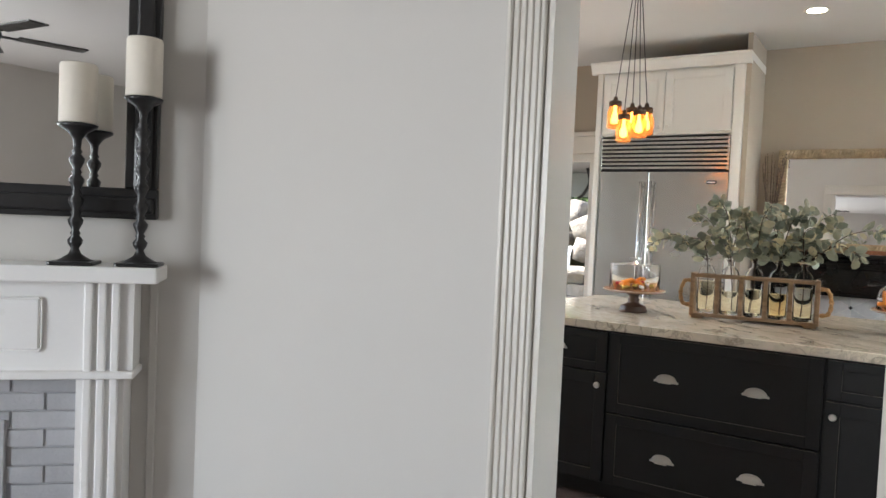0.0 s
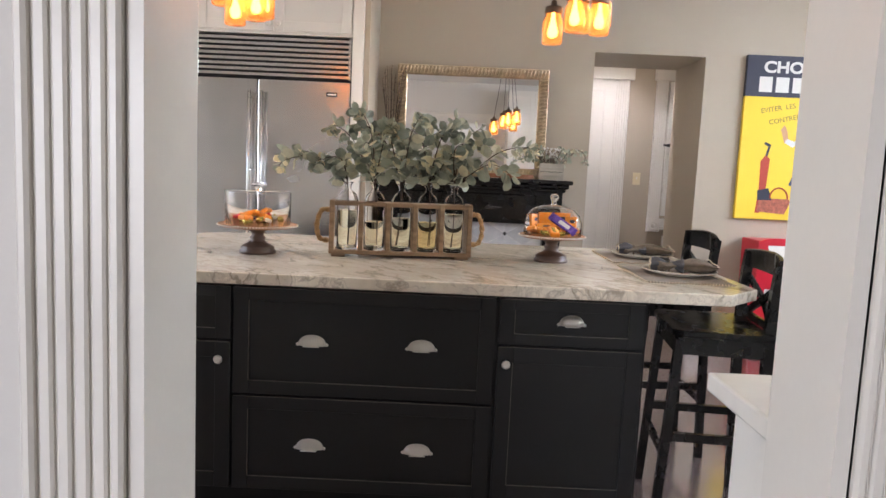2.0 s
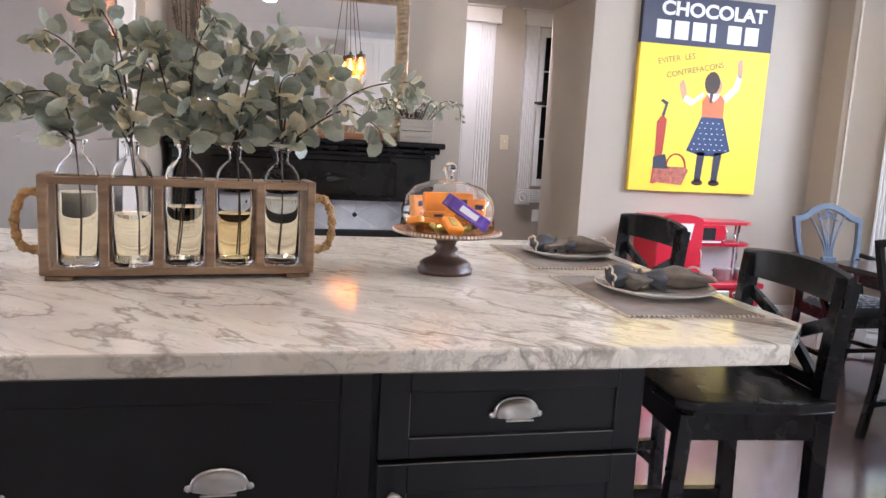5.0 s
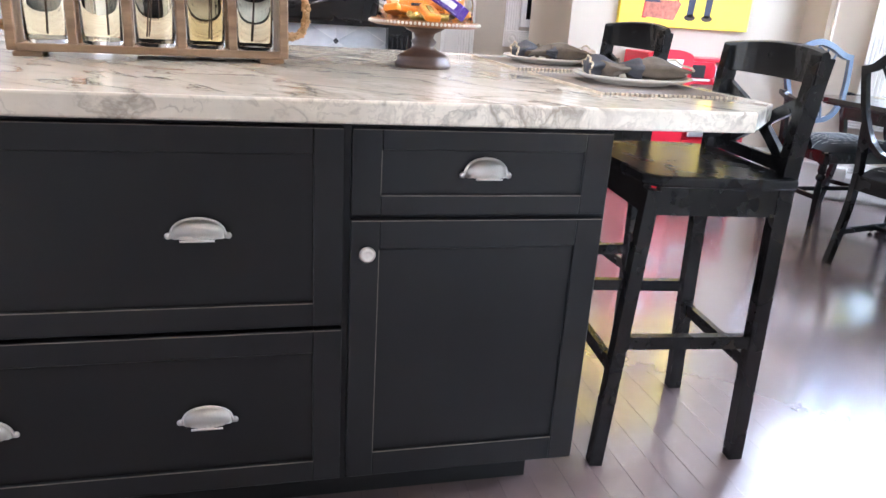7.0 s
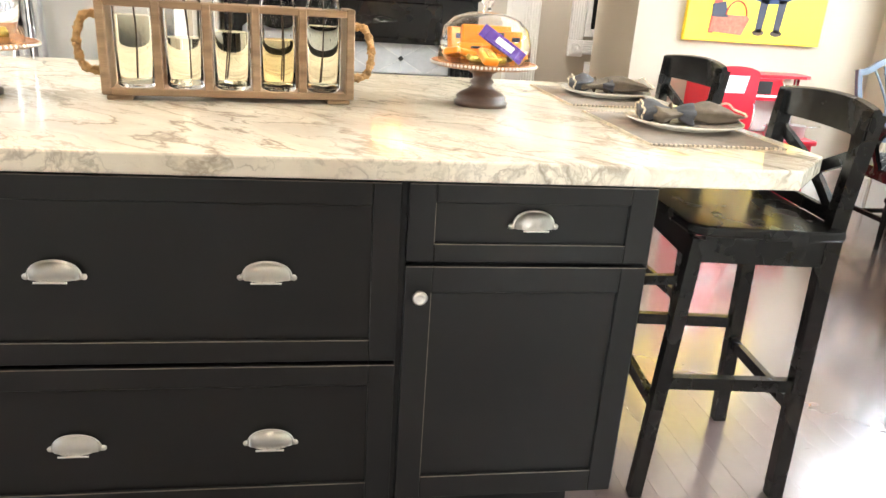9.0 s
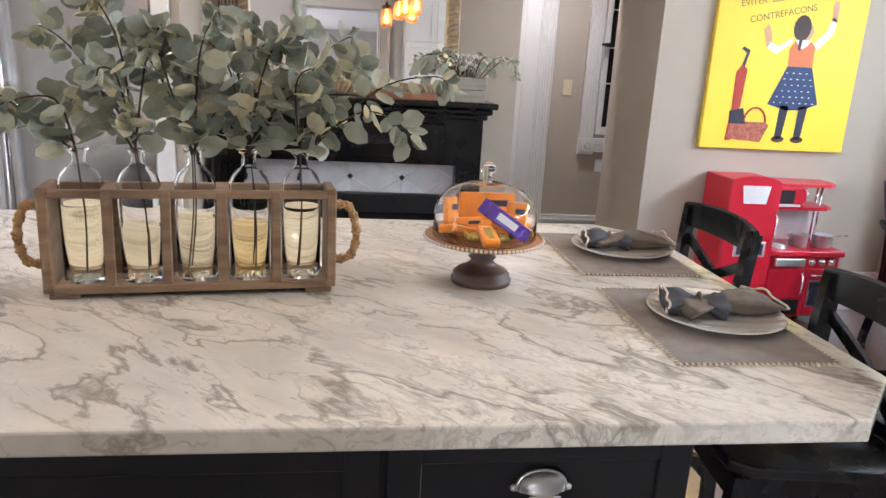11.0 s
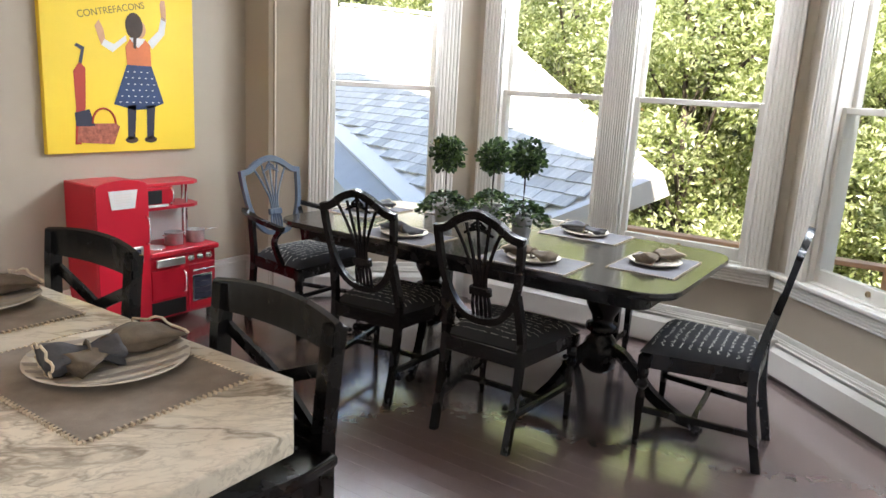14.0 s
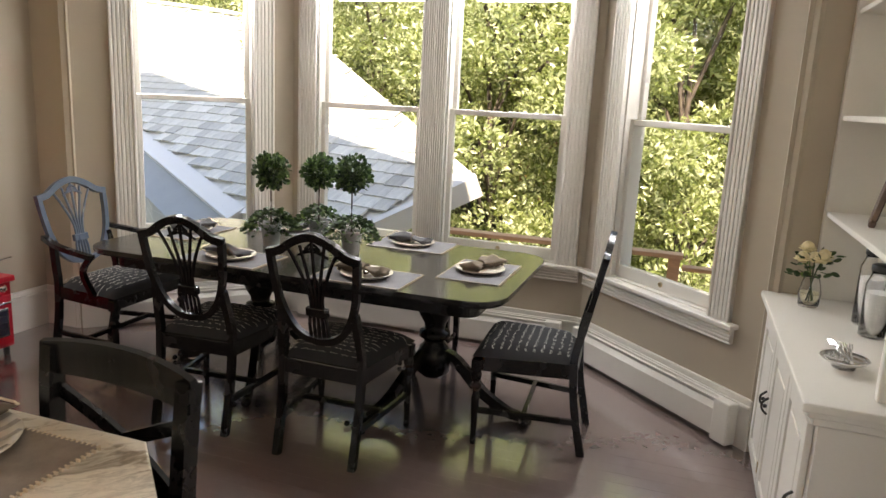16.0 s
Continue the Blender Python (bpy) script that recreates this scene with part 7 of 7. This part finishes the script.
for k, (x, w, s0) in enumerate(shingles[:290]):
    ob = new("shingle", shared[k % 6])
    ob.parent = roof
    ob.matrix_basis = Matrix.Translation((x, s0, 0.0)) @ Matrix.Diagonal((w, 1, 1, 1))
bm = BM()
for x, w, s0 in shingles[290:]:
    box(bm, 0, w, -0.06, 0.235, 0, 0.019, m=pose(x, s0, 0.020, -4.8, 0, rg.uniform(-0.6, 0.6)))
tagged(part("far_shingles", bm, "slate", roof), kind="stuff")
bm = BM()


def rake(bm, a, b, wide, up, z0=-0.16, z1=0.03):
    d = Vector((b[0] - a[0], b[1] - a[1]))
    L, ang = d.length, math.degrees(math.atan2(d.y, d.x))
    box(bm, 0, L, -wide, 0.0, z0, z1, m=pose(a[0], a[1], up, 0, 0, ang))


rake(bm, (0.0, 0.0), (4.4, 1.25), 0.26, 0.0)
rake(bm, (4.4, 1.25), (14.0, 4.0), 0.26, 0.0)
part("fascia", bm, "white", nh)
bm = BM()
rake(bm, (-2.8, 1.26), (-2.05, 0.25), 0.10, 0.0, -0.25, 0.02)
rake(bm, (-2.05, 0.25), (0.0, 0.0), 0.10, 0.0, -0.25, 0.02)
part("gutter", bm, "white", nh)
bm = BM()
ridge = curve_pts([(2.45, 4.18, 0.03), (6.4, 5.6, 0.03), (14.0, 7.2, 0.03)], 60)
for a, b in zip(ridge, ridge[1:]):
    sweep(bm, [a, a + (b - a) * 1.2 + Vector((0, 0, 0.025))], 0.11, 0.03, up=(0, 0, 1), square=True)
part("ridge_cap", bm, "slate", nh)
# walls under the eaves, upright in the world
inv = RM.inverted()
bm = BM()
for p, q in (((7.74, 10.42, 0), (10.2, 14.2, 0)), ((10.2, 14.2, 0), (17.0, 21.0, 0)), ((7.85, 7.9, 0), (7.74, 10.42, 0))):
    a, b = Vector(p), Vector(q)
    d = (b - a)
    ang = math.degrees(math.atan2(d.y, d.x))
    z_top = -0.05 if q[0] < 10.0 or p[0] < 8 else 0.55
    for k in range(20):
        z = -3.5 + k * 0.18
        if z + 0.18 > z_top:
            break
        box(bm, 0, d.length, -0.14 if k % 2 else -0.15, 0.02, z, z + 0.172, m=inv @ pose(a.x + 0.15, a.y, 0, 0, 0, ang))
part("siding_wall", bm, "sidinggrey", nh)
bm = BM()
prism(bm, [(0.05, -0.05), (4.4, 1.0), (4.6, 0.55), (0.2, -0.75)], -0.10, -0.06)
part("gable_siding", bm, "sidinggrey", nh)

# ---- deck rail ----
dk = thing("deck_railing", "redwood deck railing with wire mesh panels", "railing", pose(0, 0, 0))
part("deck", box(BM(), 4.75, 6.75, 2.0, 7.9, -0.35, -0.22), "redwood", dk)
part("top_rail", box(BM(), 6.38, 6.52, 5.20, 7.6, 0.335, 0.375, 0.004), "redwood", dk)
part("post", box(BM(), 6.40, 6.50, 5.22, 5.32, -0.3, 0.335, 0.004), "redwood", dk)
part("post", box(BM(), 6.40, 6.50, 7.5, 7.6, -0.3, 0.335, 0.004), "redwood", dk)
part("top_rail", box(BM(), 6.40, 6.52, 2.6, 5.20, 0.235, 0.27, 0.004), "redwood", dk)
part("post", box(BM(), 6.40, 6.50, 2.6, 2.7, -0.3, 0.225, 0.004), "redwood", dk)
bm = BM()
for k in range(50):
    y = 2.7 + k * 0.1
    box(bm, 6.449, 6.452, y, y + 0.003, -0.22, 0.33 if y > 5.3 else 0.23)
for k in range(6):
    box(bm, 6.449, 6.452, 2.7, 7.5, -0.2 + k * 0.08, -0.197 + k * 0.08)
stuff(part("wire_mesh", bm, "iron", dk))


# ---- trees on the hillside ----
def leaf_mesh(name, centers, radii, per, size, seed, stretch=0.34):
    """Many kite-shaped folded leaves scattered over clumps, as one mesh."""
    r = np.random.RandomState(seed)
    C = np.repeat(np.array(centers), per, axis=0)
    R = np.repeat(np.array(radii), per)
    n = len(C)
    d = r.normal(size=(n, 3))
    d /= np.linalg.norm(d, axis=1)[:, None]
    p = C + d * (R * r.uniform(0.45, 1.05, n))[:, None] * np.array([1, 1, 0.8])
    ax = d * 0.6 + r.normal(size=(n, 3)) * 0.7 + np.array([0, 0, 0.15])
    ax /= np.linalg.norm(ax, axis=1)[:, None]
    sd = np.cross(ax, r.normal(size=(n, 3)))
    sd /= np.linalg.norm(sd, axis=1)[:, None]
    L = size * r.uniform(0.6, 1.3, n)
    nr = np.cross(ax, sd)
    w = L * stretch
    v = np.empty((n, 6, 3))
    v[:, 0] = p
    v[:, 1] = p + ax * (L * 0.45)[:, None] + sd * (w * 0.5)[:, None] + nr * (w * 0.12)[:, None]
    v[:, 2] = p + ax * L[:, None]
    v[:, 3] = p + ax * (L * 0.45)[:, None] - sd * (w * 0.5)[:, None] + nr * (w * 0.12)[:, None]
    v[:, 4] = p + ax * (L * 0.5)[:, None] - nr * (w * 0.06)[:, None]
    v = v[:, :5].reshape(-1, 3)
    b = np.arange(n) * 5
    faces = np.concatenate([np.stack([b, b + 1, b + 4], 1), np.stack([b + 1, b + 2, b + 4], 1), np.stack([b + 4, b + 2, b + 3], 1), np.stack([b, b + 4, b + 3], 1)])
    me = bpy.data.meshes.new(name)
    me.from_pydata(v.tolist(), [], faces.tolist())
    return me


def tree(x, y, z, h, spread, seed, per=130, size=0.24, mat="foliage", rust=False):
    rg = random.Random(seed)
    t = thing("tree", "dense evergreen tree with sunlit green leaves on the hillside", "tree", pose(x, y, z), "trees on the hillside")
    bm = BM()
    pts = curve_pts([(0, 0, -0.5), (rg.uniform(-0.2, 0.2), 0.1, h * 0.35), (rg.uniform(-0.4, 0.4), rg.uniform(-0.4, 0.4), h * 0.9)], 12)
    sweep(bm, pts, 0.07, seg=8, taper=[1.25 - 0.95 * i / len(pts) for i in range(len(pts))])
    centers, radii = [], []
    for k in range(72):
        a, f = rg.uniform(0, 6.283), rg.random()
        hh = h * (0.04 + 0.96 * f)
        rr = spread * math.sqrt(rg.random()) * (0.65 + 0.5 * math.sin(math.pi * min(1, f * 1.05)))
        c = (rr * math.cos(a), rr * math.sin(a), hh)
        centers.append(c)
        radii.append(rg.uniform(0.45, 0.95))
        if k % 3 == 0:
            sweep(bm, curve_pts([pts[min(len(pts) - 1, int(f * len(pts) * 0.8))], (c[0] * 0.5, c[1] * 0.5, hh * 0.9), c], 6), 0.03, seg=5)
    part("trunk", bm, "bark", t)
    me = leaf_mesh("crown", centers, radii, per, size, seed, 0.42)
    me.materials.append(M[mat])
    ob = stuff(new("crown", me))
    ob.parent = t
    if rust:
        me = leaf_mesh("dry_leaves", centers[:9], radii[:9], 40, size, seed + 5)
        me.materials.append(M["foliage_rust"])
        ob = stuff(new("dry_leaves", me))
        ob.parent = t
    return t


def hill(x, y):
    return -3.2 + max(0, x - 13.5) * 0.62


spots = [(12.2, 5.2, 7.5, 2.3), (13.0, 8.6, 8.0, 2.4), (12.6, 2.0, 7.5, 2.4), (14.6, 11.6, 8.5, 2.7), (16.0, 6.6, 9.0, 3.0), (16.0, 2.6, 9.0, 3.0), (18.5, 15.0, 9.0, 3.2), (17.5, 9.5, 10.0, 3.2),
         (22.0, 19.0, 9.5, 3.5), (22.0, 26.0, 9.5, 3.6), (22.0, 12.0, 10.0, 3.4), (20.0, 5.0, 10.0, 3.4), (14.0, -1.5, 8.0, 2.8), (24.0, 32.0, 9.0, 3.8)]
for k, (x, y, h, s) in enumerate(spots):
    tree(x, y, hill(x, y), h, s, 100 + k, 800 if x < 15 else 340, 0.115 if x < 15 else 0.19, "foliage", k % 3 == 1)

# ---- garden beyond the glass door ----
setting("patio", box(BM(), -14, 3.0, 8.95, 26, -0.4, -0.06), "rock", "pale stone garden patio", "patio")
gw = thing("garden_wall", "low rough pale stone garden wall below a waterfall", "stone wall", pose(0, 0, 0))
rg = random.Random(31)


def rough_stone(w, d, h, seed):
    """A squared stone with broken faces."""
    bm = box(BM(), -w / 2, w / 2, -d / 2, d / 2, -h / 2, h / 2)
    bmesh.ops.subdivide_edges(bm, edges=bm.edges[:], cuts=2, use_grid_fill=True)
    r2 = random.Random(seed)
    off = Vector((r2.random() * 50, r2.random() * 50, 0))
    for v in bm.verts:
        v.co *= 1 - 0.22 * (Vector((v.co.x / w, v.co.y / d, v.co.z / h)).length - 0.5)
        v.co += noise.noise_vector(v.co * 4 + off) * 0.05
    return bm


for r in range(4):
    x = -7.5 + 0.1 * (r % 2)
    while x < -2.4:
        w = rg.uniform(0.22, 0.52)
        part("stone", rough_stone(w, 0.4, 0.19, rg.randint(0, 999)), "rock", gw, "", pose(x + w / 2, 13.2 + 0.04 * r, 0.03 + r * 0.18, 0, 0, rg.uniform(-4, 4)))
        x += w * 0.97
for k in range(8):
    part("capstone", rough_stone(0.7, 0.6, 0.10, 200 + k), "rock", gw, "", pose(-7.2 + k * 0.66, 13.2, 0.70))
for k in range(22):
    x, y = -7.0 + (k % 11) * 0.42, 13.75 + 0.45 * (k // 11) + 0.15 * (k % 3)
    z = 0.82 + 0.30 * (k // 11) + 0.16 * ((k * 7) % 4)
    if abs(x + 4.55) < 0.42 and k < 11:
        continue
    tagged(part("boulder", rough_stone(rg.uniform(0.4, 0.75), 0.5, rg.uniform(0.26, 0.42), 300 + k), "rock", None, "", pose(x, y, z, rg.uniform(-15, 15), rg.uniform(-20, 20), rg.uniform(0, 360)), smooth=True), "broken grey-brown garden boulder beside the waterfall", "boulder", "boulders by the waterfall")
wf = BM()
for k in range(34):
    x = -4.85 + k * 0.018
    sweep(wf, curve_pts([(x, 13.80, 1.02 + 0.015 * (k % 3)), (x + 0.01, 13.62, 0.98), (x + 0.012 * (k % 4), 13.56, 0.70)], 8), 0.008 + 0.005 * (k % 3), seg=5)
tagged(part("waterfall", wf, material("white_falling_water", (0.75, 0.78, 0.80), rough=0.2, vary=0.1, scale=20), None), "thin white garden waterfall over dark rock", "waterfall", "", "stuff")
tagged(part("garden_bank", box(BM(), -9, -1.5, 13.85, 16.5, -0.06, 0.95), "earth"), "dark planted earth bank behind the waterfall", "bank", "", "structure")
for k, (x, y, z, s) in enumerate(((-5.4, 14.7, 1.0, 0.8), (-4.6, 14.9, 1.0, 0.85), (-3.7, 14.7, 1.0, 0.75), (-6.6, 15.0, 1.0, 1.0), (-2.9, 12.9, -0.05, 0.45), (-5.0, 15.8, 0.95, 1.2), (-3.4, 15.8, 0.95, 1.2), (-4.75, 12.7, -0.05, 0.3))):
    rgb = random.Random(60 + k)
    sh_ = thing("shrub", "light green garden shrub above the waterfall", "shrub", pose(x, y, z), "garden shrubs")
    cen = [(rgb.uniform(-s, s) * 0.6, rgb.uniform(-s, s) * 0.4, rgb.uniform(0.1, 1.5) * s) for q in range(16)]
    bm = BM()
    for c in cen:
        sweep(bm, [(0, 0, -0.06), (c[0] * 0.5, c[1] * 0.5, c[2] * 0.6), c], 0.012, seg=4)
    part("branches", bm, "bark", sh_)
    me = leaf_mesh("leaves", cen, [0.3 * s] * 16, 130, 0.11, 70 + k, 0.45)
    me.materials.append(M["foliage" if k % 2 == 0 else "green"])
    ob = stuff(new("leaves", me))
    ob.parent = sh_
for k, (x, y, h, s) in enumerate(((-7.5, 19.0, 7.0, 2.6), (-3.0, 19.5, 7.0, 2.6), (-11.0, 18.0, 7.0, 2.6))):
    tree(x, y, -0.06, h, s, 300 + k, 120, 0.22)
ev = thing("roof_eave", "grey painted eave with a curved bracket outside the glass door", "eave", pose(0, 0, 0))
part("soffit", box(BM(), -3.6, -1.2, 8.91, 10.3, 2.14, 2.20, m=pose(0, 8.9, 2.16, -7, 0, 0) @ pose(0, -8.9, -2.16)), "sidinggrey", ev)
part("fascia", box(BM(), -3.6, -1.2, 10.1, 10.16, 1.72, 1.98), "sidinggrey", ev)
bm = BM()
sweep(bm, curve_pts([(-2.55, 9.9, 2.02), (-2.5, 9.85, 1.86), (-2.55, 9.82, 1.74), (-2.6, 9.82, 1.70)], 12), 0.018, seg=8)
part("bracket", bm, "iron", ev)

# ---- unseen gable block above the bay, added to shade the neighbour's roof ----
bm = BM()
prism(bm, [(-2.2, 3.04), (5.7, 3.04), (13.4, 11.0), (14.2, 11.0), (14.2, 9.5), (11.4, 3.04)], 3.2, 4.9, Matrix(((0, 0, 1, 0), (1, 0, 0, 0), (0, 1, 0, 0), (0, 0, 0, 1))))
setting("house_roof", bm, "slate", "unseen slate block added to shade the neighbour's roof", "roof")

# ---- painted floor boards, last ----
fl = [o for o in scene.objects if o.name == "floor"][0]
bw = 0.0835
rg = random.Random(77)
x = -3.1
while x < 4.52:
    for y0, y1 in ((DN + 0.001, 9.16),):
        a, b = y0, y1
        if x > 3.54:
            a, b = x - 3.555 + 4.80, 12.45 - x
        if x > 0.9 and x < 2.75:
            b = 10.55
        cut = rg.uniform(a + 1.2, b - 1.2) if b - a > 3 else None
        for p, q in (((a, cut), (cut, b)) if cut else ((a, b),)):
            bm = box(BM(), 0, bw - 0.0005, p + 0.0004, q - 0.0004, -0.012, 0.0)
            part("board", bm, "floor", fl, "", pose(x, 0, 0))
    x += bw
x = -4.4
while x < 2.6:
    part("board", box(BM(), 0, 0.139, -1.7, DN, -0.012, 0.0), "floor", fl, "", pose(x, 0, 0))
    x += 0.1405
